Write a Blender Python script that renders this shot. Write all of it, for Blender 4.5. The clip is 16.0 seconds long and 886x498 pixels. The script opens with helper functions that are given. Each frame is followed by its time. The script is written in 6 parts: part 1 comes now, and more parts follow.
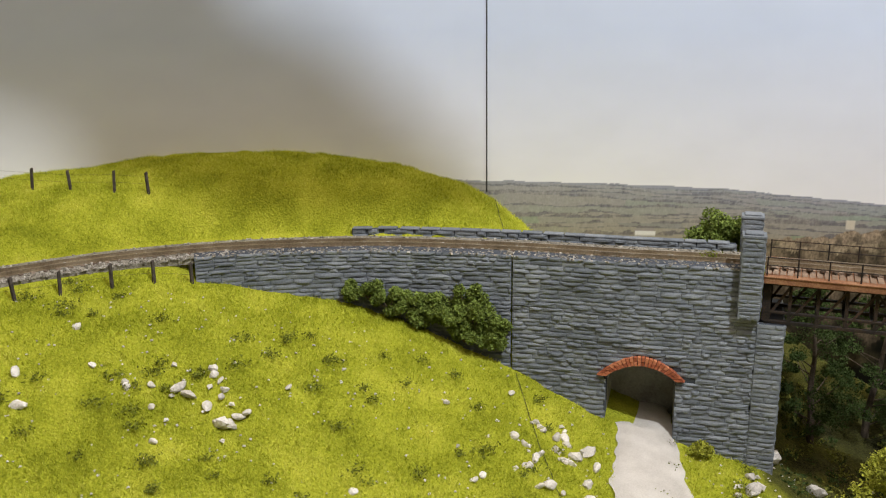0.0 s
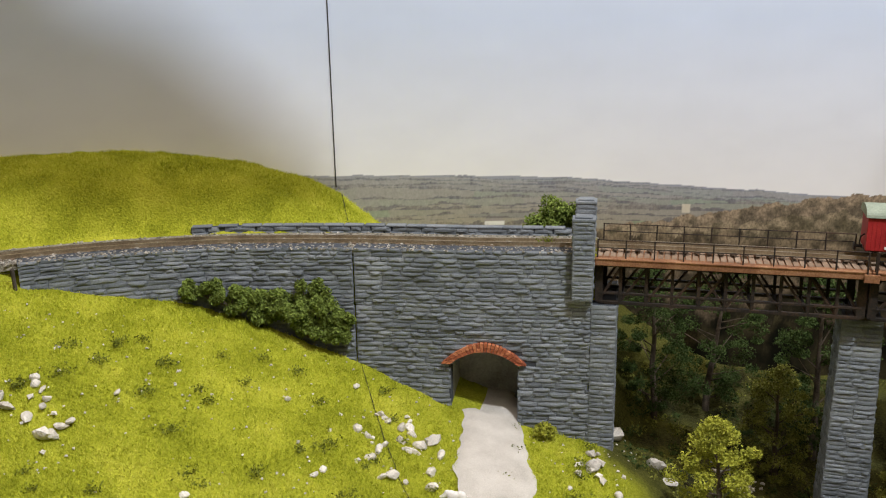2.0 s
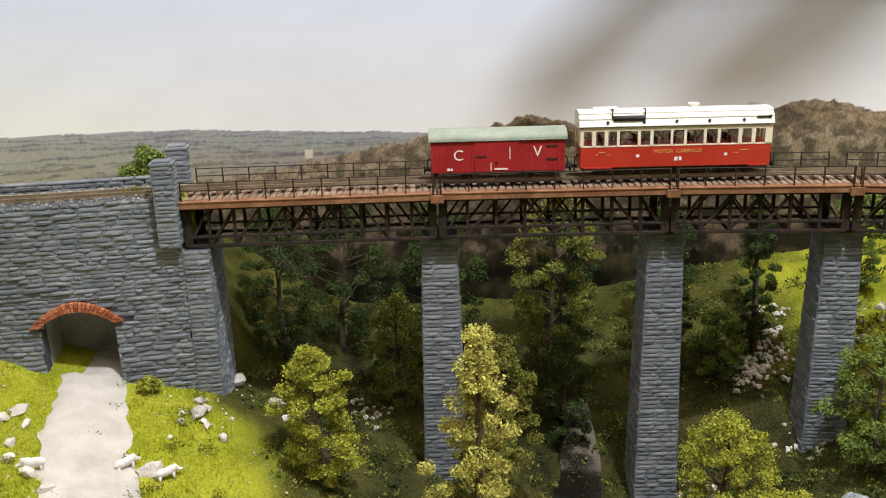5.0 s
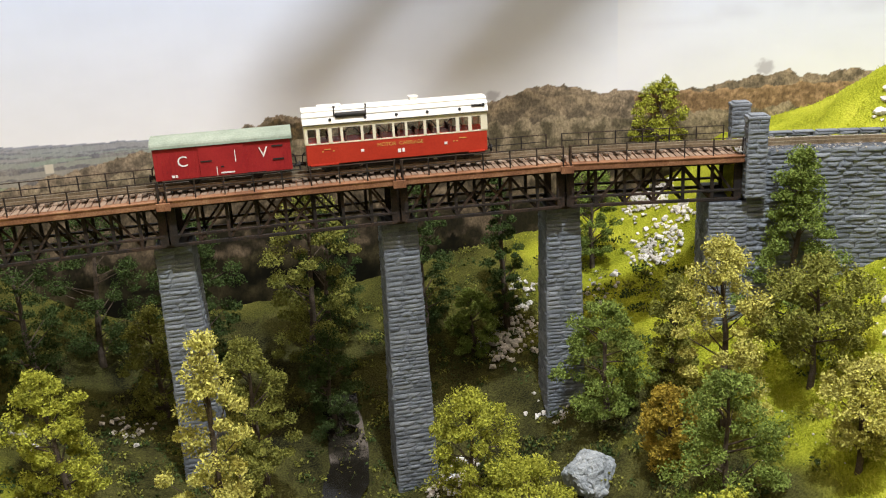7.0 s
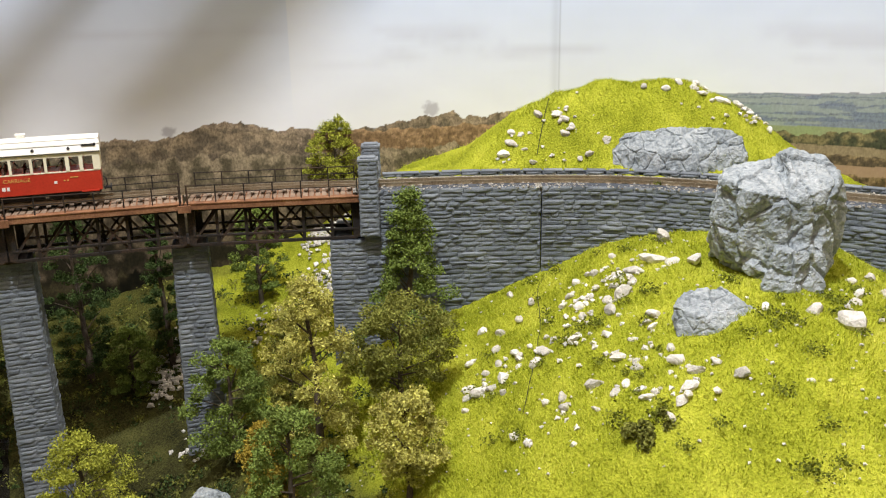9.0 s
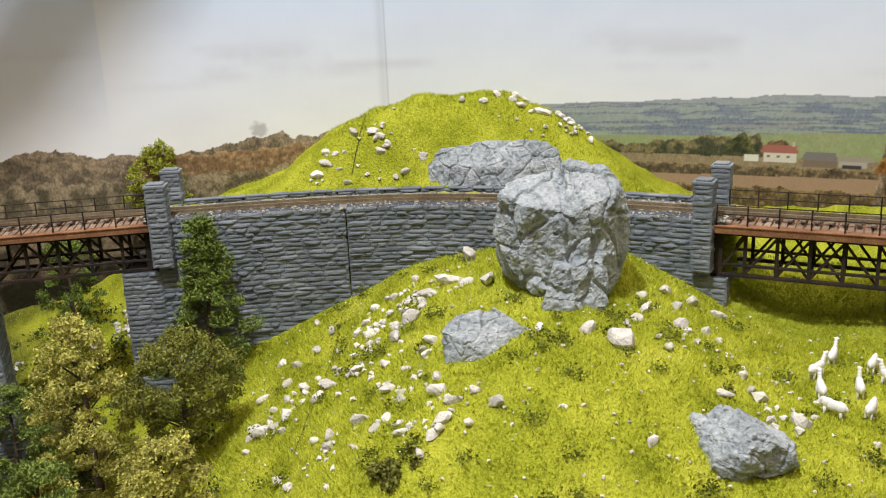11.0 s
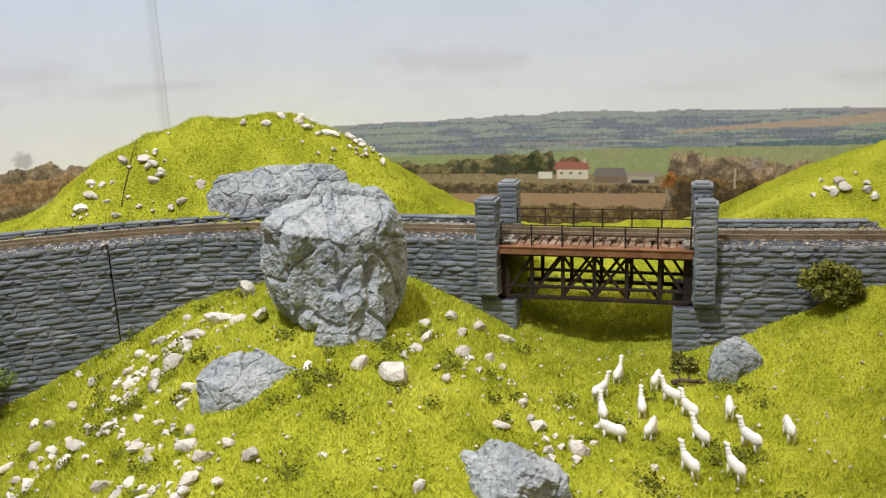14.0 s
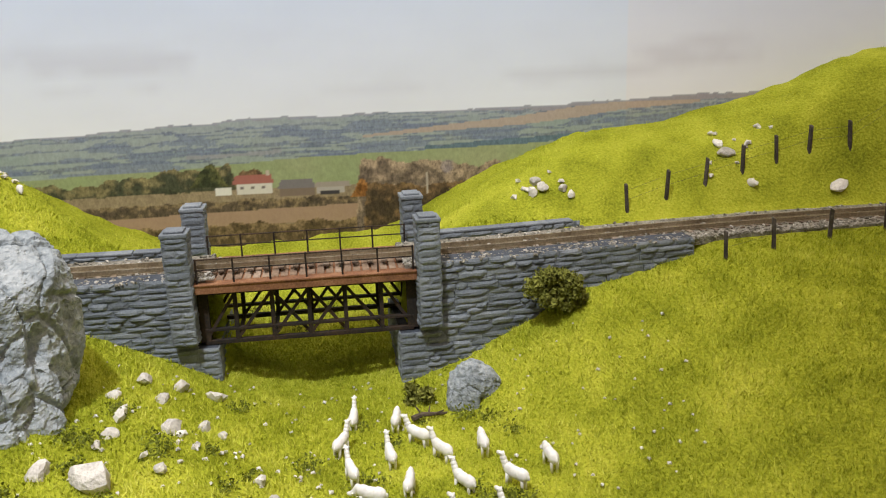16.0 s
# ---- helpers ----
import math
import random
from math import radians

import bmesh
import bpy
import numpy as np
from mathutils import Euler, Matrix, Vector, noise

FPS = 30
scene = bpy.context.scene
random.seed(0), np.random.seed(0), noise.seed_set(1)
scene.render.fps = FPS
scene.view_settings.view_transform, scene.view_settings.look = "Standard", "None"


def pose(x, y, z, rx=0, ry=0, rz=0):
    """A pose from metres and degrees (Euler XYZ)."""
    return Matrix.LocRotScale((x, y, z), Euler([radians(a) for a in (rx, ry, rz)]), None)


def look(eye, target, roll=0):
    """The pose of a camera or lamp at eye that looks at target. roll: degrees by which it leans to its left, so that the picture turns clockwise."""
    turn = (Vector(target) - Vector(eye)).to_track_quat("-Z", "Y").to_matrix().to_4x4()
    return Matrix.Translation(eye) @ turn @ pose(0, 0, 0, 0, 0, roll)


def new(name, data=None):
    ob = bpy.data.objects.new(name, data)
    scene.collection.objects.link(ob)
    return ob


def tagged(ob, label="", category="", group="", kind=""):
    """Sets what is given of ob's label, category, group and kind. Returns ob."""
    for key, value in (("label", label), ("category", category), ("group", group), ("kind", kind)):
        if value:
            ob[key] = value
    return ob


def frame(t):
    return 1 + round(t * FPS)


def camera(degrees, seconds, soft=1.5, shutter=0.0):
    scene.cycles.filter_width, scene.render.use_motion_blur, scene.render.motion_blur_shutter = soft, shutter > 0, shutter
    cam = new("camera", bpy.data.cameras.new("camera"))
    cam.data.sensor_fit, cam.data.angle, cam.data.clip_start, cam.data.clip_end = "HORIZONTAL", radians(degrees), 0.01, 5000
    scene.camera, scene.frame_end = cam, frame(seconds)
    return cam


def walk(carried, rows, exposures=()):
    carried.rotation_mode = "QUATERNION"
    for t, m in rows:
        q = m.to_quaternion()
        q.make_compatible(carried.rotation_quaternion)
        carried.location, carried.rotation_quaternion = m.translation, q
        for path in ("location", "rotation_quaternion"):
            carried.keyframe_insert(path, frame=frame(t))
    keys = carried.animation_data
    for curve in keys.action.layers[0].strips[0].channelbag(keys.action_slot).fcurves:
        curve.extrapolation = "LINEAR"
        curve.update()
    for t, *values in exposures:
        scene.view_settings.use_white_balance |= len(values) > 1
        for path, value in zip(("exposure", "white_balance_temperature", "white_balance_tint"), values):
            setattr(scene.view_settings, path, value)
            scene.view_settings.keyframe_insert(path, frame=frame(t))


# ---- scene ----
cam = camera(53.5, 16.0, soft=1.15)
PATH = [
    (0, (-0.0287, 0.0026, 1.3547), (-0.0036, 0.4849, 1.2252), -0.75),
    (0.5, (-0.0221, -0.0056, 1.3530), (0.0194, 0.4761, 1.2259), -1.04),
    (1, (-0.0134, -0.0036, 1.3507), (0.0463, 0.4765, 1.2244), -1.28),
    (1.5, (-0.0051, 0.0003, 1.3505), (0.0678, 0.4780, 1.2223), -0.99),
    (2, (0.0042, -0.0012, 1.3474), (0.0911, 0.4739, 1.2181), -1.04),
    (2.5, (0.0135, 0.0011, 1.3430), (0.1131, 0.4728, 1.2106), -1.26),
    (3, (0.0264, 0.0000, 1.3378), (0.1506, 0.4645, 1.2004), -1.05),
    (3.5, (0.0435, -0.0095, 1.3355), (0.1887, 0.4482, 1.1959), -1.71),
    (4, (0.0620, -0.0209, 1.3306), (0.2254, 0.4295, 1.1876), -2.07),
    (4.2, (0.0686, -0.0255, 1.3291), (0.2472, 0.4189, 1.1857), -2.36),
    (6.3, (0.1324, -0.0608, 1.3216), (0.3925, 0.3383, 1.1698), -2.43),
    (6.5, (0.1364, -0.0656, 1.3216), (0.4057, 0.3276, 1.1701), -3.62),
    (7, (0.1432, -0.0813, 1.3244), (0.4411, 0.2902, 1.1720), -3.26),
    (7.5, (0.1665, -0.1052, 1.3271), (0.4806, 0.2538, 1.1774), -2.34),
    (8, (0.1989, -0.1328, 1.3255), (0.5287, 0.2139, 1.1806), -1.71),
    (8.5, (0.2260, -0.1651, 1.3278), (0.5617, 0.1779, 1.1876), -1.51),
    (9, (0.2518, -0.1995, 1.3303), (0.6107, 0.1187, 1.1891), -0.95),
    (9.5, (0.2810, -0.2250, 1.3279), (0.6501, 0.0813, 1.1866), -1.02),
    (10, (0.3077, -0.2400, 1.3329), (0.6860, 0.0594, 1.2014), -2.10),
    (10.2, (0.3153, -0.2441, 1.3313), (0.6941, 0.0535, 1.1974), -2.15),
    (12.3, (0.3519, -0.2608, 1.3168), (0.7541, 0.0111, 1.1974), -2.58),
    (12.5, (0.3559, -0.2629, 1.3161), (0.7650, -0.0010, 1.1978), -2.58),
    (13, (0.3630, -0.2657, 1.3178), (0.7840, -0.0220, 1.2023), -2.52),
    (13.5, (0.3674, -0.2694, 1.3174), (0.7926, -0.0342, 1.1997), -2.68),
    (14, (0.3839, -0.2675, 1.3145), (0.8141, -0.0436, 1.1928), -2.49),
    (14.5, (0.4001, -0.2792, 1.3124), (0.8356, -0.0662, 1.1900), -1.40),
    (15, (0.4235, -0.2750, 1.3164), (0.8771, -0.1073, 1.1894), -2.09),
    (15.5, (0.4323, -0.2434, 1.3187), (0.9048, -0.1410, 1.1913), -2.47),
    (16, (0.4360, -0.2172, 1.3165), (0.9174, -0.1866, 1.1847), -1.93),
]
walk(cam, [(t, look(eye, target, roll)) for t, eye, target, roll in PATH],
     [(0, -0.1), (2, -0.1), (4, 0.0), (6.5, 0.25), (8, 0.2), (10, 0.0), (12.5, -0.1), (16, -0.15)])

# ---- light: the hall's sky-white ambience and the layout's own lamp rail ----
world = bpy.data.worlds.new("hall_light")
scene.world = world
world.use_nodes = True
world.node_tree.nodes["Background"].inputs[0].default_value = (1.0, 0.93, 0.84, 1)
world.node_tree.nodes["Background"].inputs[1].default_value = 0.03


def lamp(name, kind, eye, target, watts, color, **kw):
    data = bpy.data.lights.new(name, kind)
    data.energy, data.color = watts, color
    for key, value in kw.items():
        if key == "size":
            data.size = value
        elif key == "size_y":
            data.shape, data.size_y = "RECTANGLE", value
        elif key == "soft":
            data.shadow_soft_size = value
        elif key == "cone":
            data.spot_size = radians(value)
        elif key == "blend":
            data.spot_blend = value
    ob = new(name, data)
    ob.matrix_world = look(eye, target)
    return ob


KEY = (35.0, -2.0, 95.0)  # the gantry lamp over the middle of the layout, in centimetres above the deck
lamp("gantry_lamp", "POINT", (0.35, -0.02, 2.15), (0.35, 0.6, 1.2), 50.0, (0.91, 0.935, 1.0), soft=0.021)
for cx, cy in ((0.2, -1.3), (-1.2, 0.2), (1.7, -1.0), (0.9, 0.5)):
    lamp("ceiling_light", "AREA", (cx, cy, 3.05), (cx, cy, 0.0), 14.0, (1.0, 0.83, 0.68), size=1.2, size_y=1.2)

# ---- helpers ----
CM, DECK = 0.01, 1.2  # centimetres; the height of the deck above the hall floor


def place(x, y, z, rz=0.0, rx=0.0, ry=0.0):
    return pose(x * CM, y * CM, DECK + z * CM, rx, ry, rz)


def thing(name, at, label, category, group="", kind="", rz=0.0):
    ob = new(name)
    ob.empty_display_size = 0.01
    ob.matrix_world = place(*at, rz)
    return tagged(ob, label, category, group, kind)


def mesh_of(name, bm, material, smooth_faces=False):
    data = bpy.data.meshes.new(name)
    bmesh.ops.scale(bm, vec=(CM, CM, CM), verts=bm.verts)
    bm.to_mesh(data)
    bm.free()
    if material:
        data.materials.append(material)
    if smooth_faces:
        data.polygons.foreach_set("use_smooth", [True] * len(data.polygons))
    return data


def part(name, bm, material, parent=None, label="", smooth_faces=False, kind=""):
    ob = new(name, mesh_of(name, bm, material, smooth_faces))
    if parent is not None:
        ob.parent = parent
    return tagged(ob, label, kind=kind)


def put(name, data, parent, m, label=""):
    ob = new(name, data)
    if parent is not None:
        ob.parent = parent
    ob.matrix_basis = m
    return tagged(ob, label)


def box(bm, x0, x1, y0, y1, z0, z1, bevel=0.0, m=None):
    r = bmesh.ops.create_cube(bm, size=1.0)
    vs = r["verts"]
    bmesh.ops.scale(bm, vec=(x1 - x0, y1 - y0, z1 - z0), verts=vs)
    bmesh.ops.translate(bm, vec=((x0 + x1) / 2, (y0 + y1) / 2, (z0 + z1) / 2), verts=vs)
    if bevel:
        es = list({e for v in vs for e in v.link_edges})
        out = bmesh.ops.bevel(bm, geom=es, offset=bevel, segments=2, affect="EDGES", profile=0.6)
        vs = list({v for f in out["faces"] for v in f.verts} | {v for v in vs if v.is_valid})
    if m is not None:
        bmesh.ops.transform(bm, matrix=m, verts=vs)
    return vs


def rod(bm, a, b, r, sides=8, r2=None):
    a, b = Vector(a), Vector(b)
    d = b - a
    m = Matrix.Translation((a + b) / 2) @ d.to_track_quat("Z", "Y").to_matrix().to_4x4()
    return bmesh.ops.create_cone(bm, cap_ends=True, segments=sides, radius1=r, radius2=r if r2 is None else r2, depth=d.length, matrix=m)["verts"]


def beam(bm, a, b, w, h, side=(0, 0, 1)):
    """A bar of section w by h from a to b; h lies along side."""
    a, b = Vector(a), Vector(b)
    x = (b - a).normalized()
    z = Vector(side)
    z = (z - x * z.dot(x)).normalized()
    y = z.cross(x)
    m = Matrix((x, y, z)).transposed().to_4x4()
    m.translation = (a + b) / 2
    l = (b - a).length
    return box(bm, -l / 2, l / 2, -w / 2, w / 2, -h / 2, h / 2, 0, m)


def new_bm():
    return bmesh.new()


def catmull(points, n):
    p = np.array(points, float)
    q = np.vstack([2 * p[0] - p[1], p, 2 * p[-1] - p[-2]])
    out = []
    for i in range(1, len(q) - 2):
        a, b, c, d = q[i - 1 : i + 3]
        for k in range(n):
            t = k / n
            out.append(0.5 * (2 * b + (c - a) * t + (2 * a - 5 * b + 4 * c - d) * t * t + (3 * b - a - 3 * c + d) * t**3))
    out.append(p[-1])
    return np.array(out)


class Line:
    """A smooth line in plan, by the length along it; d is the distance to the left of it, behind the walls."""

    def __init__(self, points, n=12):
        self.p = catmull(points, n)
        self.u = np.r_[0, np.cumsum(np.linalg.norm(np.diff(self.p, axis=0), axis=1))]

    def at(self, s, d=0.0):
        x, y = np.interp(s, self.u, self.p[:, 0]), np.interp(s, self.u, self.p[:, 1])
        t = self.along(s)
        return Vector((x - t.y * d, y + t.x * d))

    def along(self, s):
        a, b = s - 0.6, s + 0.6
        v = Vector((np.interp(b, self.u, self.p[:, 0]) - np.interp(a, self.u, self.p[:, 0]), np.interp(b, self.u, self.p[:, 1]) - np.interp(a, self.u, self.p[:, 1])))
        return v.normalized()

    def p3(self, s, d, z):
        q = self.at(s, d)
        return Vector((q.x, q.y, z))

    def measure_from(self, xy):
        """Length along and distance behind, for many points."""
        s, d = np.empty(len(xy)), np.empty(len(xy))
        a, ab = self.p[:-1], np.diff(self.p, axis=0)
        l2 = (ab**2).sum(1)
        for i in range(0, len(xy), 4000):
            q = xy[i : i + 4000]
            k = np.clip(((q[:, None] - a) * ab).sum(2) / l2, 0, 1)
            off = q[:, None] - (a + k[..., None] * ab)
            r = (off**2).sum(2)
            j = r.argmin(1)
            n = np.arange(len(q))
            cross = ab[j, 0] * off[n, j, 1] - ab[j, 1] * off[n, j, 0]
            s[i : i + 4000] = self.u[j] + k[n, j] * np.sqrt(l2[j])
            d[i : i + 4000] = np.sign(cross) * np.sqrt(r[n, j])
        return s, d


def step(a, b, x):
    t = np.clip((x - a) / (b - a), 0, 1)
    return t * t * (3 - 2 * t)


def value_noise(x, y, seed):
    xi, yi = np.floor(x).astype(np.int64), np.floor(y).astype(np.int64)
    fx, fy = x - xi, y - yi
    fx, fy = fx * fx * (3 - 2 * fx), fy * fy * (3 - 2 * fy)

    def h(i, j):
        n = (i * 374761393 + j * 668265263 + seed * 982451653) & 0xFFFFFFFF
        n = ((n ^ (n >> 13)) * 1274126177) & 0xFFFFFFFF
        return ((n ^ (n >> 16)) & 0xFFFF) / 65535.0

    return (h(xi, yi) * (1 - fx) + h(xi + 1, yi) * fx) * (1 - fy) + (h(xi, yi + 1) * (1 - fx) + h(xi + 1, yi + 1) * fx) * fy


def fbm(x, y, seed, octaves=4):
    out, amp, total = 0.0, 1.0, 0.0
    for k in range(octaves):
        out = out + amp * value_noise(x * 2**k, y * 2**k, seed + k)
        total += amp
        amp *= 0.5
    return out / total


# ---- materials ----
def material(name, base, rough=0.8, metal=0.0, dark=None, light=None, scale=200.0, fine=1500.0, bump=0.3, bump_size=0.0005, per_object=0.0, per_island=0.0, spec=0.3, transmission=0.0, sheen=0.0):
    """A surface with two scales of variation: broad stains and fine grain, and relief from the grain."""
    mat = bpy.data.materials.new(name)
    mat.use_nodes = True
    nodes, links = mat.node_tree.nodes, mat.node_tree.links
    bsdf = nodes["Principled BSDF"]
    bsdf.inputs["Roughness"].default_value = rough
    bsdf.inputs["Metallic"].default_value = metal
    bsdf.inputs["Specular IOR Level"].default_value = spec
    bsdf.inputs["Transmission Weight"].default_value = transmission
    dark = dark or tuple(c * 0.6 for c in base)
    light = light or tuple(min(1, c * 1.35) for c in base)
    geo = nodes.new("ShaderNodeNewGeometry")
    broad = nodes.new("ShaderNodeTexNoise")
    broad.inputs["Scale"].default_value, broad.inputs["Detail"].default_value = scale, 4
    grain = nodes.new("ShaderNodeTexNoise")
    grain.inputs["Scale"].default_value, grain.inputs["Detail"].default_value = fine, 3
    for n in (broad, grain):
        links.new(geo.outputs["Position"], n.inputs["Vector"])
    mix = nodes.new("ShaderNodeMath")
    mix.operation = "MULTIPLY_ADD"
    mix.inputs[1].default_value = 0.45
    links.new(grain.outputs["Fac"], mix.inputs[0])
    half = nodes.new("ShaderNodeMath")
    half.operation = "MULTIPLY"
    half.inputs[1].default_value = 0.55
    links.new(broad.outputs["Fac"], half.inputs[0])
    links.new(half.outputs[0], mix.inputs[2])
    fac = mix.outputs[0]
    if per_object or per_island:
        src = nodes.new("ShaderNodeObjectInfo").outputs["Random"] if per_object else geo.outputs["Random Per Island"]
        more = nodes.new("ShaderNodeMath")
        more.operation = "MULTIPLY_ADD"
        more.inputs[1].default_value = per_object or per_island
        links.new(src, more.inputs[0])
        less = nodes.new("ShaderNodeMath")
        less.operation = "SUBTRACT"
        less.inputs[1].default_value = (per_object or per_island) / 2
        links.new(fac, less.inputs[0])
        links.new(less.outputs[0], more.inputs[2])
        fac = more.outputs[0]
    ramp = nodes.new("ShaderNodeValToRGB")
    e = ramp.color_ramp.elements
    e[0].position, e[1].position = 0.30, 0.72
    e[0].color, e[1].color = (*dark, 1), (*light, 1)
    m = e.new(0.5)
    m.color = (*base, 1)
    links.new(fac, ramp.inputs["Fac"])
    links.new(ramp.outputs["Color"], bsdf.inputs["Base Color"])
    if bump:
        b = nodes.new("ShaderNodeBump")
        b.inputs["Strength"].default_value, b.inputs["Distance"].default_value = bump, bump_size
        links.new(grain.outputs["Fac"], b.inputs["Height"])
        links.new(b.outputs["Normal"], bsdf.inputs["Normal"])
    return mat


GRASS = material("static_grass", (0.33, 0.36, 0.028), 0.95, dark=(0.15, 0.175, 0.012), light=(0.52, 0.52, 0.06), scale=34, fine=700, bump=0.9, bump_size=0.002, spec=0.05)
BLADE = material("grass_fibre", (0.42, 0.46, 0.035), 0.9, dark=(0.22, 0.26, 0.014), light=(0.66, 0.65, 0.12), scale=34, fine=420, bump=0, per_island=0.25, spec=0.1)
SLATE = material("painted_slate_stone", (0.17, 0.193, 0.215), 0.85, dark=(0.115, 0.132, 0.15), light=(0.255, 0.28, 0.30), scale=60, fine=900, bump=0.6, bump_size=0.0006, per_object=0.24)
SLATE_REST = material("painted_slate_stone_far", (0.17, 0.193, 0.215), 0.85, dark=(0.115, 0.132, 0.15), light=(0.255, 0.28, 0.30), scale=60, fine=900, bump=0.6, bump_size=0.0006, per_island=0.28)
MORTAR = material("dark_joint", (0.06, 0.07, 0.085), 0.95, scale=80, fine=900)
ROCK = material("grey_painted_plaster_rock", (0.32, 0.355, 0.37), 0.9, dark=(0.15, 0.175, 0.19), light=(0.50, 0.525, 0.53), scale=55, fine=420, bump=0.7, bump_size=0.002)
CHIP = material("pale_limestone_chip", (0.62, 0.59, 0.53), 0.9, dark=(0.42, 0.40, 0.36), light=(0.80, 0.78, 0.72), scale=120, fine=900, bump=0.6, bump_size=0.001, per_object=0.3)
CHIP_REST = material("pale_limestone_gravel", (0.62, 0.59, 0.53), 0.9, dark=(0.42, 0.40, 0.36), light=(0.80, 0.78, 0.72), scale=120, fine=900, bump=0.6, bump_size=0.001, per_island=0.3)
RUST = material("rust_painted_deck", (0.25, 0.115, 0.055), 0.8, dark=(0.12, 0.055, 0.03), light=(0.42, 0.24, 0.13), scale=90, fine=1200)
TRUSS = material("dark_iron_truss", (0.022, 0.018, 0.015), 0.75, dark=(0.009, 0.008, 0.007), light=(0.07, 0.04, 0.024), scale=70, fine=900, per_island=0.2)
RAIL = material("rusty_rail", (0.32, 0.26, 0.17), 0.4, 0.6, dark=(0.17, 0.13, 0.085), light=(0.52, 0.45, 0.33), scale=60, fine=900)
SLEEPER = material("weathered_sleeper", (0.16, 0.12, 0.085), 0.9, dark=(0.08, 0.06, 0.045), light=(0.32, 0.27, 0.21), scale=100, fine=1400, per_object=0.3)
BALLAST = material("grey_ballast", (0.31, 0.29, 0.24), 0.95, dark=(0.15, 0.14, 0.11), light=(0.52, 0.50, 0.45), scale=260, fine=1100, bump=1.0, bump_size=0.0012, per_island=0.4)
PATHM = material("pale_gravel_path", (0.52, 0.50, 0.455), 0.95, dark=(0.38, 0.36, 0.32), light=(0.66, 0.64, 0.59), scale=60, fine=1600, bump=0.5, bump_size=0.0008)
BRICK = material("red_arch_brick", (0.42, 0.13, 0.06), 0.85, dark=(0.25, 0.07, 0.035), light=(0.60, 0.24, 0.12), scale=150, fine=1200, per_object=0.35)
POST = material("dark_fence_wood", (0.06, 0.05, 0.042), 0.85, dark=(0.03, 0.026, 0.022), light=(0.14, 0.12, 0.10), scale=200, fine=1500)
BARK = material("bark", (0.09, 0.07, 0.05), 0.95, dark=(0.04, 0.03, 0.022), light=(0.18, 0.14, 0.10), scale=200, fine=1500)


def leaf(name, base):
    return material(name, base, 0.9, dark=tuple(c * 0.55 for c in base), light=tuple(min(1, c * 1.35) for c in base), scale=60, fine=500, bump=0, per_island=0.34, spec=0.1)


LEAF_LIME = leaf("lime_foliage", (0.34, 0.36, 0.05))
LEAF_PALE = leaf("pale_foliage", (0.46, 0.44, 0.11))
LEAF_OLIVE = leaf("olive_foliage", (0.20, 0.21, 0.045))
LEAF_TUFT = leaf("heather_green", (0.15, 0.175, 0.025))
# dark green with the shade of the viaduct valley put into the leaf colour
LEAF_DARK_SHADED = leaf("dark_shaded_foliage", (0.055, 0.085, 0.025))
LEAF_MID = leaf("mid_green_foliage", (0.17, 0.23, 0.05))
LEAF_AUTUMN = leaf("ochre_foliage", (0.36, 0.27, 0.04))
WHITE = material("white_resin", (0.80, 0.79, 0.76), 0.6, dark=(0.70, 0.68, 0.64), light=(0.86, 0.85, 0.83), scale=150, fine=900)

# ---- plan, in centimetres ----
WALLS = Line([(-46, 38), (-40, 43), (-34, 48), (-28, 52.5), (-22, 56), (-16.4, 57.8), (-11.9, 58.4), (-7, 58.5), (-3, 58.1), (4.6, 56.2), (11.4, 53.8), (18.2, 51.6), (25.3, 48.6), (31.7, 45.4), (37.6, 42.2), (43.5, 39), (50.1, 35.3), (56.6, 31.2), (62.5, 26.6), (66.6, 22.4), (70.3, 18.9), (74.5, 14.2), (77.8, 9.2), (80, 3), (81.2, -3), (82, -7.5), (83, -13), (84, -18), (85.3, -23), (87, -28.5), (88.6, -34), (90, -40), (91, -46), (91.5, -55), (91, -65)])
BACK = Line([(-60, 66), (-40, 72.5), (-20, 75), (0, 75), (15, 73.5), (30, 70.3), (44, 65), (57, 57.5), (69, 48.5), (79.5, 38.5), (88, 27.5), (94, 15.5), (98, 2), (100.5, -14), (102, -30), (102.5, -50), (102, -70)], 8)
TRACK = 2.15  # the track's middle behind the wall's face

# spot heights of the modelled ground: plan x, y and height
MEADOW = [(-46, 36, -4), (-46, 20, -9), (-30, 30, -9), (-34, 46, -2), (-28, 50, -1.4), (-24, 53, -1.3), (-18.7, 55, -1.4), (-16.5, 57, -1.9), (-12, 57, -3.1), (-7, 57.5, -3.7), (-1, 56.5, -6), (4.6, 55, -8.3), (7.4, 54, -9.9), (11, 53, -11.6), (15, 51.5, -12.3), (20.4, 49, -13.3), (-12.8, 44.9, -6.6), (-9.5, 47.4, -5.6), (8.7, 49.7, -11.7), (0, 45.2, -10), (-22, 41.8, -7.6), (-12, 36, -10), (0, 30, -14), (12, 42, -13.8), (12, 30, -17), (-20, 20, -14), (5, 15, -19), (20, 44, -15)]
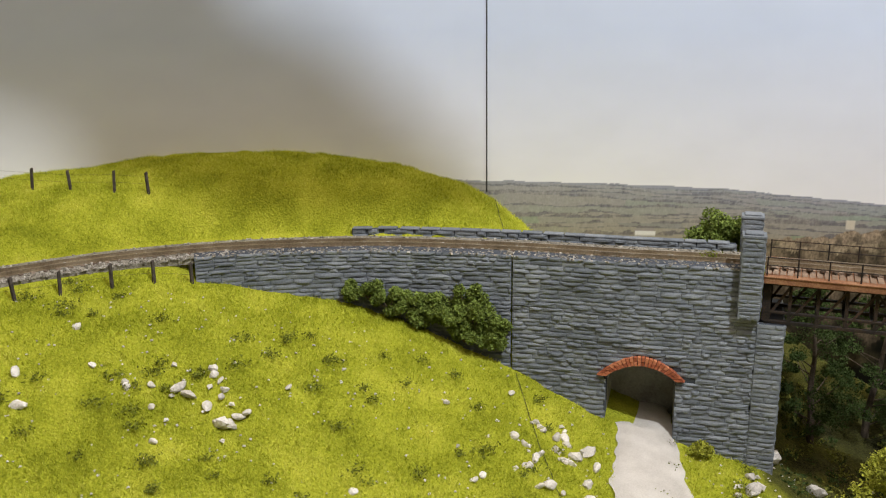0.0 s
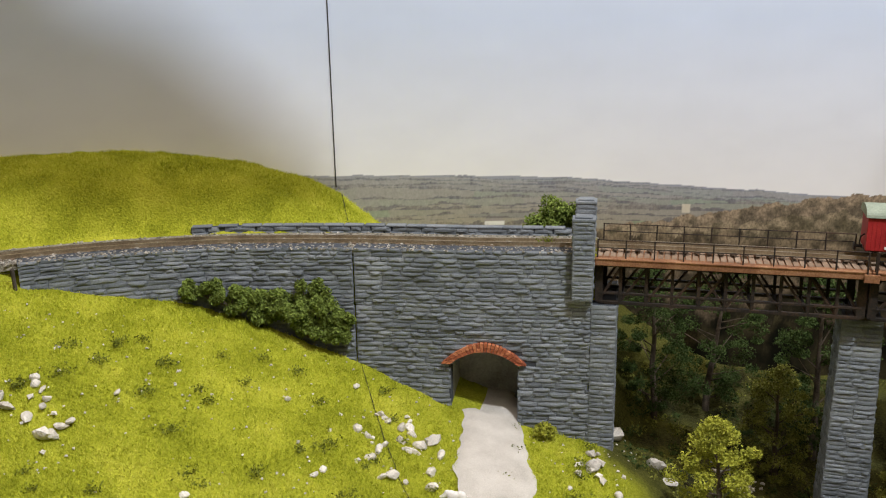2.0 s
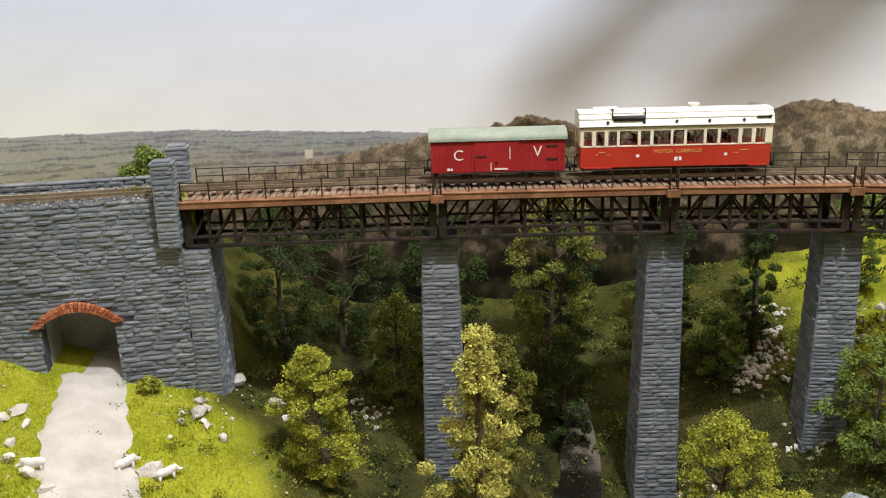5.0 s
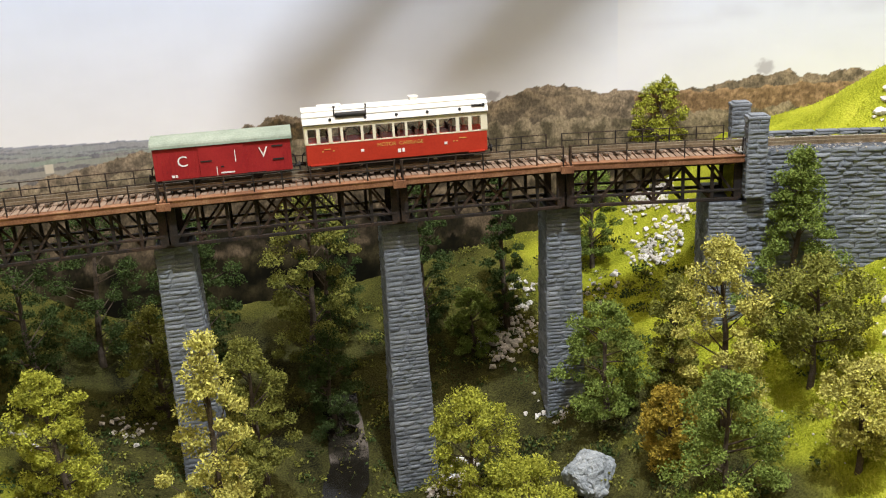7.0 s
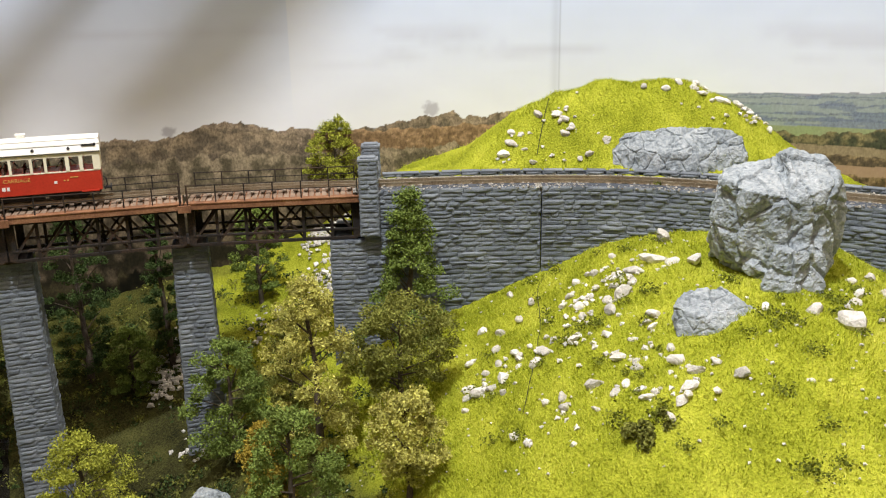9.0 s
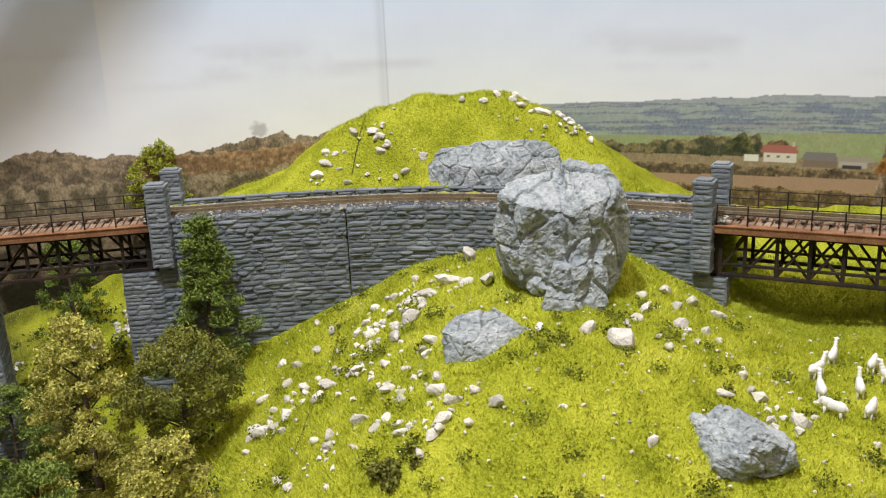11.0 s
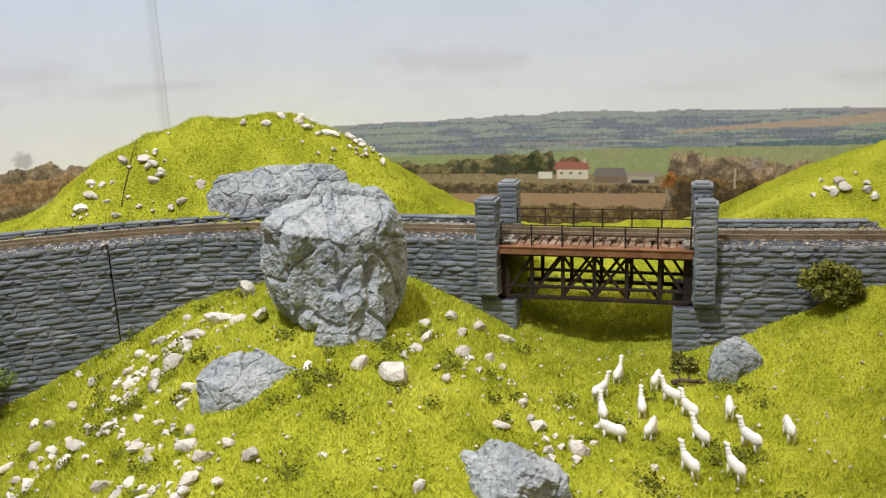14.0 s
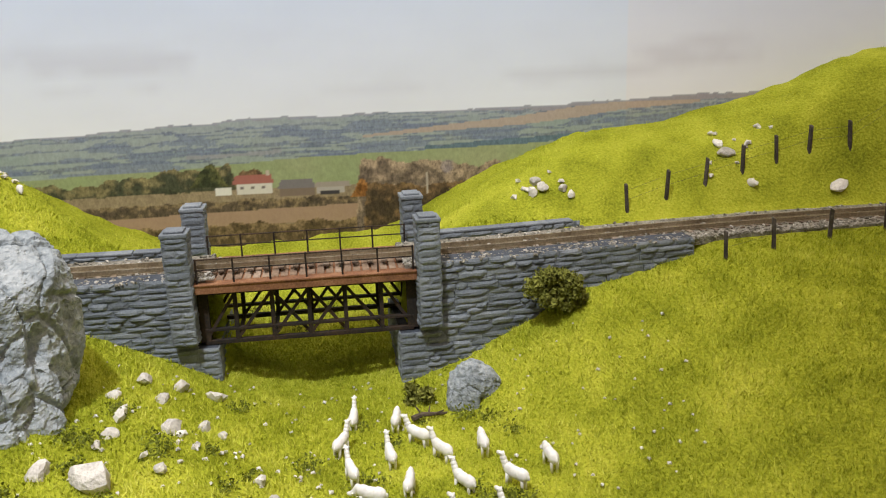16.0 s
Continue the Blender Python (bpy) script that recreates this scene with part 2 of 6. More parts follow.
VALLEY = [(26, 47, -18), (26, 38, -20), (36, 47, -21), (40, 40, -25), (36, 34, -25), (30, 22, -26), (48, 38, -24), (57, 32, -19.3), (62, 27.6, -14.4), (58, 39, -18.1), (52, 26, -20), (56, 16, -16), (45, 16, -23), (24, 58, -16), (34, 57, -20), (44, 52, -22), (52, 51.5, -18.6), (60.7, 41.8, -16.5), (68, 36, -12), (71.8, 33.8, -10.7), (75.5, 32, -9), (76, 40, -9.6), (62.5, 46, -13.5), (30, 66, -16), (48, 60, -17), (40, 5, -22), (26, 5, -24)]
PASTURE = [(66, 22, -11.5), (70, 18, -9), (73.8, 13.6, -6.2), (76, 9.5, -3.8), (78.5, 3, -2.6), (80, -3, -2.2), (81, -8.6, -5.3), (83, -13, -6.6), (82.6, -18, -6.4), (84, -22, -4.5), (85, -26, -2.2), (86.5, -33, -1), (71, 14.5, -7.6), (60.5, -3.2, -5.2), (67.4, 1.6, -4), (71, 4.6, -3.6), (66.9, -9, -3), (75, -17, -6.6), (70, -20.5, -6.5), (64, -15, -6), (80, -25, -5.2), (77, -37, -3.6), (84, -42, -1.2), (72, -28, -6.4), (56, 2, -9.5), (52, -8, -10), (57, -13, -7), (60, 9, -11), (62, -28, -8), (70, -45, -4), (87, -11, -6.2), (91, -10, -5), (97, -8, -3)]
HILLS = [(-40, 60, 0.4), (-34, 69, 2.7), (-30, 68, 2.9), (-27, 69, 3.3), (-22, 69, 4.2), (-16, 69, 4.5), (-9.5, 69, 4.4), (-3, 69, 3.6), (1.5, 69, 2.6), (5, 69, 0.9), (7, 68.5, -0.8), (9, 68, -2.6), (7.5, 63, -1.6), (11, 64, -3.4), (8, 66, -2.4), (9, 70, -3.6), (10, 72.5, -4.2), (12, 70, -4.6), (6.2, 72, -0.8), (14, 62, -3.4), (-20, 63, 1.2), (-8, 64, 1.6), (3, 63, 0.5), (14, 66, -4), (78, 26, -0.8), (79.6, 23.9, 2.2), (81.1, 21.9, 4.0), (82.9, 19.4, 5.4), (85.2, 16.5, 6.5), (88, 12.7, 6.4), (89.8, 10.5, 5.7), (92.1, 7.4, 3.8), (93.5, 5.5, 2.0), (94.6, 4.2, -0.2), (97, 1, -2), (80.6, 18.6, 2.2), (82.4, 15.6, 2.0), (84.4, 10.4, 0.5), (87, 6.8, 1.0), (87.6, 10, 4.2), (82.5, 11.5, 0.2), (79, 18, 0.6), (88, 1, 0.0), (91, -3, -2.2), (95, -4, -4), (91, -9, -4.6), (96, -9, -4.8), (90.5, -14, -3.2), (96, -13.5, -3.6), (90.5, -20, 0.1), (96, -18, -0.9), (96.4, -21.2, 1.0), (96.8, -24.3, 2.4), (97.2, -27, 3.2), (98, -31.1, 3.4), (98.6, -38.1, 4.2), (98.9, -40.6, 5.8), (99.3, -43.4, 7.2), (99.6, -46, 8.2), (93.2, -29.2, 0.7), (95.2, -34, 2.1), (96.4, -38.4, 3.4), (97.2, -42.9, 4.3), (91.5, -29, 0.5), (98, -60, 9), (93, 24, -1.5), (87.5, 22.5, 2.0)]


class Ground:
    """A smooth sheet through spot heights."""

    def __init__(self, spots):
        a = np.array(spots, float)
        self.q, n = a[:, :2], len(a)
        k = np.linalg.norm(self.q[:, None] - self.q, axis=2)
        m = np.zeros((n + 3, n + 3))
        m[:n, :n] = -k + np.eye(n) * 0.6
        m[:n, n], m[:n, n + 1 :] = 1, self.q
        m[n, :n], m[n + 1 :, :n] = 1, self.q.T
        self.w = np.linalg.solve(m, np.r_[a[:, 2], 0, 0, 0])

    def __call__(self, p):
        out = np.empty(len(p))
        for i in range(0, len(p), 8000):
            q = p[i : i + 8000]
            k = -np.linalg.norm(q[:, None] - self.q, axis=2)
            out[i : i + 8000] = k @ self.w[:-3] + self.w[-3] + q @ self.w[-2:]
        return out


LOW, HIGH = Ground(MEADOW + VALLEY + PASTURE), Ground(HILLS)


def bank(s, d):
    """1 where the line runs on a bank, 0 over the valley and under the short bridge."""
    soft = 0.35 + np.maximum(0, d - 5.5) * 0.55
    left = 1 - step(73.6 - soft, 73.6 + soft, s)
    mid = step(126.2 - soft, 126.2 + soft, s) * (1 - step(164.0 - soft, 164.0 + soft, s))
    right = step(173.4 - soft, 173.4 + soft, s)
    return np.maximum(np.maximum(left, mid), right)


def height(p):
    p = np.asarray(p, float).reshape(-1, 2)
    s, d = WALLS.measure_from(p)
    low = LOW(p)
    free = np.maximum(1 - step(34, 36, s), step(187.5, 190, s))  # no wall: the bank slopes
    bed = -0.25
    high = bed + (HIGH(p) - bed) * step(4.4, 8.0, d)
    a = 0.8 - free * 2.0
    a = np.where((s > 63.2) & (s < 68.8), 5.6, a)  # the passage behind the arch
    rise = step(0, 1, (d - a) / (0.3 + free * 1.9))
    m = bank(s, d)
    return low + (np.where(d > 0.9, high, bed) - low) * rise * m, s, d


def ground_z(x, y):
    return float(height([(x, y)])[0][0])

# ---- ground ----
FRONT = Line([(-52, 24), (-20, 20), (5, 13), (25, 3), (42, -5), (53.5, -10), (57.3, -14.5), (60, -19), (63, -27), (66, -40), (68, -54)])


GRID = {}


def sample(p, *names):
    """Values of the ground's grid at many points."""
    xs, ys = GRID["xs"], GRID["ys"]
    h = xs[1] - xs[0]
    fx, fy = np.clip((p[:, 0] - xs[0]) / h, 0, len(xs) - 1.001), np.clip((p[:, 1] - ys[0]) / h, 0, len(ys) - 1.001)
    i, j = fx.astype(int), fy.astype(int)
    fx, fy, n = fx - i, fy - j, len(xs)
    out = []
    for name in names:
        g = GRID[name]
        a, b = g[j * n + i] * (1 - fx) + g[j * n + i + 1] * fx, g[(j + 1) * n + i] * (1 - fx) + g[(j + 1) * n + i + 1] * fx
        out.append(a * (1 - fy) + b * fy)
    return out


def build_ground():
    h = 0.42
    xs, ys = np.arange(-48, 103.5, h), np.arange(-52, 77, h)
    gx, gy = np.meshgrid(xs, ys)
    p = np.stack([gx.ravel(), gy.ravel()], 1)
    z, s, d = height(p)
    _, df = FRONT.measure_from(p)
    _, db = BACK.measure_from(p)
    GRID.update(xs=xs, ys=ys, z=z, s=s, d=d, df=df, db=db)
    rough = (fbm(p[:, 0] * 0.35, p[:, 1] * 0.35, 5) - 0.5) * 0.6 + (fbm(p[:, 0] * 1.3, p[:, 1] * 1.3, 9) - 0.5) * 0.35
    bed = (d > 0) & (d < 4.6) & (bank(s, d) > 0.5)
    z = z + np.where(bed, 0, rough)
    keep = (df > 0) & (db < 0.6)
    n = len(xs)
    i = (np.arange(len(ys) - 1)[:, None] * n + np.arange(n - 1)).ravel()
    quads = np.stack([i, i + 1, i + n + 1, i + n], 1)
    quads = quads[keep[quads].all(1)]
    used = np.unique(quads)
    index = np.full(len(p), -1)
    index[used] = np.arange(len(used))
    data = bpy.data.meshes.new("ground")
    verts = np.column_stack([p[used] * CM, DECK + z[used] * CM])
    data.from_pydata(verts.tolist(), [], index[quads].tolist())
    data.polygons.foreach_set("use_smooth", [True] * len(data.polygons))
    # woodland floor in the valley, with the shade round the viaduct painted in
    q = p[used]
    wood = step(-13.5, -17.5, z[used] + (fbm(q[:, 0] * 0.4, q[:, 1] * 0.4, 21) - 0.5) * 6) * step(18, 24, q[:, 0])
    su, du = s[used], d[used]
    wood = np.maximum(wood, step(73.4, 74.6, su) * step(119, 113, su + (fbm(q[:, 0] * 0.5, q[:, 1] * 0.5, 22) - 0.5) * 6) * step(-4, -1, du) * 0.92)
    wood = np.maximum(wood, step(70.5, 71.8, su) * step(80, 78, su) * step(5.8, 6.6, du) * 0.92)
    att = data.attributes.new("shaded_woodland_floor", "FLOAT", "POINT")
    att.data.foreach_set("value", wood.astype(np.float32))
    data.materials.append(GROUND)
    tagged(new("ground", data), "rolling scenic ground of bright green static grass with a dark valley", "ground", kind="structure")


def ground_material():
    mat = GRASS.copy()
    mat.name = "grass_and_woodland_floor"
    nodes, links = mat.node_tree.nodes, mat.node_tree.links
    bsdf, ramp = nodes["Principled BSDF"], next(n for n in nodes if n.type == "VALTORGB")
    att = nodes.new("ShaderNodeAttribute")
    att.attribute_name = "shaded_woodland_floor"
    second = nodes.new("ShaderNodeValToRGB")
    # near-black tones: woodland soil plus the viaduct's shade put into the colour
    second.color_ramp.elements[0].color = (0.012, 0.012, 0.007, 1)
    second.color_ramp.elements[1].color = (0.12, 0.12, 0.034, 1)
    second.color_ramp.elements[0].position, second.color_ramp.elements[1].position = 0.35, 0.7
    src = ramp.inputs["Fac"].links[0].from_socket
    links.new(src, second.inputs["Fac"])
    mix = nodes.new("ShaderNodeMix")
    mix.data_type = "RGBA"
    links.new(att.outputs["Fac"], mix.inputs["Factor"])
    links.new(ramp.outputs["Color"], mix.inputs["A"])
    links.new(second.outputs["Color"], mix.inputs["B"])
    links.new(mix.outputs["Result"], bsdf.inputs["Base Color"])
    return mat


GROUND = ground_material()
build_ground()


def build_path():
    way = Line([(14.2, 58), (13.6, 54.5), (13.0, 51.5), (12.2, 48), (11.6, 44), (11.3, 40), (10.6, 34), (8.5, 27)])
    rows, across = np.arange(0.2, way.u[-1], 0.4), np.linspace(-1, 1, 9)
    pts, wide = [], []
    for s in rows:
        half = 2.0 + 0.35 * noise.noise((s * 0.5, 0, 1)) + step(6, 14, s) * 0.5
        for a in across:
            q = way.at(s, a * half + 0.25 * noise.noise((s * 1.2, a, 4)))
            pts.append((q.x, q.y))
            wide.append(a)
    z = height(pts)[0]
    depth = WALLS.measure_from(np.array(pts))[1]
    z = np.where(depth > 0.2, -12.1, z) + 0.45 - 0.35 * np.abs(wide) ** 3
    n = len(across)
    faces = [(i * n + j, i * n + j + 1, (i + 1) * n + j + 1, (i + 1) * n + j) for i in range(len(rows) - 1) for j in range(n - 1)]
    data = bpy.data.meshes.new("path")
    data.from_pydata([(x * CM, y * CM, DECK + v * CM) for (x, y), v in zip(pts, z)], [], faces)
    data.polygons.foreach_set("use_smooth", [True] * len(data.polygons))
    data.materials.append(PATHM)
    tagged(new("path", data), "pale gravel path leading out of the arch", "path", kind="structure")


build_path()

# ---- stonework ----
rng = random.Random(4)


def stone_mesh(k):
    """A hewn stone in a unit box: its face looks along -y and bulges unevenly."""
    r = random.Random(100 + k)
    bm = new_bm()
    nx, nz = 4, 3
    grid = []
    for j in range(nz + 1):
        row = []
        for i in range(nx + 1):
            edge = i in (0, nx) or j in (0, nz)
            x, z = i / nx - 0.5, j / nz - 0.5
            if not edge:
                x, z = x + r.uniform(-0.06, 0.06), z + r.uniform(-0.08, 0.08)
            else:
                x, z = x * r.uniform(0.975, 1.0), z * r.uniform(0.93, 1.0)
            y = -r.uniform(0.42, 0.64) if edge else -r.uniform(0.82, 1.0)
            row.append(bm.verts.new((x, y, z)))
        grid.append(row)
    for j in range(nz):
        for i in range(nx):
            bm.faces.new((grid[j][i], grid[j][i + 1], grid[j + 1][i + 1], grid[j + 1][i]))
    ring = grid[0] + [grid[j][nx] for j in range(1, nz + 1)] + grid[nz][-2::-1] + [grid[j][0] for j in range(nz - 1, 0, -1)]
    back = [bm.verts.new((v.co.x, 0.15, v.co.z)) for v in ring]
    for i in range(len(ring)):
        j = (i + 1) % len(ring)
        bm.faces.new((ring[j], ring[i], back[i], back[j]))
    data = bpy.data.meshes.new("stone")
    bm.to_mesh(data)
    bm.free()
    data.materials.append(SLATE)
    return data


STONES = [stone_mesh(k) for k in range(9)]
STONE_V = [np.array([v.co[:] for v in m.vertices]) for m in STONES]
STONE_F = [[tuple(p.vertices) for p in m.polygons] for m in STONES]


def stone_matrix(at, along, wide, deep, high):
    """at: the middle of the stone's back; along: its length in plan; deep: how far it stands out to the right of that."""
    t = Vector((along[0], along[1], 0)).normalized()
    out = Vector((-t.y, t.x, 0))
    m = Matrix(((t.x * wide, out.x * deep, 0, at[0]), (t.y * wide, out.y * deep, 0, at[1]), (0, 0, high, at[2]), (0, 0, 0, 1)))
    m = Matrix.Scale(CM, 4) @ m
    m[3][3] = 1.0
    m.translation = (at[0] * CM, at[1] * CM, at[2] * CM)
    return m


def courses(z0, z1, low=0.22, high=0.40):
    out, z = [], z1
    while z > z0 + 0.15:
        h = min(rng.uniform(low, high), z - z0)
        out.append((z - h, z))
        z -= h
    return out


def lay(parent, stones, near=None, most=300):
    """Stones as parts; those past the nearest 300 joined into one."""
    if near is not None:
        stones = sorted(stones, key=lambda s: abs(s[2] - near))
    for m, k, _ in stones[:most]:
        put("stone", STONES[k], parent, m)
    rest = stones[most:]
    if rest:
        verts, faces, n = [], [], 0
        for m, k, _ in rest:
            a = np.array(m)
            v = STONE_V[k] @ a[:3, :3].T + a[:3, 3]
            verts += v.tolist()
            faces += [tuple(i + n for i in f) for f in STONE_F[k]]
            n += len(v)
        data = bpy.data.meshes.new("stonework")
        data.from_pydata(verts, [], faces)
        data.materials.append(SLATE_REST)
        ob = new("stonework", data)
        ob.parent = parent
        tagged(ob, kind="stuff")


def ribbon(bm, line, cuts, d0, d1, top):
    """A solid along a line; cuts: (s, bottom) in order."""
    prev = None
    for s, b in cuts:
        ring = [bm.verts.new(line.p3(s, d, z)) for d, z in ((d0, b), (d1, b), (d1, top), (d0, top))]
        if prev:
            for i in range(4):
                j = (i + 1) % 4
                bm.faces.new((prev[i], prev[j], ring[j], ring[i]))
        else:
            bm.faces.new(ring[::-1])
        prev = ring
    bm.faces.new(prev)


ARCH0, ARCH1, SPRING, CROWN = 63.75, 68.25, -7.95, -7.05


def arch_z(s, grow=0.0):
    a, b = ARCH0 - grow, ARCH1 + grow
    x = (s - (a + b) / 2) / ((b - a) / 2)
    return SPRING + (CROWN + grow - SPRING) * (1 - x * x)


def wall(name, s0, s1, foot, label, top=-0.12, arch=False, near=None, d_face=0.0, thick=1.2, coping=False, group=""):
    ob = thing(name, (0, 0, 0), label, "wall", group, "structure")
    bm = new_bm()
    cuts = []
    for s in np.arange(s0, s1 + 0.01, 0.5):
        cuts.append((float(s), foot))
    if arch:
        cuts = [c for c in cuts if not ARCH0 < c[0] < ARCH1]
        inner = [(float(s), arch_z(s)) for s in np.linspace(ARCH0, ARCH1, 13)]
        cuts = sorted(cuts + [(ARCH0 - 1e-4, foot), (ARCH1 + 1e-4, foot)] + inner)
    ribbon(bm, WALLS, cuts, d_face + 0.12, d_face + thick, top)
    part("core", bm, MORTAR, ob, "dark mortar core")
    ground_at = {}
    stones = []
    for a, b in courses(foot, top):
        s = s0 + rng.uniform(-0.4, 0)
        while s < s1:
            l = rng.uniform(0.5, 1.9) * (1.15 if b - a > 0.34 else 0.9)
            e = min(s + l, s1)
            lo = max(s, s0)
            mid, zm = (lo + e) / 2, (a + b) / 2
            s = e
            if e - lo < 0.15:
                continue
            if arch and ARCH0 - 0.62 < e and lo < ARCH1 + 0.62:
                if zm < SPRING:
                    if ARCH0 < e and lo < ARCH1:
                        if lo < ARCH0 - 0.15:
                            e = ARCH0
                        elif e > ARCH1 + 0.15:
                            lo = ARCH1
                        else:
                            continue
                        mid = (lo + e) / 2
                elif zm < arch_z(mid, 0.62):
                    continue
            key = round(mid)
            if key not in ground_at:
                q = WALLS.at(mid, -0.6)
                ground_at[key] = ground_z(q.x, q.y)
            if b < ground_at[key] - 0.8:
                continue
            q = WALLS.at(mid, d_face + 0.14)
            stones.append((stone_matrix((q.x, q.y, zm), WALLS.along(mid), e - lo, rng.uniform(0.11, 0.25), b - a), rng.randrange(9), mid))
    if coping:
        for i in range(int((s1 - s0) / 1.4)):
            mid = s0 + 0.7 + i * 1.4
            bm = new_bm()
            box(bm, -0.695, 0.695, -0.34, 0.34, 0, 0.1, 0.03)
            c = part("coping_stone", bm, SLATE, ob)
            q, t = WALLS.at(mid, d_face + 0.3), WALLS.along(mid)
            c.matrix_basis = pose(q.x * CM, q.y * CM, top * CM, 0, 0, math.degrees(math.atan2(t.y, t.x)))
    lay(ob, stones, near)
    return ob


def facing(stones, corner, along, wide, z0, z1, grow=0.0):
    """Stones on a flat face from its corner; along: a unit way in plan, with the outside on its right; grow: batter per centimetre."""
    a = Vector(along)
    out = Vector((a.y, -a.x))
    for lo, hi in courses(z0, z1):
        zm, k = (lo + hi) / 2, (z1 - (lo + hi) / 2) * grow
        x, end = -k, wide + k
        while x < end - 0.05:
            l = rng.uniform(0.5, 1.5)
            e = end if end - x - l < 0.4 else x + l
            q = Vector(corner) + a * ((x + e) / 2) + out * (k - 0.04)
            stones.append((stone_matrix((q.x, q.y, zm), a, e - x, rng.uniform(0.08, 0.16), hi - lo), rng.randrange(9), zm))
            x = e


def tower(name, s0, s1, d0, d1, z0, z1, label, category, cap=False, grow=0.0, group="", kind="", sides="flrb", most=300):
    """An upright stone block between two lengths and two depths of the line."""
    ob = thing(name, (0, 0, 0), label, category, group, kind)
    mid = (s0 + s1) / 2
    t = WALLS.along(mid)
    n = Vector((-t.y, t.x))
    c = WALLS.at(mid, 0)
    w, k = (s1 - s0) / 2, (z1 - z0) * grow

    def corner(i, j, more=0.0):
        return c + t * (i * (w + more)) + n * ((d0 - more) if j < 0 else (d1 + more))

    bm = new_bm()
    rings = [[bm.verts.new((*corner(i, j, m - 0.06), z)) for i, j in ((-1, -1), (1, -1), (1, 1), (-1, 1))] for z, m in ((z0, k), (z1, 0))]
    bm.faces.new(rings[0][::-1])
    bm.faces.new(rings[1])
    for i in range(4):
        bm.faces.new((rings[0][i], rings[0][(i + 1) % 4], rings[1][(i + 1) % 4], rings[1][i]))
    part("core", bm, MORTAR, ob, "dark mortar core")
    stones = []
    if "f" in sides:
        facing(stones, corner(-1, -1), t, 2 * w, z0, z1, grow)
    if "r" in sides:
        facing(stones, corner(1, -1), n, d1 - d0, z0, z1, grow)
    if "b" in sides:
        facing(stones, corner(1, 1), -t, 2 * w, z0, z1, grow)
    if "l" in sides:
        facing(stones, corner(-1, 1), -n, d1 - d0, z0, z1, grow)
    if cap:
        bm = new_bm()
        box(bm, -w - 0.08, w + 0.08, -(d1 - d0) / 2 - 0.08, (d1 - d0) / 2 + 0.08, 0, 0.2, 0.06)
        box(bm, -w + 0.1, w - 0.1, -(d1 - d0) / 2 + 0.1, (d1 - d0) / 2 - 0.1, 0.2, 0.32, 0.06)
        top = part("cap_stone", bm, SLATE, ob, "weathered cap stone")
        q = c + n * ((d0 + d1) / 2)
        top.matrix_basis = pose(q.x * CM, q.y * CM, z1 * CM, 0, 0, math.degrees(math.atan2(t.y, t.x)))
    lay(ob, stones, z1, most)
    return ob


WALL_LABEL = "slate-blue coursed stone retaining wall below the railway"
wall("retaining_wall", 35.8, 57.25, -9.5, WALL_LABEL, near=57)
wall("retaining_wall", 57.35, 73.0, -14.5, WALL_LABEL + " with an arch", arch=True, near=66)
wall("retaining_wall", 127.3, 139.64, -13.0, WALL_LABEL, near=134)
wall("retaining_wall", 139.72, 163.2, -8.0, WALL_LABEL, near=146)
wall("retaining_wall", 173.8, 188.4, -8.2, WALL_LABEL, near=176)
for a, b, top in ((46, 71.6, 0.26), (128.8, 162.4, 0.04), (175.2, 184.0, 0.1)):
    wall("parapet_wall", a, b, -0.4, "low stone parapet wall behind the track", top=top, d_face=4.6, thick=0.55, coping=True, near=b)
# abutments and pillars
for s0, s1, z0 in ((73.0, 74.6, -15.5), (124.9, 127.4, -14), (162.2, 164.15, -7.5), (172.8, 174.2, -7.8)):
    tower("abutment", s0, s1, -0.02, 5.7, z0, -3.6, "stone bridge abutment with a ledge under the truss", "abutment", group="abutments", kind="structure", sides="flr")
for s0, s1 in ((71.9, 73.0), (127.3, 128.4), (162.2, 163.2), (173.8, 174.9)):
    tower("abutment", s0, s1, 0.7, 5.6, -3.6, -0.6, "upper stone abutment behind the truss end", "abutment", group="abutments", kind="structure", sides="lr")
for s, s1 in ((71.75, 73.05), (127.1, 128.35), (162.15, 163.25), (173.8, 174.85)):
    for d in (-0.55, 4.9):
        tower("pillar", s, s1, d, d + 1.15, -3.2 if d < 0 else -0.6, 2.0, "square slate-blue stone pillar with a flat cap beside the track", "pillar", cap=True, group="bridge pillars")


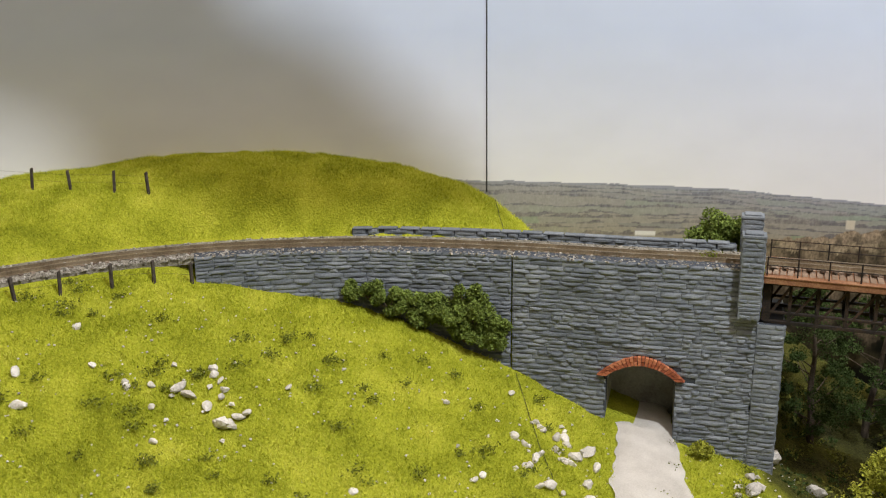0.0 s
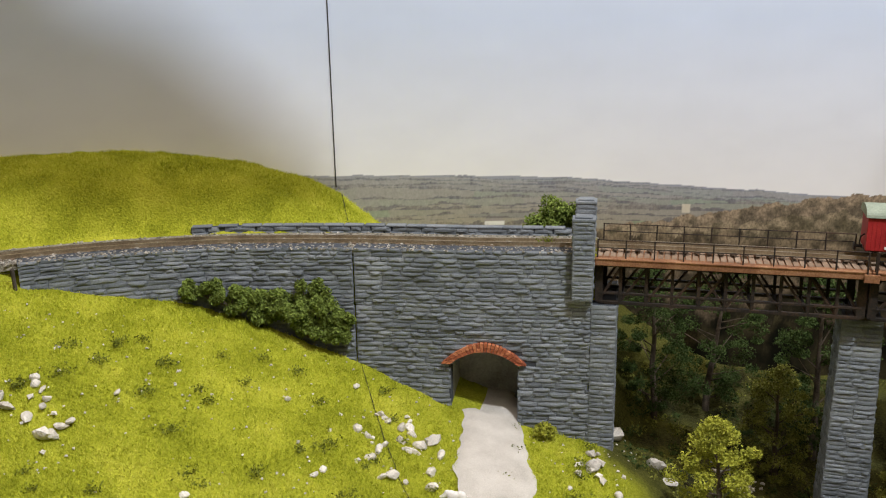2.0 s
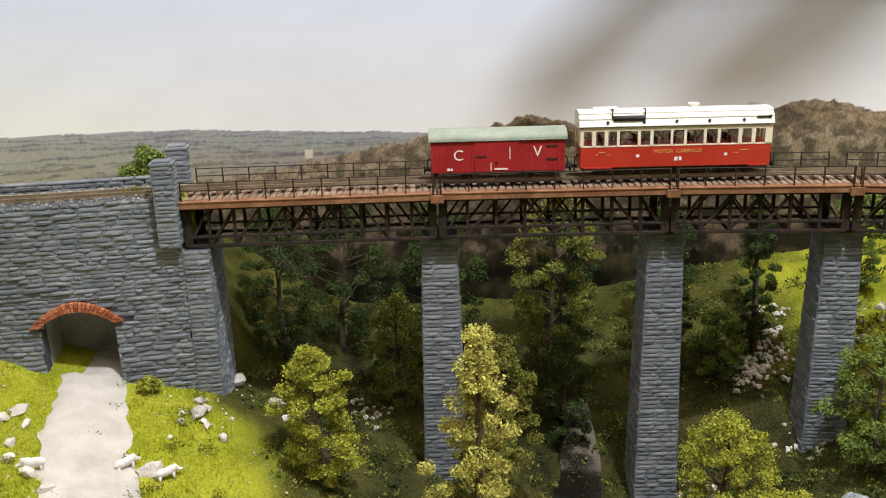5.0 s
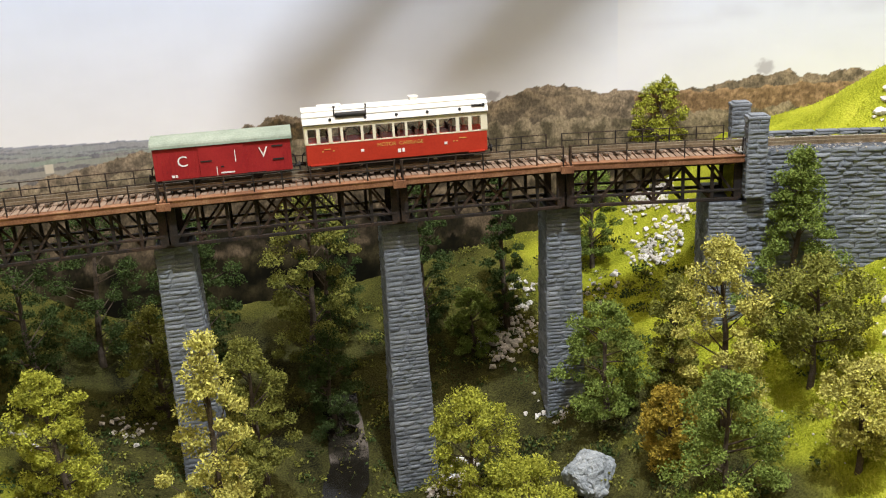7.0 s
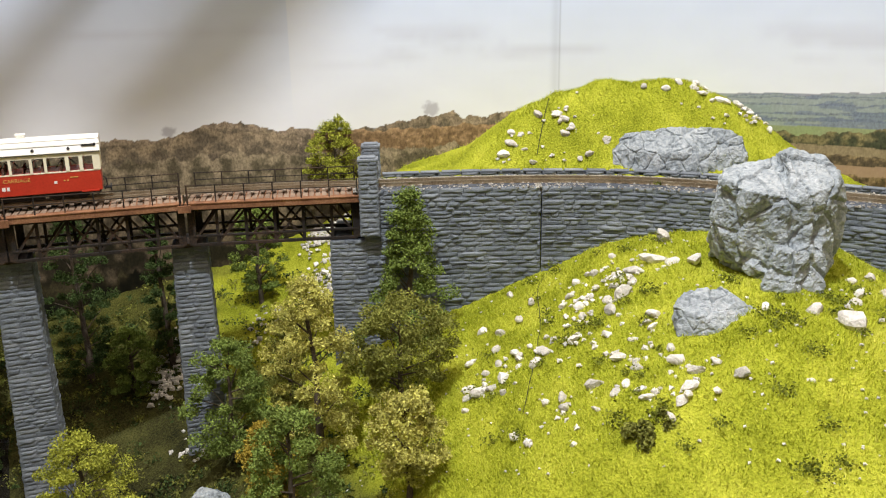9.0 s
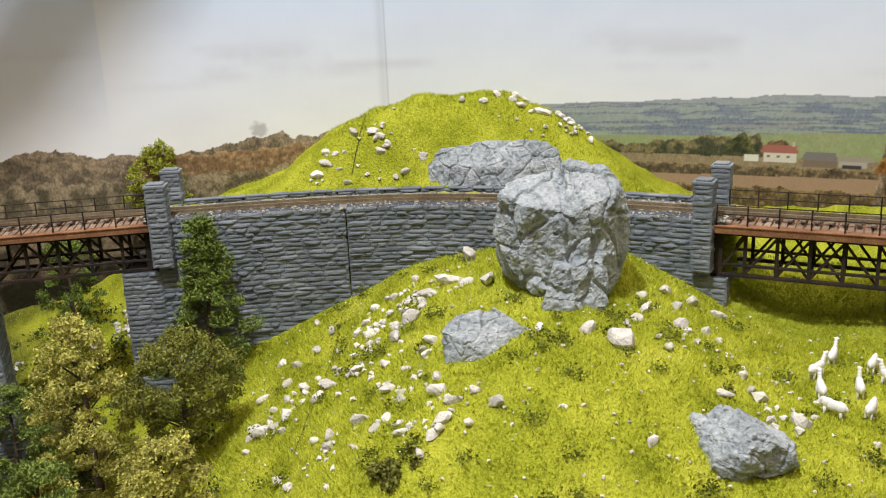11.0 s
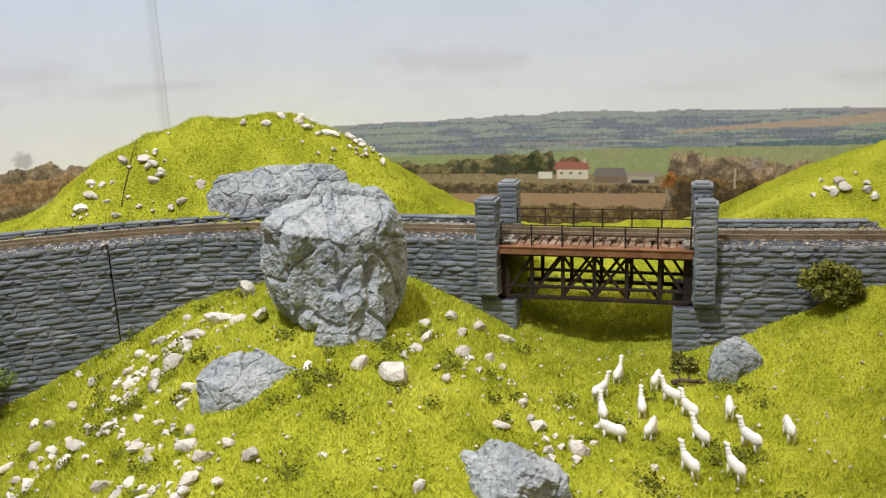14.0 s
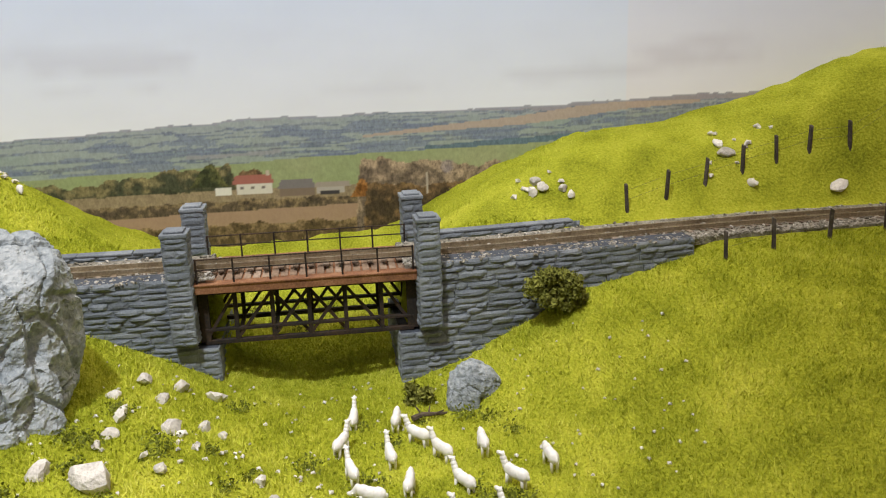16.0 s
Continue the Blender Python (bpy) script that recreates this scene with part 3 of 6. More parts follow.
def build_arch():
    ob = thing("arch_ring", (0, 0, 0), "red brick ring round the arch opening", "arch", kind="structure")
    n = 22
    for ring in range(2):
        for i in range(n):
            g0, g1 = 0.02 + ring * 0.31, 0.30 + ring * 0.31
            bm = new_bm()
            corners = []
            for f in (i / n + 0.004, (i + 1) / n - 0.004):
                for g in (g0, g1):
                    s = ARCH0 - g + (ARCH1 - ARCH0 + 2 * g) * f
                    corners.append((s, arch_z(s, g)))
            (p0, p1, p2, p3) = corners
            vs = [[bm.verts.new(WALLS.p3(s, d, z)) for s, z in (p0, p2, p3, p1)] for d in (-0.26 + rng.uniform(-0.03, 0.03), 0.4)]
            bm.faces.new(vs[0])
            bm.faces.new(vs[1][::-1])
            for k in range(4):
                bm.faces.new((vs[0][(k + 1) % 4], vs[0][k], vs[1][k], vs[1][(k + 1) % 4]))
            bmesh.ops.recalc_face_normals(bm, faces=bm.faces)
            part("brick", bm, BRICK, ob)
    # lining of the passage
    lining = thing("passage_lining", (0, 0, 0), "dark stone passage behind the arch with a closed far end", "passage", kind="structure")
    bm = new_bm()
    prof = [(ARCH0, -13.0)] + [(float(s), arch_z(s)) for s in np.linspace(ARCH0, ARCH1, 13)] + [(ARCH1, -13.0)]
    rows = [[bm.verts.new(WALLS.p3(s, d, z)) for s, z in prof] for d in (1.15, 4.4)]
    for i in range(len(prof) - 1):
        bm.faces.new((rows[0][i], rows[1][i], rows[1][i + 1], rows[0][i + 1]))
    bm.faces.new(rows[1])
    part("lining", bm, MORTAR_WALL, lining)


MORTAR_WALL = material("grimy_passage_stone", (0.34, 0.34, 0.30), 0.95, dark=(0.2, 0.2, 0.17), light=(0.5, 0.5, 0.44), scale=60, fine=600)
build_arch()
PIERS = (89.3, 104.1, 115.3)
for s in PIERS:
    q = WALLS.at(s, 2)
    tower("pier", s - 1.15, s + 1.15, 1.2, 4.2, min(-18.5, ground_z(q.x, q.y) - 1.2), -3.75, "tall tapering slate-blue stone viaduct pier", "pier", grow=0.017, group="viaduct piers", kind="structure", sides="flr")


# ---- viaduct spans ----
def span(name, s0, s1, label):
    a, b = WALLS.at(s0, 0), WALLS.at(s1, 0)
    t = (b - a).normalized()
    L = (b - a).length
    ob = thing(name, (a.x, a.y, 0), label, "bridge span", "iron truss spans", rz=math.degrees(math.atan2(t.y, t.x)))
    for y0, y1 in ((-0.2, 0.12), (4.35, 4.65)):
        bm = new_bm()
        box(bm, 0, L, y0, y1, -0.85, -0.42, 0.03)
        box(bm, 0, L, y0 - 0.05, y1 + 0.3 if y0 < 1 else y1 + 0.05, -0.46, -0.38, 0.02)
        part("fascia", bm, RUST, ob, "rust-brown edge girder")
    bm = new_bm()
    box(bm, 0, L, 0.12, 4.35, -0.75, -0.5, 0.02)
    part("deck_plate", bm, RUST, ob, "rust-brown deck plate")
    n = int(L / 0.42)
    bm = new_bm()
    box(bm, -0.17, 0.17, 0.15, 4.3, -0.5, -0.4, 0.02)
    plank = mesh_of("plank", bm, PLANK)
    for i in range(n):
        put("plank", plank, ob, pose((i + 0.5) * L / n * CM, 0, rng.uniform(-0.02, 0.02) * CM))
    # trusses
    panels = max(6, 2 * round(L / 3.4))
    w = L / panels
    top, low = -0.95, -3.45
    for y in (0.45, 3.95):
        for z, h in ((top, 0.22), (low, 0.2), (low + 0.62, 0.14)):
            bm = new_bm()
            box(bm, 0.2, L - 0.2, y - 0.14, y + 0.14, z - h / 2, z + h / 2, 0.02)
            part("chord", bm, TRUSS, ob)
        for i in range(panels + 1):
            bm = new_bm()
            x = min(max(i * w, 0.25), L - 0.25)
            thick = 0.5 if i in (0, panels) else 0.2
            box(bm, x - thick / 2, x + thick / 2, y - 0.12, y + 0.12, low, top, 0.015)
            part("upright", bm, TRUSS, ob)
        for i in range(panels):
            x0, x1 = max(i * w, 0.25), min((i + 1) * w, L - 0.25)
            both = abs(i + 0.5 - panels / 2) < 1
            if both or i < panels / 2:
                bm = new_bm()
                beam(bm, (x0, y - 0.05, low + 0.1), (x1, y - 0.05, top - 0.1), 0.1, 0.15)
                part("diagonal", bm, TRUSS, ob)
            if both or i >= panels / 2:
                bm = new_bm()
                beam(bm, (x0, y + 0.05, top - 0.1), (x1, y + 0.05, low + 0.1), 0.1, 0.15)
                part("diagonal", bm, TRUSS, ob)
    for i in range(panels + 1):
        bm = new_bm()
        x = min(max(i * w, 0.3), L - 0.3)
        box(bm, x - 0.09, x + 0.09, 0.5, 3.9, low - 0.05, low + 0.12, 0.01)
        part("cross_beam", bm, TRUSS, ob)
    # handrails
    for y in (0.0, 4.5):
        rail = new_bm()
        for z in (0.28, 0.78):
            rod(rail, (0.1, y, z), (L - 0.1, y, z), 0.035, 6)
        hr = part("handrail", rail, TRUSS, ob, "thin dark iron handrail")
        m = max(4, round(L / 1.85))
        for i in range(m + 1):
            bm = new_bm()
            rod(bm, (0.15 + (L - 0.3) * i / m, y, -0.42), (0.15 + (L - 0.3) * i / m, y, 0.82), 0.05, 6)
            part("post", bm, TRUSS, hr)
    return ob


PLANK = material("weathered_deck_plank", (0.25, 0.175, 0.12), 0.9, dark=(0.16, 0.11, 0.075), light=(0.35, 0.27, 0.2), scale=120, fine=1400, per_object=0.2)
ends = (73.1, *PIERS, 127.1)
for a, b in zip(ends, ends[1:]):
    span("viaduct_span", a + 0.05, b - 0.05, "rust-brown iron truss viaduct span with handrails")
span("bridge_span", 163.3, 173.75, "short rust-brown iron truss bridge between stone pillars")
for s in PIERS:
    ob = thing("girder_joint", (*WALLS.at(s, -0.28), 0), "rust-brown bracket over a viaduct pier joint", "bracket", "girder joints", rz=math.degrees(math.atan2(WALLS.along(s).y, WALLS.along(s).x)))
    bm = new_bm()
    box(bm, -0.42, 0.42, -0.12, 0.1, -1.0, -0.5, 0.03)
    part("bracket", bm, RUST, ob)
    bm = new_bm()
    for x in (-0.25, 0.25):
        rod(bm, (x, 0, -0.5), (x, 0, 0.85), 0.06, 6)
    part("end_post", bm, TRUSS, ob)
    bm = new_bm()
    box(bm, -0.9, 0.9, 1.2, 4.2, -3.76, -3.5, 0.03)
    part("bearing", bm, TRUSS, ob, "dark bearing plate on the pier")


# ---- track ----
def strip(name, d0, d1, z0, z1, s0, s1, mat, parent, step_len=0.6):
    bm = new_bm()
    prev = None
    for s in np.arange(s0, s1, step_len):
        ring = [bm.verts.new(WALLS.p3(s, d, z)) for d, z in ((d0, z0), (d1, z0), (d1, z1), (d0, z1))]
        if prev:
            for i in range(4):
                bm.faces.new((prev[i], prev[(i + 1) % 4], ring[(i + 1) % 4], ring[i]))
        prev = ring
    return part(name, bm, mat, parent)


def build_track():
    ob = thing("railway_track", (0, 0, 0), "narrow gauge track with rusty rails on weathered sleepers", "track", kind="structure")
    for d in (TRACK - 0.52, TRACK + 0.52):
        strip("rail", d - 0.045, d + 0.045, -0.12, 0.1, 2, 212, RAIL, ob)
        strip("rail_foot", d - 0.1, d + 0.1, -0.16, -0.11, 2, 212, RAIL, ob)
    bm = new_bm()
    box(bm, -0.14, 0.14, -0.95, 0.95, -0.1, 0, 0.02)
    data = mesh_of("sleeper", bm, SLEEPER)
    for s in np.arange(6, 210, 0.72):
        q, t = WALLS.at(s, TRACK), WALLS.along(s)
        put("sleeper", data, ob, pose(q.x * CM, q.y * CM, -0.13 * CM, 0, 0, math.degrees(math.atan2(t.y, t.x)) + rng.uniform(-2, 2)))


build_track()


def chips(name, spots, mat, label, category, seed, kind="stuff"):
    """Many small angular stones in one mesh; spots: x, y, z, size."""
    r = np.random.RandomState(seed)
    base = np.array([(1, 0, -0.2), (-0.5, 0.85, -0.2), (-0.5, -0.85, -0.2), (0.5, 0.5, 0.6), (-0.7, 0.1, 0.55), (0.3, -0.6, 0.5)])
    tris = np.array([(0, 3, 5), (3, 4, 5), (3, 1, 4), (0, 1, 3), (4, 1, 2), (5, 4, 2), (0, 5, 2)])
    sp = np.array(spots)
    n = len(sp)
    v = base[None] * r.uniform(0.6, 1.3, (n, 6, 3))
    ang = r.uniform(0, 6.28, n)
    c, s = np.cos(ang)[:, None], np.sin(ang)[:, None]
    v = np.stack([v[..., 0] * c - v[..., 1] * s, v[..., 0] * s + v[..., 1] * c, v[..., 2]], -1) * sp[:, None, 3:4]
    v = (v + sp[:, None, :3]) * CM + np.array([0, 0, DECK])
    f = (tris[None] + (np.arange(n) * 6)[:, None, None]).reshape(-1, 3)
    data = bpy.data.meshes.new(name)
    data.from_pydata(v.reshape(-1, 3).tolist(), [], f.tolist())
    data.materials.append(mat)
    return tagged(new(name, data), label, category, kind=kind)


def build_ballast():
    r = np.random.RandomState(3)
    beds = ((4, 73.2), (126.6, 164.2), (173.2, 211))
    ob = thing("ballast_bed", (0, 0, 0), "grey stone ballast bed under the track", "ballast", kind="structure")
    spots = []
    for a, b in beds:
        strip("bed", 0.2, 4.5, -0.6, -0.2, a, b, BALLAST, ob)
        n = int((b - a) * 60)
        s = r.uniform(a, b, n)
        d = np.where(r.rand(n) < 0.35, r.uniform(0.0, 0.9, n), r.uniform(0.1, 4.4, n))
        for i in range(n):
            q = WALLS.at(s[i], d[i])
            spots.append((q.x, q.y, -0.17 + r.uniform(-0.05, 0.03), r.uniform(0.06, 0.15)))
    chips("ballast", spots, BALLAST, "loose grey ballast chippings along the track", "ballast", 8)


build_ballast()


# ---- printed backdrop ----
def build_backdrop():
    us = np.r_[np.arange(8, 60, 0.6), np.arange(60, 240, 0.115), np.arange(240, BACK.u[-1] - 10, 0.3)]
    zs = np.r_[np.arange(-30, -12, 0.6), np.arange(-12, -3.2, 0.2), np.arange(-3.2, 6.2, 0.085), np.arange(6.2, 17.5, 0.6)]
    u, z = np.meshgrid(us, zs)
    u, z = u.ravel(), z.ravel()
    flat = u * 0
    n1, n2, n3 = fbm(u * 0.25, z * 0.5, 31), fbm(u * 1.1, z * 1.6, 41), fbm(u * 3.2, z * 3.6, 51, 3)

    def mix(a, b, k):
        k = np.asarray(k)[:, None]
        return np.asarray(a) * (1 - k) + np.asarray(b) * k

    def tone(c):
        return np.array(c) ** 2.2

    def grain(k):
        return np.full(len(u), k)

    up = np.clip((z - 0) / 14, 0, 1)
    col = mix(tone((0.93, 0.925, 0.92)) * np.ones((len(u), 3)), tone((0.79, 0.835, 0.91)), up)
    col *= (1 + (n1 - 0.5) * 0.08)[:, None]
    cloud = step(0.58, 0.72, fbm(u * 0.10, z * 0.9, 77, 5)) * step(5.5, 8, z) * step(11, 9, z) * step(118, 130, u)
    col = mix(col, tone((0.68, 0.67, 0.71)), cloud * 0.28)
    leafy = grain(0.0)

    def paint(where, colour, rough=0.3):
        nonlocal col, leafy
        col = np.where(where[:, None], colour, col)
        leafy = np.where(where, rough, leafy)

    # far hills
    sky = np.interp(u, [0, 40, 67, 70, 75.7, 84.7, 91.5, 98.4, 104, 112, 130, 165, 172, 183, 190, 196, 202, 210, 221, 225, 228, 232, 237, 264], [2.5, 2, 1.46, 1.38, 1.22, 0.93, 0.4, 0.05, -0.3, -0.6, -0.4, 2, 3.6, 4.5, 4.66, 4.98, 5.22, 5.25, 5.35, 5.55, 5.7, 5.79, 5.87, 6.2])
    sky = sky + (fbm(u * 0.5, flat, 3) - 0.5) * 0.14 + step(0.52, 0.6, fbm(u * 0.35, flat, 8)) * (fbm(u * 4.0, flat, 5, 2)) * 0.12
    right = step(160, 172, u)
    depth = np.clip((sky - z) / 3.0, 0, 1)
    far = mix(tone((0.60, 0.61, 0.65)) * np.ones((len(u), 3)), tone((0.55, 0.58, 0.54)), depth)
    paint(z < sky, far, 0.12)

    def fields(low, high, rows, seed, u0, u1, grass, hedge, fade, size):
        """Rows of fields from the far edge down to the near one, each with its own tint and a bushy hedge along its far side."""
        r = random.Random(seed)
        span_u = (u > u0) & (u < u1)
        for k in range(rows):
            f = (k + r.uniform(-0.3, 0.3)) / rows
            edge = high + (low - high) * np.clip(f, 0, 1) ** 1.25 + (u - (u0 + u1) / 2) * r.uniform(-0.022, 0.022) + (fbm(u * 0.16, flat + k * 3.1, seed + k, 3) - 0.5) * (0.9 - 0.3 * f)
            cell = u * r.uniform(0.10, 0.2) + z * r.uniform(-0.12, 0.12) + r.random() * 9
            tint = value_noise(np.floor(cell) + 0.5, flat + k + 0.5, seed + 50)
            c = mix(np.ones((len(u), 3)) * tone(grass[0]), tone(grass[1]), step(0.2, 0.5, tint))
            c = mix(c, tone(grass[2]), step(0.68, 0.8, tint))
            c = mix(c, tone((0.63, 0.65, 0.70)), np.full(len(u), fade * (1 - f)))
            paint(span_u & (z < edge) & (z < sky - 0.12), c * (0.9 + 0.2 * n3)[:, None], 0.2)
            tall = size * (0.35 + f) * step(0.36, 0.62, fbm(u * 0.45, flat + k, seed + 90 + k, 3)) * (0.35 + 1.1 * fbm(u * 2.6, flat + k * 7, seed + 130, 3))
            wall_of = step(0.06, 0.0, np.abs(cell - np.round(cell)) / 0.15) * 0.10 * size
            h = mix(np.ones((len(u), 3)) * tone(hedge[0]), tone(hedge[1]), step(0.35, 0.65, n2))
            h = mix(h, tone((0.56, 0.59, 0.66)), np.full(len(u), fade * 0.9 * (1 - f)))
            paint(span_u & (z < edge + tall) & (z > edge - 0.05 - wall_of) & (z < sky - 0.03), h * (0.8 + 0.4 * n3)[:, None], 0.5)

    low_l, high_l = np.interp(u, [60, 110], [-3.6, -3.2]), sky - 0.15
    fields(low_l, high_l, 11, 400, 60, 118, ((0.54, 0.58, 0.46), (0.60, 0.57, 0.50), (0.53, 0.52, 0.48)), ((0.44, 0.42, 0.40), (0.53, 0.50, 0.45)), 0.55, 0.24)
    moor = (right > 0.5) & (z < sky - 0.1) & (z > sky - 0.9) & (n1 > 0.42)
    paint(moor, mix(col, tone((0.58, 0.55, 0.57)), np.full(len(u), 0.6)), 0.15)
    low_r = np.interp(u, [165, 186, 206, 225, 264], [1.9, 2.1, 2.1, 3.2, 3.6])
    fields(low_r, sky - 0.2, 12, 700, 166, 262, ((0.53, 0.585, 0.54), (0.57, 0.61, 0.57), (0.56, 0.56, 0.56)), ((0.43, 0.47, 0.52), (0.48, 0.51, 0.52)), 0.45, 0.13)
    wooded = (right > 0.5) & (z < sky - 0.5) & (z > low_r) & (fbm(u * 0.35, z * 1.9, 67, 5) > 0.60)
    paint(wooded, mix(col, tone((0.44, 0.48, 0.56)), np.full(len(u), 0.65)), 0.4)
    # a rose-brown field and a dark plantation on the far slope
    rose = np.interp(u, [207, 214, 218, 225, 232], [3.75, 4.2, 4.42, 5.2, 5.4])
    paint((np.abs(z - rose) < np.interp(u, [207, 214, 222, 230], [0.05, 0.2, 0.36, 0.1])) & (u > 208) & (u < 230), np.ones((len(u), 3)) * tone((0.67, 0.61, 0.56)), 0.15)
    plant_top = np.interp(u, [213, 216, 221, 226], [2.95, 3.15, 3.4, 3.5]) + 0.12 * n3
    paint((z < plant_top) & (z > plant_top - 0.42) & (u > 212) & (u < 228), np.ones((len(u), 3)) * tone((0.38, 0.45, 0.49)), 0.5)
    # the green field behind the farm, and the level ground before it
    green_top = np.interp(u, [165, 183, 196, 204, 212, 222, 264], [2.1, 2.0, 2.15, 2.6, 2.75, 3.0, 3.4])
    paint((z < green_top) & (right > 0.5), mix(tone((0.54, 0.60, 0.42)) * np.ones((len(u), 3)), tone((0.60, 0.61, 0.47)), n1) * (0.9 + 0.2 * n3)[:, None], 0.2)

    def tree_row(u0, u1, base, top, lump, a, b, seed, rough=0.9):
        """A belt of trees: rounded crowns of different heights between two lengths."""
        crown = np.interp(us, *top) if isinstance(top, tuple) else us * 0 + top
        line = us * 0
        w = step(u0, u0 + 1.2, us) * step(u1, u1 - 1.2, us)
        rounds = np.abs(np.sin(us * 1.15 / lump + 3.2 * fbm(us * 0.3, line, seed + 2)))
        crown = crown - lump * 0.4 + lump * 0.18 * rounds + (fbm(us * 1.1, line + 2, seed + 1, 5) - 0.5) * 1.1 * lump
        crown = np.tile(base + (crown - base) * w, len(zs))
        k = np.nonzero((z < crown) & (z > base) & (u > u0) & (u < u1))[0]
        uu, zz = u[k], z[k]
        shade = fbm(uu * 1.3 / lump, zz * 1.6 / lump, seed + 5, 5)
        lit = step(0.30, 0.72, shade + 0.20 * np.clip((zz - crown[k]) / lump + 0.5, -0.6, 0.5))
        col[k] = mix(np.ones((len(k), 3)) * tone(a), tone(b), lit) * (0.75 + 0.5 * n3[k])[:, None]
        leafy[k] = rough

    tree_row(170, 200.4, -6, ([170, 184, 190, 196, 198.5, 200.4], [2.0, 1.5, 1.75, 2.3, 2.6, 2.3]), 0.7, (0.27, 0.28, 0.22), (0.50, 0.46, 0.33), 300)
    tree_row(196.4, 199.2, 0.9, 2.45, 0.8, (0.22, 0.24, 0.17), (0.40, 0.40, 0.25), 306)
    tree_row(199.0, 202.0, 1.0, 2.3, 0.8, (0.30, 0.25, 0.20), (0.50, 0.40, 0.30), 308)
    paint((z < 0.55 + 0.2 * n2) & (u > 186) & (u < 209), np.ones((len(u), 3)) * tone((0.56, 0.50, 0.40)) * (0.8 + 0.4 * n3)[:, None], 0.4)
    tree_row(186, 209, -1.1, 0.05, 0.35, (0.33, 0.29, 0.24), (0.52, 0.45, 0.34), 311)
    paint((z < np.interp(u, [186, 200, 208], [-0.95, -0.75, -0.6])) & (z > -1.75) & (u > 186) & (u < 209), np.ones((len(u), 3)) * tone((0.62, 0.52, 0.43)) * (0.94 + 0.12 * n2)[:, None], 0.12)
    tree_row(186, 212, -7, -1.5, 0.5, (0.33, 0.28, 0.20), (0.53, 0.45, 0.33), 316)
    tree_row(206.6, 226, -7, ([206, 208, 210, 213, 217, 226], [1.9, 2.5, 2.4, 2.1, 1.9, 1.7]), 0.8, (0.42, 0.37, 0.32), (0.64, 0.56, 0.47), 321)
    tree_row(206.8, 208.6, -0.2, 1.7, 0.6, (0.42, 0.28, 0.15), (0.60, 0.42, 0.24), 326)
    tree_row(207, 224, -7, 0.75, 0.7, (0.27, 0.23, 0.18), (0.47, 0.38, 0.27), 329)
    tree_row(224, 262, -7, 1.7, 0.8, (0.36, 0.31, 0.26), (0.58, 0.50, 0.40), 333)

    # autumn woods behind the viaduct
    top = ([60, 80, 95, 100, 106, 111, 113.4, 116, 118.5, 121, 124, 130, 134.5, 136, 137.6, 141, 144, 149, 155.6, 157, 159.2, 162.4, 165, 172], [-4.8, -4.2, -2.6, -1.4, -0.7, -0.1, 0.4, 1.25, 0.5, 0.1, 0.3, 0.9, 0.9, 1.5, 2.2, 2.2, 1.6, 1.2, 1.9, 2.1, 2.6, 2.4, 2.8, 1.8])
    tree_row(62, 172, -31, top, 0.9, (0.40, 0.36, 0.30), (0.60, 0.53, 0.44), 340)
    tree_row(146, 170, -31, ([146, 150, 156, 162, 170], [1.0, 1.1, 1.2, 1.6, 1.6]), 0.5, (0.47, 0.38, 0.28), (0.66, 0.54, 0.41), 344, 0.7)
    tree_row(128, 147, -31, ([128, 134, 137.5, 141, 147], [0.3, 0.6, 1.7, 1.5, 0.7]), 1.0, (0.40, 0.36, 0.30), (0.60, 0.53, 0.43), 348)
    tree_row(112, 121, -31, ([112, 116, 121], [-0.3, 0.7, -0.5]), 1.0, (0.27, 0.24, 0.18), (0.46, 0.39, 0.28), 350)
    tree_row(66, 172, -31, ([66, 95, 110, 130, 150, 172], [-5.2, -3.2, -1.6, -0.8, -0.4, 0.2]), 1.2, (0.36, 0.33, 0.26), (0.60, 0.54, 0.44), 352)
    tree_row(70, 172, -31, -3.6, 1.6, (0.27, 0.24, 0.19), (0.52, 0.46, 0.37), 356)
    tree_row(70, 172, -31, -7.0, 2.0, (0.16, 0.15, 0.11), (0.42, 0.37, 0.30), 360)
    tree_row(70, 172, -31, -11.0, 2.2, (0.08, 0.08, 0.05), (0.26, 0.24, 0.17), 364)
    # bare winter trees standing over the wood
    for cu, cz, w, h in ((158.0, 2.3, 0.9, 1.3), (134.6, 0.9, 0.8, 1.0), (213.4, 1.2, 0.5, 0.9)):
        e = ((u - cu) / w) ** 2 + ((z - cz - h * 0.45) / (h * 0.6)) ** 2
        k = step(1.0, 0.2, e + (n3 - 0.5) * 1.1) * 0.55
        col = mix(col, tone((0.55, 0.52, 0.54)), k)

    # farm: white walls, red roof; grey barns; a pale tower; a white cottage
    def patch(u0, u1, z0, z1, c, lean=0.0):
        k = (u > u0 + lean * (z - z0)) & (u < u1 - lean * (z - z0)) & (z > z0) & (z < z1)
        paint(k, np.ones((len(u), 3)) * tone(c), 0.08)

    patch(199.5, 201.8, 0.35, 1.0, (0.80, 0.78, 0.73))
    patch(199.3, 202.0, 1.0, 1.62, (0.62, 0.40, 0.36), 0.35)
    patch(201.5, 201.75, 1.5, 1.85, (0.72, 0.66, 0.60))
    for k in range(3):
        patch(199.8 + k * 0.7, 199.98 + k * 0.7, 0.66, 0.86, (0.45, 0.42, 0.40))
    patch(198.2, 199.2, 0.3, 0.85, (0.84, 0.83, 0.79))
    patch(202.3, 204.6, 0.1, 0.62, (0.48, 0.42, 0.37))
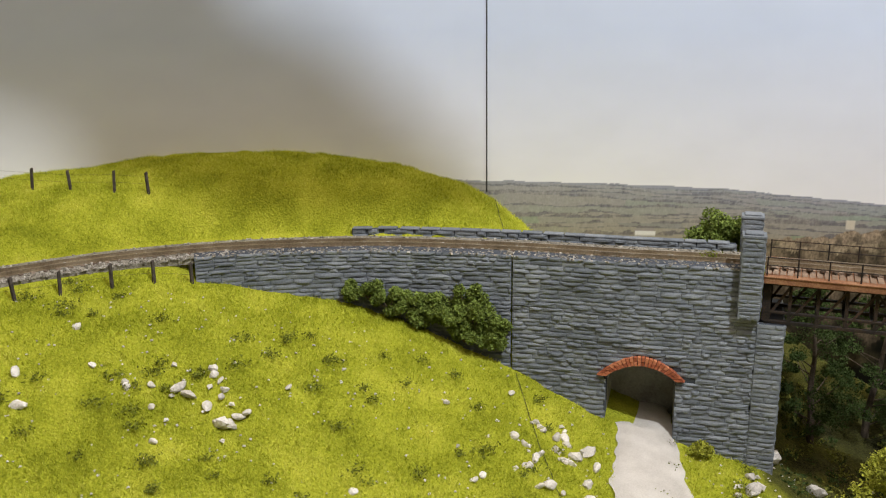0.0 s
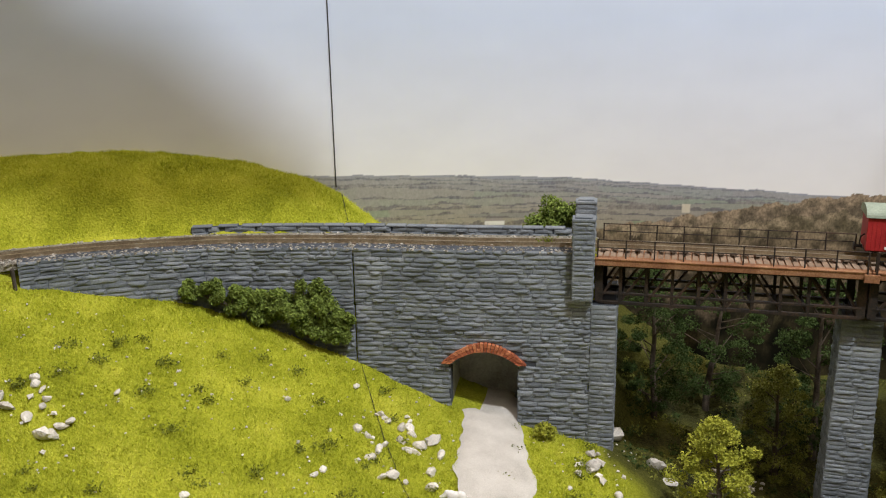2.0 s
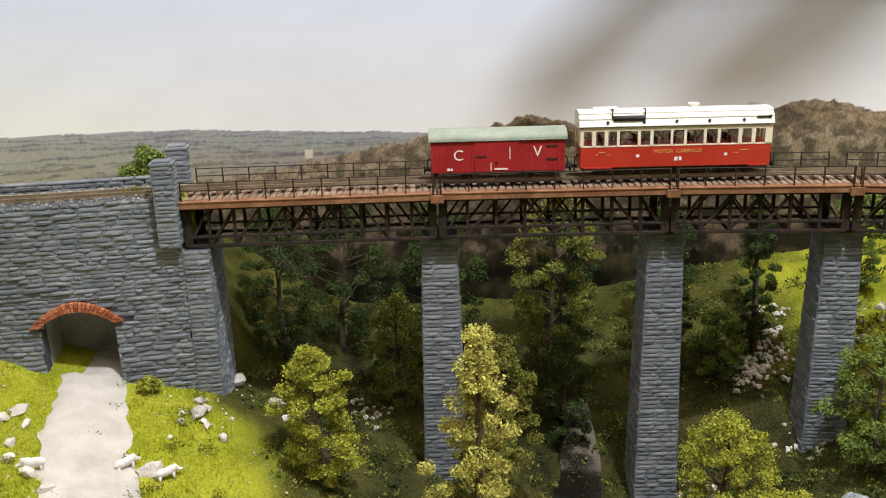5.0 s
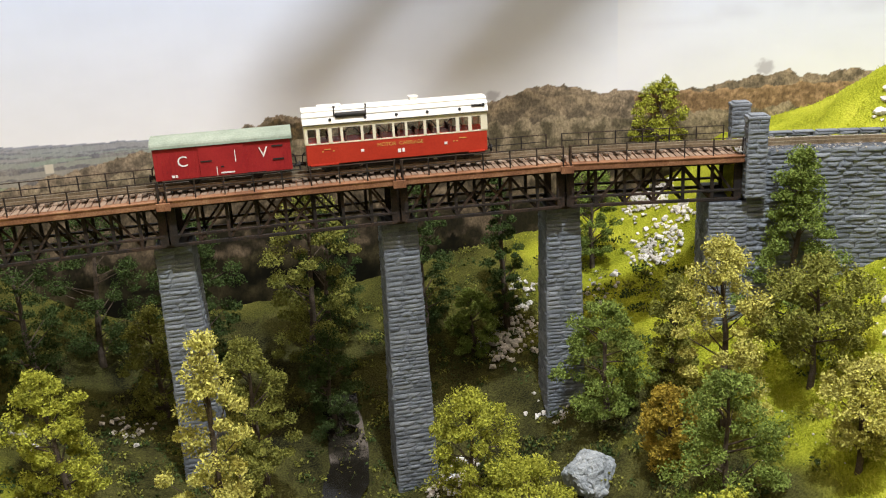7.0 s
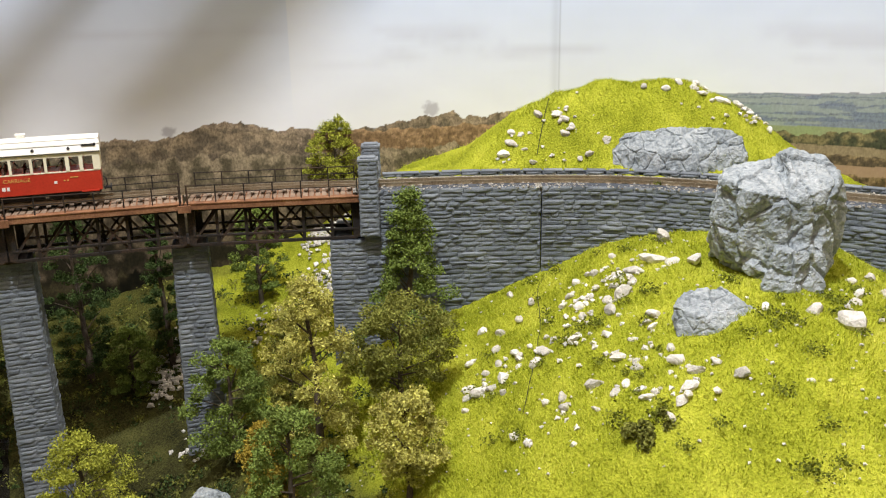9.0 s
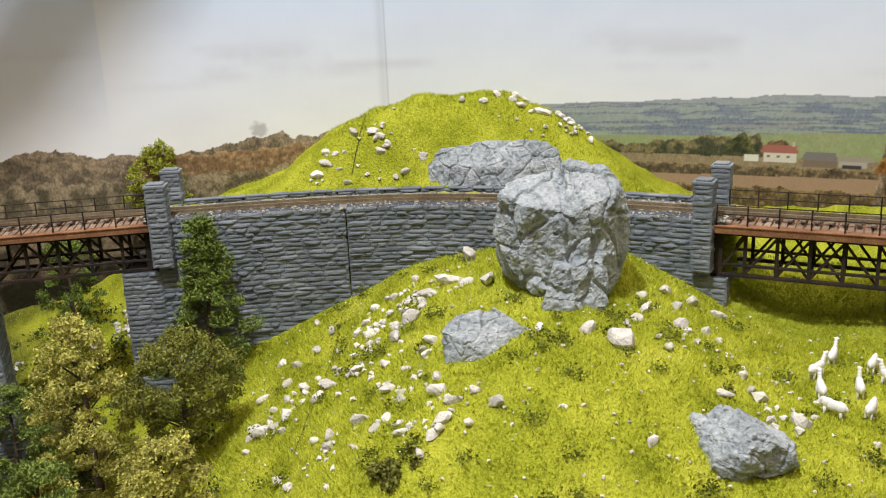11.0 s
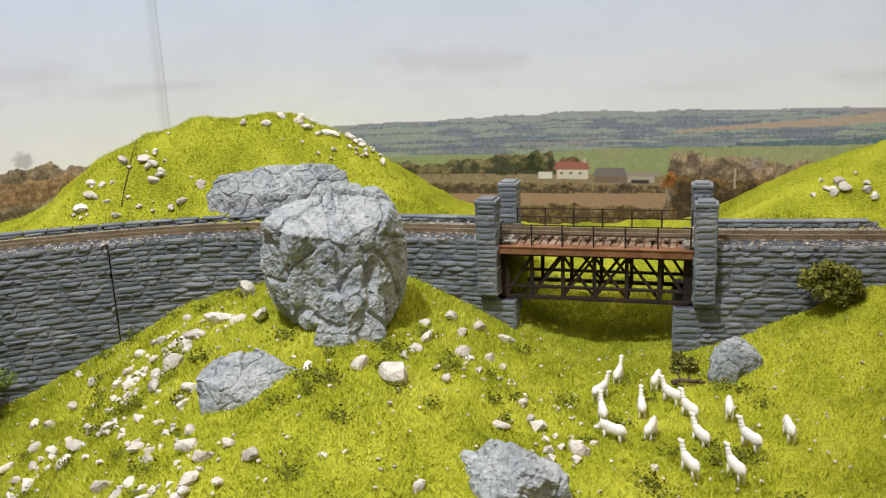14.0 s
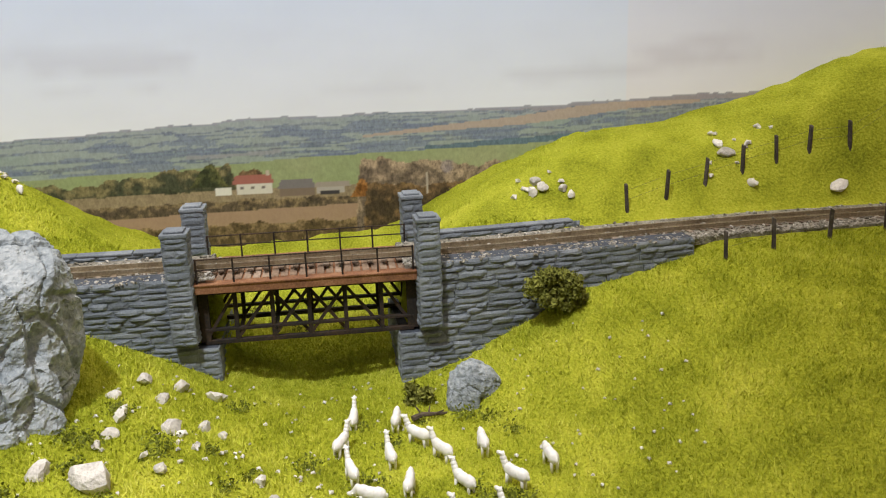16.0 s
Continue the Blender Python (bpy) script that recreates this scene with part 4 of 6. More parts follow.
    patch(202.2, 204.7, 0.6, 1.15, (0.47, 0.45, 0.45), 0.4)
    patch(204.7, 206.6, 0.15, 0.62, (0.66, 0.63, 0.60))
    patch(204.6, 207.0, 0.6, 0.95, (0.60, 0.56, 0.52), 0.3)
    patch(205.0, 206.2, 0.1, 0.36, (0.25, 0.24, 0.25))
    patch(212.0, 212.1, -0.2, 1.3, (0.70, 0.66, 0.60))
    patch(95.9, 96.6, -2.2, -1.5, (0.80, 0.76, 0.68))
    patch(78.9, 80.6, -3.25, -2.9, (0.86, 0.85, 0.83))
    patch(78.9, 80.6, -2.9, -2.65, (0.60, 0.57, 0.55), 0.4)
    # sheets of the print: a bright edge, a soft fold's shade painted in, a warmer end sheet
    k = step(145.55, 145.65, u) * step(153, 146, u) * step(1.2, 2.2, z)
    col = mix(col, np.ones(3) * 0.84, k * 0.4)
    fold_shade = np.exp(-((u - 169.0) / 0.35) ** 2) * step(3, 5, z)
    col *= (1 - 0.13 * fold_shade - 0.22 * (np.abs(u - 169.4) < 0.07) * (z > 2.5))[:, None]
    col = np.where((u > 225.15)[:, None], col * np.array([1.04, 0.985, 0.95]), col)
    nu = len(us)
    i = (np.arange(len(zs) - 1)[:, None] * nu + np.arange(nu - 1)).ravel()
    quads = np.stack([i, i + nu, i + nu + 1, i + 1], 1)
    x, y = np.interp(u, BACK.u, BACK.p[:, 0]), np.interp(u, BACK.u, BACK.p[:, 1])
    data = bpy.data.meshes.new("backdrop")
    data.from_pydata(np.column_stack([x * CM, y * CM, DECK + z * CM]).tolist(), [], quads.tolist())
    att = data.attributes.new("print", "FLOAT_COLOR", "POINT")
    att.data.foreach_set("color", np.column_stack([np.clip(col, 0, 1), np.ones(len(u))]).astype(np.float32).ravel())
    att = data.attributes.new("leafy", "FLOAT", "POINT")
    att.data.foreach_set("value", leafy.astype(np.float32))
    mat = bpy.data.materials.new("printed_landscape")
    mat.use_nodes = True
    nodes, links = mat.node_tree.nodes, mat.node_tree.links
    bsdf = nodes["Principled BSDF"]
    a, b = nodes.new("ShaderNodeAttribute"), nodes.new("ShaderNodeAttribute")
    a.attribute_name, b.attribute_name = "print", "leafy"
    # fine printed twigs and leaves, a little taller than wide
    geo, stretch, tex = nodes.new("ShaderNodeNewGeometry"), nodes.new("ShaderNodeVectorMath"), nodes.new("ShaderNodeTexNoise")
    stretch.operation = "MULTIPLY"
    stretch.inputs[1].default_value = (1.0, 1.0, 0.7)
    tex.inputs["Scale"].default_value, tex.inputs["Detail"].default_value, tex.inputs["Roughness"].default_value = 520.0, 4.0, 0.65
    links.new(geo.outputs["Position"], stretch.inputs[0])
    links.new(stretch.outputs[0], tex.inputs["Vector"])
    shift, times, plus = nodes.new("ShaderNodeMath"), nodes.new("ShaderNodeMath"), nodes.new("ShaderNodeMath")
    shift.operation, times.operation, plus.operation = "SUBTRACT", "MULTIPLY", "MULTIPLY_ADD"
    shift.inputs[1].default_value = 0.5
    links.new(tex.outputs["Fac"], shift.inputs[0])
    links.new(shift.outputs[0], times.inputs[0])
    links.new(b.outputs["Fac"], times.inputs[1])
    links.new(times.outputs[0], plus.inputs[0])
    plus.inputs[1].default_value, plus.inputs[2].default_value = 2.8, 1.0
    plus.use_clamp = False
    scale = nodes.new("ShaderNodeVectorMath")
    scale.operation = "SCALE"
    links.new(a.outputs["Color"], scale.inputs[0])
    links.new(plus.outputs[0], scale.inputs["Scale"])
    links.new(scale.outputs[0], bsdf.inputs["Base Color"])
    bsdf.inputs["Roughness"].default_value = 0.55
    bsdf.inputs["Specular IOR Level"].default_value = 0.25
    data.materials.append(mat)
    data.polygons.foreach_set("use_smooth", [True] * len(data.polygons))
    tagged(new("backdrop", data), "curved printed landscape backdrop of sky, far hills and autumn woods", "backdrop", kind="structure")


build_backdrop()


# ---- rocks and stones ----
def craggy(seed, size, cuts=16, level=4, rough=0.16, low=0.74):
    """A broken boulder: a ball cut by planes, with ridged relief."""
    r = random.Random(seed)
    planes = []
    for _ in range(cuts):
        n = Vector((r.gauss(0, 1), r.gauss(0, 1), r.gauss(0, 0.8))).normalized()
        planes.append((n, r.uniform(low, 0.98)))
    bm = new_bm()
    bmesh.ops.create_icosphere(bm, subdivisions=level, radius=1.0)
    off = Vector((seed * 3.7, seed * 1.3, 0))
    for v in bm.verts:
        d = v.co.normalized()
        rad = 1.12
        for n, h in planes:
            c = d.dot(n)
            if c > 0.05:
                rad = min(rad, h / c)
        k = noise.multi_fractal(d * 2.2 + off, 0.9, 2.1, 5)
        crack = abs(noise.noise(Vector((d.x * 2.4, d.y * 2.4, d.z * 1.1)) + off * 2))
        strata = noise.noise(Vector((d.x * 1.5, d.y * 1.5, d.z * 7)) + off)
        rad *= 1 + rough * (k - 0.9) * 0.35 - 0.10 * max(0, 0.09 - crack) / 0.09 + 0.03 * strata + 0.022 * noise.noise(d * 11 + off)
        v.co = Vector((d.x * rad * size[0], d.y * rad * size[1], d.z * rad * size[2]))
    return bm


def hull(bm, corners):
    """A block with flat faces between its corners."""
    vs = [bm.verts.new(c) for c in corners]
    out = bmesh.ops.convex_hull(bm, input=vs)
    bmesh.ops.delete(bm, geom=list({v for v in out["geom_interior"] + out["geom_unused"] if isinstance(v, bmesh.types.BMVert)}), context="VERTS")


def boulder(name, seed, chunks, label, at, rz=0.0, mat=None, group="", blocks=(), crag=0.55):
    """One rock of merged chunks (offset, size) and flat-sided blocks."""
    bm = new_bm()
    for corners in blocks:
        hull(bm, corners)
    for i, (off, size, cuts) in enumerate(chunks):
        b = craggy(seed + i * 7, size, cuts, 5 if max(size) > 2.4 else 4)
        bmesh.ops.translate(b, vec=off, verts=b.verts)
        data = bpy.data.meshes.new("chunk")
        b.to_mesh(data)
        b.free()
        bm.from_mesh(data)
        bpy.data.meshes.remove(data)
    rough = part(name, bm, mat or ROCK)
    one = rough.modifiers.new("one_skin", "REMESH")
    one.mode, one.voxel_size = "VOXEL", (0.075 if len(blocks) > 1 else 0.07) * CM
    data = bpy.data.meshes.new_from_object(rough.evaluated_get(bpy.context.evaluated_depsgraph_get()))
    bpy.data.objects.remove(rough)
    span_z = max(v.co.z for v in data.vertices) - min(v.co.z for v in data.vertices)
    unit = span_z / CM / 8.6
    out = [v.normal.copy() for v in data.vertices]
    moved = []
    for v, way in zip(data.vertices, out):
        p = v.co / CM / unit
        w = p + 0.5 * noise.noise_vector(p * 0.5)
        dist, cells = noise.voronoi(Vector((w.x * 0.42, w.y * 0.42, w.z * 0.34)) + Vector((seed, 0, 0)))
        split = dist[1] - dist[0]
        k = crag * (0.42 * noise.noise(cells[0] * 5.3) - 0.30 * max(0.0, 1 - split / 0.10))
        d2, c2 = noise.voronoi(w * 1.25 + Vector((0, seed, 0)))
        k += 0.05 * noise.noise(c2[0] * 7.1) - 0.02 * max(0.0, 1 - (d2[1] - d2[0]) / 0.08)
        k -= 1.1 * max(0.0, noise.noise(Vector((p.x * 0.9, p.y * 0.9, p.z * 0.35)) + Vector((7, 3, seed))) - 0.30)
        k -= 0.55 * max(0.0, noise.noise(p * 3.1 + Vector((seed, 9, 2))) - 0.48)
        k += 0.16 * noise.noise(p * 0.9) + 0.08 * noise.noise(p * 2.1) + 0.05 * noise.noise(p * 4.5) + 0.03 * noise.noise(p * 9)
        moved.extend(v.co + way * (k * unit * CM))
    data.vertices.foreach_set("co", moved)
    data.update()
    ob = new(name, data)
    ob.matrix_world = place(*at, rz)
    return tagged(ob, label, "rock", group)


CRAG_LEFT = [(-3.6, 0.2, 2.2), (-3.7, 0.0, 0.8), (-3.2, -0.4, -0.6), (-2.4, -0.7, -1.8), (-1.0, -1.3, -2.9), (-3.2, -0.2, 2.8), (-1.9, -1.5, 2.5), (-0.1, -1.9, 2.3), (0.0, -1.9, -0.6), (-0.5, 1.2, 3.9), (-1.2, 1.6, 3.7), (-2.9, 1.8, 3.1), (-3.2, 3.0, -2.5), (0.4, 3.0, 3.6), (0.6, 3.0, -3), (0.6, -1.2, -3.0)]
CRAG_RIGHT = [(0.0, -1.7, 2.2), (0.15, 0.6, 4.3), (0.9, 1.4, 4.3), (2.5, 1.2, 4.1), (3.2, 0.8, 3.5), (2.5, -1.2, 2.9), (1.2, -1.7, 2.5), (3.6, 0.2, 1.4), (3.7, 0.5, -0.2), (3.2, -0.2, -1.6), (1.9, -1.4, -2.9), (0.0, -1.8, -2.9), (1.4, -2.0, 0.4), (0.2, 3.0, 3.9), (2.9, 3.0, 3.6), (3.6, 3.0, -2.5), (0, 3, -3)]
CRAG_FOOT = [(-1.5, -2.5, -3.9), (-1.2, -2.4, -2.6), (-0.6, -2.3, -0.5), (0.2, -2.6, -0.6), (0.5, -2.7, -1.5), (1.7, -1.9, -0.1), (2.3, -1.8, -1.4), (1.9, -2.3, -3.8), (0.2, -3.0, -3.9), (-0.8, 0, -3.8), (2.2, 0, -3.6), (-0.2, 0, -0.2), (1.9, 0, 0.2)]
boulder("boulder", 12, [], "huge grey craggy boulder standing before the railway wall", (73.3, -2.5, -0.2), -55, blocks=(CRAG_LEFT, CRAG_RIGHT, CRAG_FOOT), crag=0.62)
OUTCROP = [(-4.7, -0.3, -1.0), (-4.8, 0.0, 1.6), (-4.0, 0.5, 2.7), (-1.0, 1.0, 3.1), (3.0, 1.0, 3.2), (4.5, 0.6, 2.6), (5.0, 0.2, 1.2), (4.8, -0.3, -1.0), (-2.0, -1.0, -1.0), (-2.3, -0.8, 1.6), (1.0, -1.0, 1.5), (2.0, -1.1, -1.0), (-4, 2.5, -1), (4, 2.5, -1), (0, 2.4, 2.6)]
boulder("boulder", 33, [], "long grey rock outcrop lying behind the track parapet", (84.6, 9.4, -0.1), -60, blocks=(OUTCROP,), crag=0.8)
SLAB = [(-2.1, 0.1, 0.9), (-1.9, -0.6, -0.6), (-1.3, -1.1, -1.7), (0.2, -1.3, -2.0), (0.5, -1.0, -0.7), (-0.9, -0.7, 0.6), (-1.5, 1.2, 1.3), (0.3, 1.4, 1.5), (0.7, 0.3, 0.7), (1.4, 0.2, 0.1), (2.4, 0.9, 0.1), (2.2, 0.4, -0.8), (1.0, -0.8, -1.6), (0, 2, -1.5), (-1.8, 1.5, -1), (2, 1.5, -1)]
boulder("boulder", 51, [], "weathered grey flat-topped boulder half sunk in the grass slope", (66.3, -2.4, -3.7), -55, blocks=([(x * 1.12, y * 1.1, z) for x, y, z in SLAB],), crag=0.6)
boulder("boulder", 72, [((0, 0, 0), (1.9, 2.3, 1.7), 13)], "brownish grey boulder half sunk in the grass", (66.3, -14.9, -5.6), 15)
boulder("boulder", 81, [((0, 0, 0), (1.1, 1.3, 1.7), 11)], "smooth dark grey boulder at the foot of the wall", (81.3, -20.4, -5.9), 10)
boulder("boulder", 95, [((0, 0, 0), (1.5, 2.0, 1.5), 12)], "pale grey boulder on the valley floor", (52.3, 25.3, -19.6), 30)

PEBBLES = []
for k in range(10):
    b = craggy(200 + k, (1, random.Random(k).uniform(0.65, 0.95), random.Random(k + 50).uniform(0.5, 0.75)), 14, 2, 0.16, 0.42)
    PEBBLES.append(mesh_of("stone", b, CHIP))

LEFT_STONES = [(-12.9, 45.2, 0.55), (-12.1, 45.8, 0.38), (-13.9, 46.4, 0.42), (-15.6, 47.4, 0.5), (-13.9, 49.0, 0.4), (-18.6, 47.5, 0.35), (-17.2, 47.5, 0.3), (-20.6, 48.3, 0.35), (-22.2, 50.9, 0.32), (-23.7, 45.3, 0.5), (-24.5, 47.2, 0.5), (-13.0, 47.6, 0.28), (-13.4, 48.2, 0.3), (-6.5, 50.8, 0.26), (-9.5, 48.1, 0.26), (-5.7, 42.1, 0.3), (2.2, 48.6, 0.3), (4.6, 47.3, 0.36), (4.3, 53.3, 0.3), (8.7, 49.9, 0.6), (8.9, 48.6, 0.38), (6.8, 50.6, 0.32), (7.0, 48.6, 0.28), (1.6, 45.6, 0.3), (5.6, 45.9, 0.42), (8.1, 47.0, 0.3), (5.9, 50.7, 0.26), (-0.2, 50.6, 0.2)]
PATH_STONES = [(8.0, 46.7, 0.4), (7.9, 45.4, 0.5), (7.0, 48.4, 0.3), (5.4, 45.9, 0.3), (8.7, 43.9, 0.6), (16.5, 46.0, 0.34), (19.6, 45.8, 0.4), (18.7, 47.8, 0.5), (19.0, 49.2, 0.4), (14.8, 43.2, 0.6), (24.8, 52.0, 0.7), (7.4, 51.3, 0.3), (6.0, 50.8, 0.25), (4.4, 47.2, 0.3), (0.3, 47.3, 0.2), (1.1, 45.1, 0.3), (23, 55, 0.8), (25, 50, 0.6), (9.5, 42.5, 0.5)]
SLOPE_STONES = [(72.2, 8.7, 0.4), (74.2, 8.6, 0.45), (71.5, 5.4, 0.6), (70.0, 4.7, 0.5), (68.8, 4.6, 0.55), (72.8, 4.8, 0.7), (72.5, 3.5, 0.6), (77.0, 6.3, 0.7), (72.9, 2.2, 0.7), (68.8, 8.8, 0.45), (71.2, 9.4, 0.5), (71.4, 14.9, 0.5), (67.6, 14.3, 0.55), (67.2, 12.5, 0.6), (68.3, 11.7, 0.35), (69.9, 11.9, 0.4), (62.7, 0.2, 0.4), (63.1, 1.5, 0.45), (62.0, -3.2, 0.5), (61.1, -3.5, 0.5), (62.5, -5.4, 0.55), (63.0, -3.9, 0.4), (69.3, -6.2, 0.65), (69.0, -7.9, 0.62), (68.5, -3.9, 0.3), (76.1, -5.9, 0.55), (78.4, -6.3, 0.5), (74.3, -8.9, 0.6), (75.6, -9.7, 0.5), (75.4, -10.5, 0.35), (69.3, -13.0, 0.5), (63.3, -8.3, 0.24)]
MORE_STONES = [(63.8, -8.9, 0.24), (63.9, -12.0, 0.26), (70.2, -16.1, 0.45), (71.3, -16.4, 0.4), (63.8, 7.3, 0.5), (64.6, 12.8, 0.4), (62.6, 11.0, 0.42), (62.4, 9.3, 0.5), (65.2, 5.6, 0.4), (61.2, 1.9, 0.5), (68.3, 7.2, 0.4), (59.3, -3.5, 0.4), (60.2, -3.5, 0.42), (61.2, -0.1, 0.4), (61.2, -4.8, 0.38), (72.1, -12.9, 0.36), (71.2, -13.6, 0.4), (70.8, -19.1, 0.35), (71.0, -9.6, 0.3), (79, -7.5, 0.5), (77.2, -7.4, 0.45), (79.4, -9, 0.4), (81.3, 19.6, 0.45), (81.4, 17.3, 0.4), (82.9, 14.5, 0.5), (81.7, 15.2, 0.45), (77.9, 20.6, 0.6), (88.7, 11.8, 0.4), (87.0, 13.8, 0.35), (96.0, -42, 0.6), (93.5, -26, 0.4)]
CLUSTERS = [(45.6, 34.6, 1.5, 26), (40.5, 35.0, 1.6, 22), (70.5, 7, 3.2, 60), (66, 6, 3.2, 40), (63.5, 9.5, 2.2, 30), (64, 0.5, 2.6, 26), (61, -2.5, 1.8, 16), (59, 2, 3, 20), (73, -9, 2.6, 14), (82, 17.5, 2.0, 16), (89, 10, 2.6, 22), (92, 7, 1.6, 24), (79, 20, 1.6, 14), (94, -24, 1.8, 14), (97, -36, 2.5, 16), (6, 49, 3.5, 30), (-15, 47, 4, 16), (71.6, 34, 2.6, 60), (75.5, 38.5, 2.4, 50), (59.3, 40.2, 2.4, 50), (66, 36, 2.2, 20), (48.5, 35.5, 2.4, 30), (38.5, 37, 2.6, 30), (70, -15.5, 2, 10), (18.5, 47.5, 1.8, 10)]


def scatter_stones():
    r = random.Random(77)
    spots = [(x, y, z) for x, y, z in LEFT_STONES + PATH_STONES + SLOPE_STONES + MORE_STONES]
    small = []
    for x, y, rad, n in CLUSTERS:
        for _ in range(n):
            a, q = r.uniform(0, 6.283), rad * math.sqrt(r.random()) * r.uniform(0.5, 1.3)
            size = r.choice((0.16, 0.2, 0.22, 0.26, 0.3, 0.4)) * r.uniform(0.8, 1.2)
            (spots if size > 0.27 and len(spots) < 270 else small).append((x + q * math.cos(a), y + q * math.sin(a), size))
    for _ in range(1600):
        small.append((r.uniform(-28, 24), r.uniform(38, 56), r.uniform(0.05, 0.12)) if r.random() < 0.4 else (r.uniform(56, 84), r.uniform(-30, 18), r.uniform(0.05, 0.13)))
    for x, y, rad, n in ((45.5, 34.6, 1.3, 40), (40.5, 35, 1.5, 36), (71.5, 34.5, 2.6, 110), (75.5, 39, 2.2, 110), (60, 41, 2.4, 120), (63, 43, 2.0, 40), (49, 35.5, 2.2, 50), (39, 37.5, 2.6, 50), (32, 54, 2.5, 30), (57, 33, 2.2, 30)):
        for _ in range(n):
            a, q = r.uniform(0, 6.283), rad * math.sqrt(r.random()) * r.uniform(0.6, 1.2)
            small.append((x + q * math.cos(a), y + q * math.sin(a), r.uniform(0.12, 0.34)))
    pts = np.array(spots)
    z, s, d = height(pts[:, :2])
    for (x, y, size), zz, ss, dd in zip(spots, z, s, d):
        if -0.3 < dd < 5 and bank(ss, dd) > 0.3:
            continue
        k = r.randrange(10)
        sc = size * r.uniform(0.85, 1.25)
        ob = new("stone", PEBBLES[k])
        ob.matrix_world = Matrix.LocRotScale(Vector((x * CM, y * CM, DECK + (zz + 0.25 * sc) * CM)), Euler((r.uniform(-0.4, 0.4), r.uniform(-0.4, 0.4), r.uniform(0, 6.28))), (sc * r.uniform(0.9, 1.35), sc, sc * r.uniform(1.0, 1.35)))
        tagged(ob, "loose pale limestone lump lying on the grass" if size < 0.45 else "large pale limestone lump lying on the grass", "stone", "limestone lumps")
    pts = np.array(small)
    z, s, d = height(pts[:, :2])
    ok = ~((d > -0.4) & (d < 5) & (bank(s, d) > 0.3))
    chips("limestone_chips", [(x, y, zz + 0.05, q) for (x, y, q), zz, o in zip(small, z, ok) if o], CHIP_REST, "scattered small pale limestone chips in the grass", "stones", 5)


scatter_stones()


# ---- foliage ----
def leaf_cards(spots, size, seed):
    """Small bent leaves at the spots: two triangles each."""
    r = np.random.RandomState(seed)
    p = np.array(spots)
    n = len(p)
    a = r.normal(size=(n, 3))
    a /= np.linalg.norm(a, axis=1)[:, None]
    b = np.cross(a, r.normal(size=(n, 3)))
    b /= np.linalg.norm(b, axis=1)[:, None]
    s = (size * r.uniform(0.6, 1.4, n))[:, None]
    c = np.cross(a, b)
    v = np.stack([p - a * s, p + b * s * 0.55 + c * s * 0.2, p + a * s, p - b * s * 0.55 + c * s * 0.2], 1)
    q = (np.arange(n) * 4)[:, None] + np.array([0, 1, 2, 3])
    return v.reshape(-1, 3), q


def crown_mesh(name, spots, size, mat, seed):
    v, q = leaf_cards(spots, size, seed)
    data = bpy.data.meshes.new(name)
    data.from_pydata((v * CM).tolist(), [], q.tolist())
    data.materials.append(mat)
    return data


def tree(x, y, top, wide, mat, label, shape="round", seed=0, leaves=5200, bare=0.22, leaf_size=0.12, base=None):
    """A trunk with limbs and a crown of leaf clumps with gaps."""
    r = random.Random(seed)
    z0 = (ground_z(x, y) if base is None else base) - 0.3
    h = top - z0
    ob = thing("tree", (x, y, z0), label, "tree", "valley trees")
    bm = new_bm()
    lean = Vector((r.uniform(-0.06, 0.06), r.uniform(-0.06, 0.06), 1)) * h
    rad = 0.10 + 0.016 * h
    prev = Vector((0, 0, 0))
    joints = []
    for i in range(1, 6):
        p = lean * (i / 5.5) + Vector((r.uniform(-0.15, 0.15), r.uniform(-0.15, 0.15), 0))
        rod(bm, prev, p, rad * (1 - (i - 1) / 6.5), 7, rad * (1 - i / 6.5))
        joints.append(p)
        prev = p
    clumps = []
    n = 58
    for i in range(n):
        f = bare + (1 - bare) * ((i + r.random()) / n)
        if shape == "cone":
            w = wide * 0.52 * (1.08 - (f - bare) / (1 - bare)) * r.uniform(0.55, 1.05)
        elif shape == "spire":
            w = wide * 0.5 * math.sin(math.pi * min(1, 0.22 + 0.78 * (f - bare) / (1 - bare))) ** 0.8 * r.uniform(0.35, 1.0)
        else:
            w = wide * 0.5 * math.sqrt(max(0.04, 1 - ((f - bare) / (1 - bare) * 1.9 - 0.85) ** 2)) * r.uniform(0.45, 1.08)
        a = i * 2.4 + r.uniform(-0.6, 0.6)
        c = lean * f + Vector((math.cos(a) * w, math.sin(a) * w, r.uniform(-0.3, 0.3)))
        clumps.append((c, r.uniform(0.5, 1.0) * (0.34 + 0.09 * wide)))
        if i % 3 == 0:
            rod(bm, lean * max(0.1, f - 0.12), c, 0.06 + 0.02 * r.random(), 5, 0.02)
    part("trunk", bm, BARK, ob, "thin brown trunk with limbs")
    spots = []
    per = int(leaves * 2.5) // n
    for c, q in clumps:
        for _ in range(per):
            v = Vector((r.gauss(0, 1), r.gauss(0, 1), r.gauss(0, 0.62)))
            v = v.normalized() * (q * (0.45 + 0.62 * r.random()))
            if v.z < -0.25 * q:
                v.z *= 0.5
            spots.append(tuple(c + v))
    crown = new("crown", crown_mesh("crown", spots, leaf_size * 0.76, mat, seed))
    crown.parent = ob
    return ob


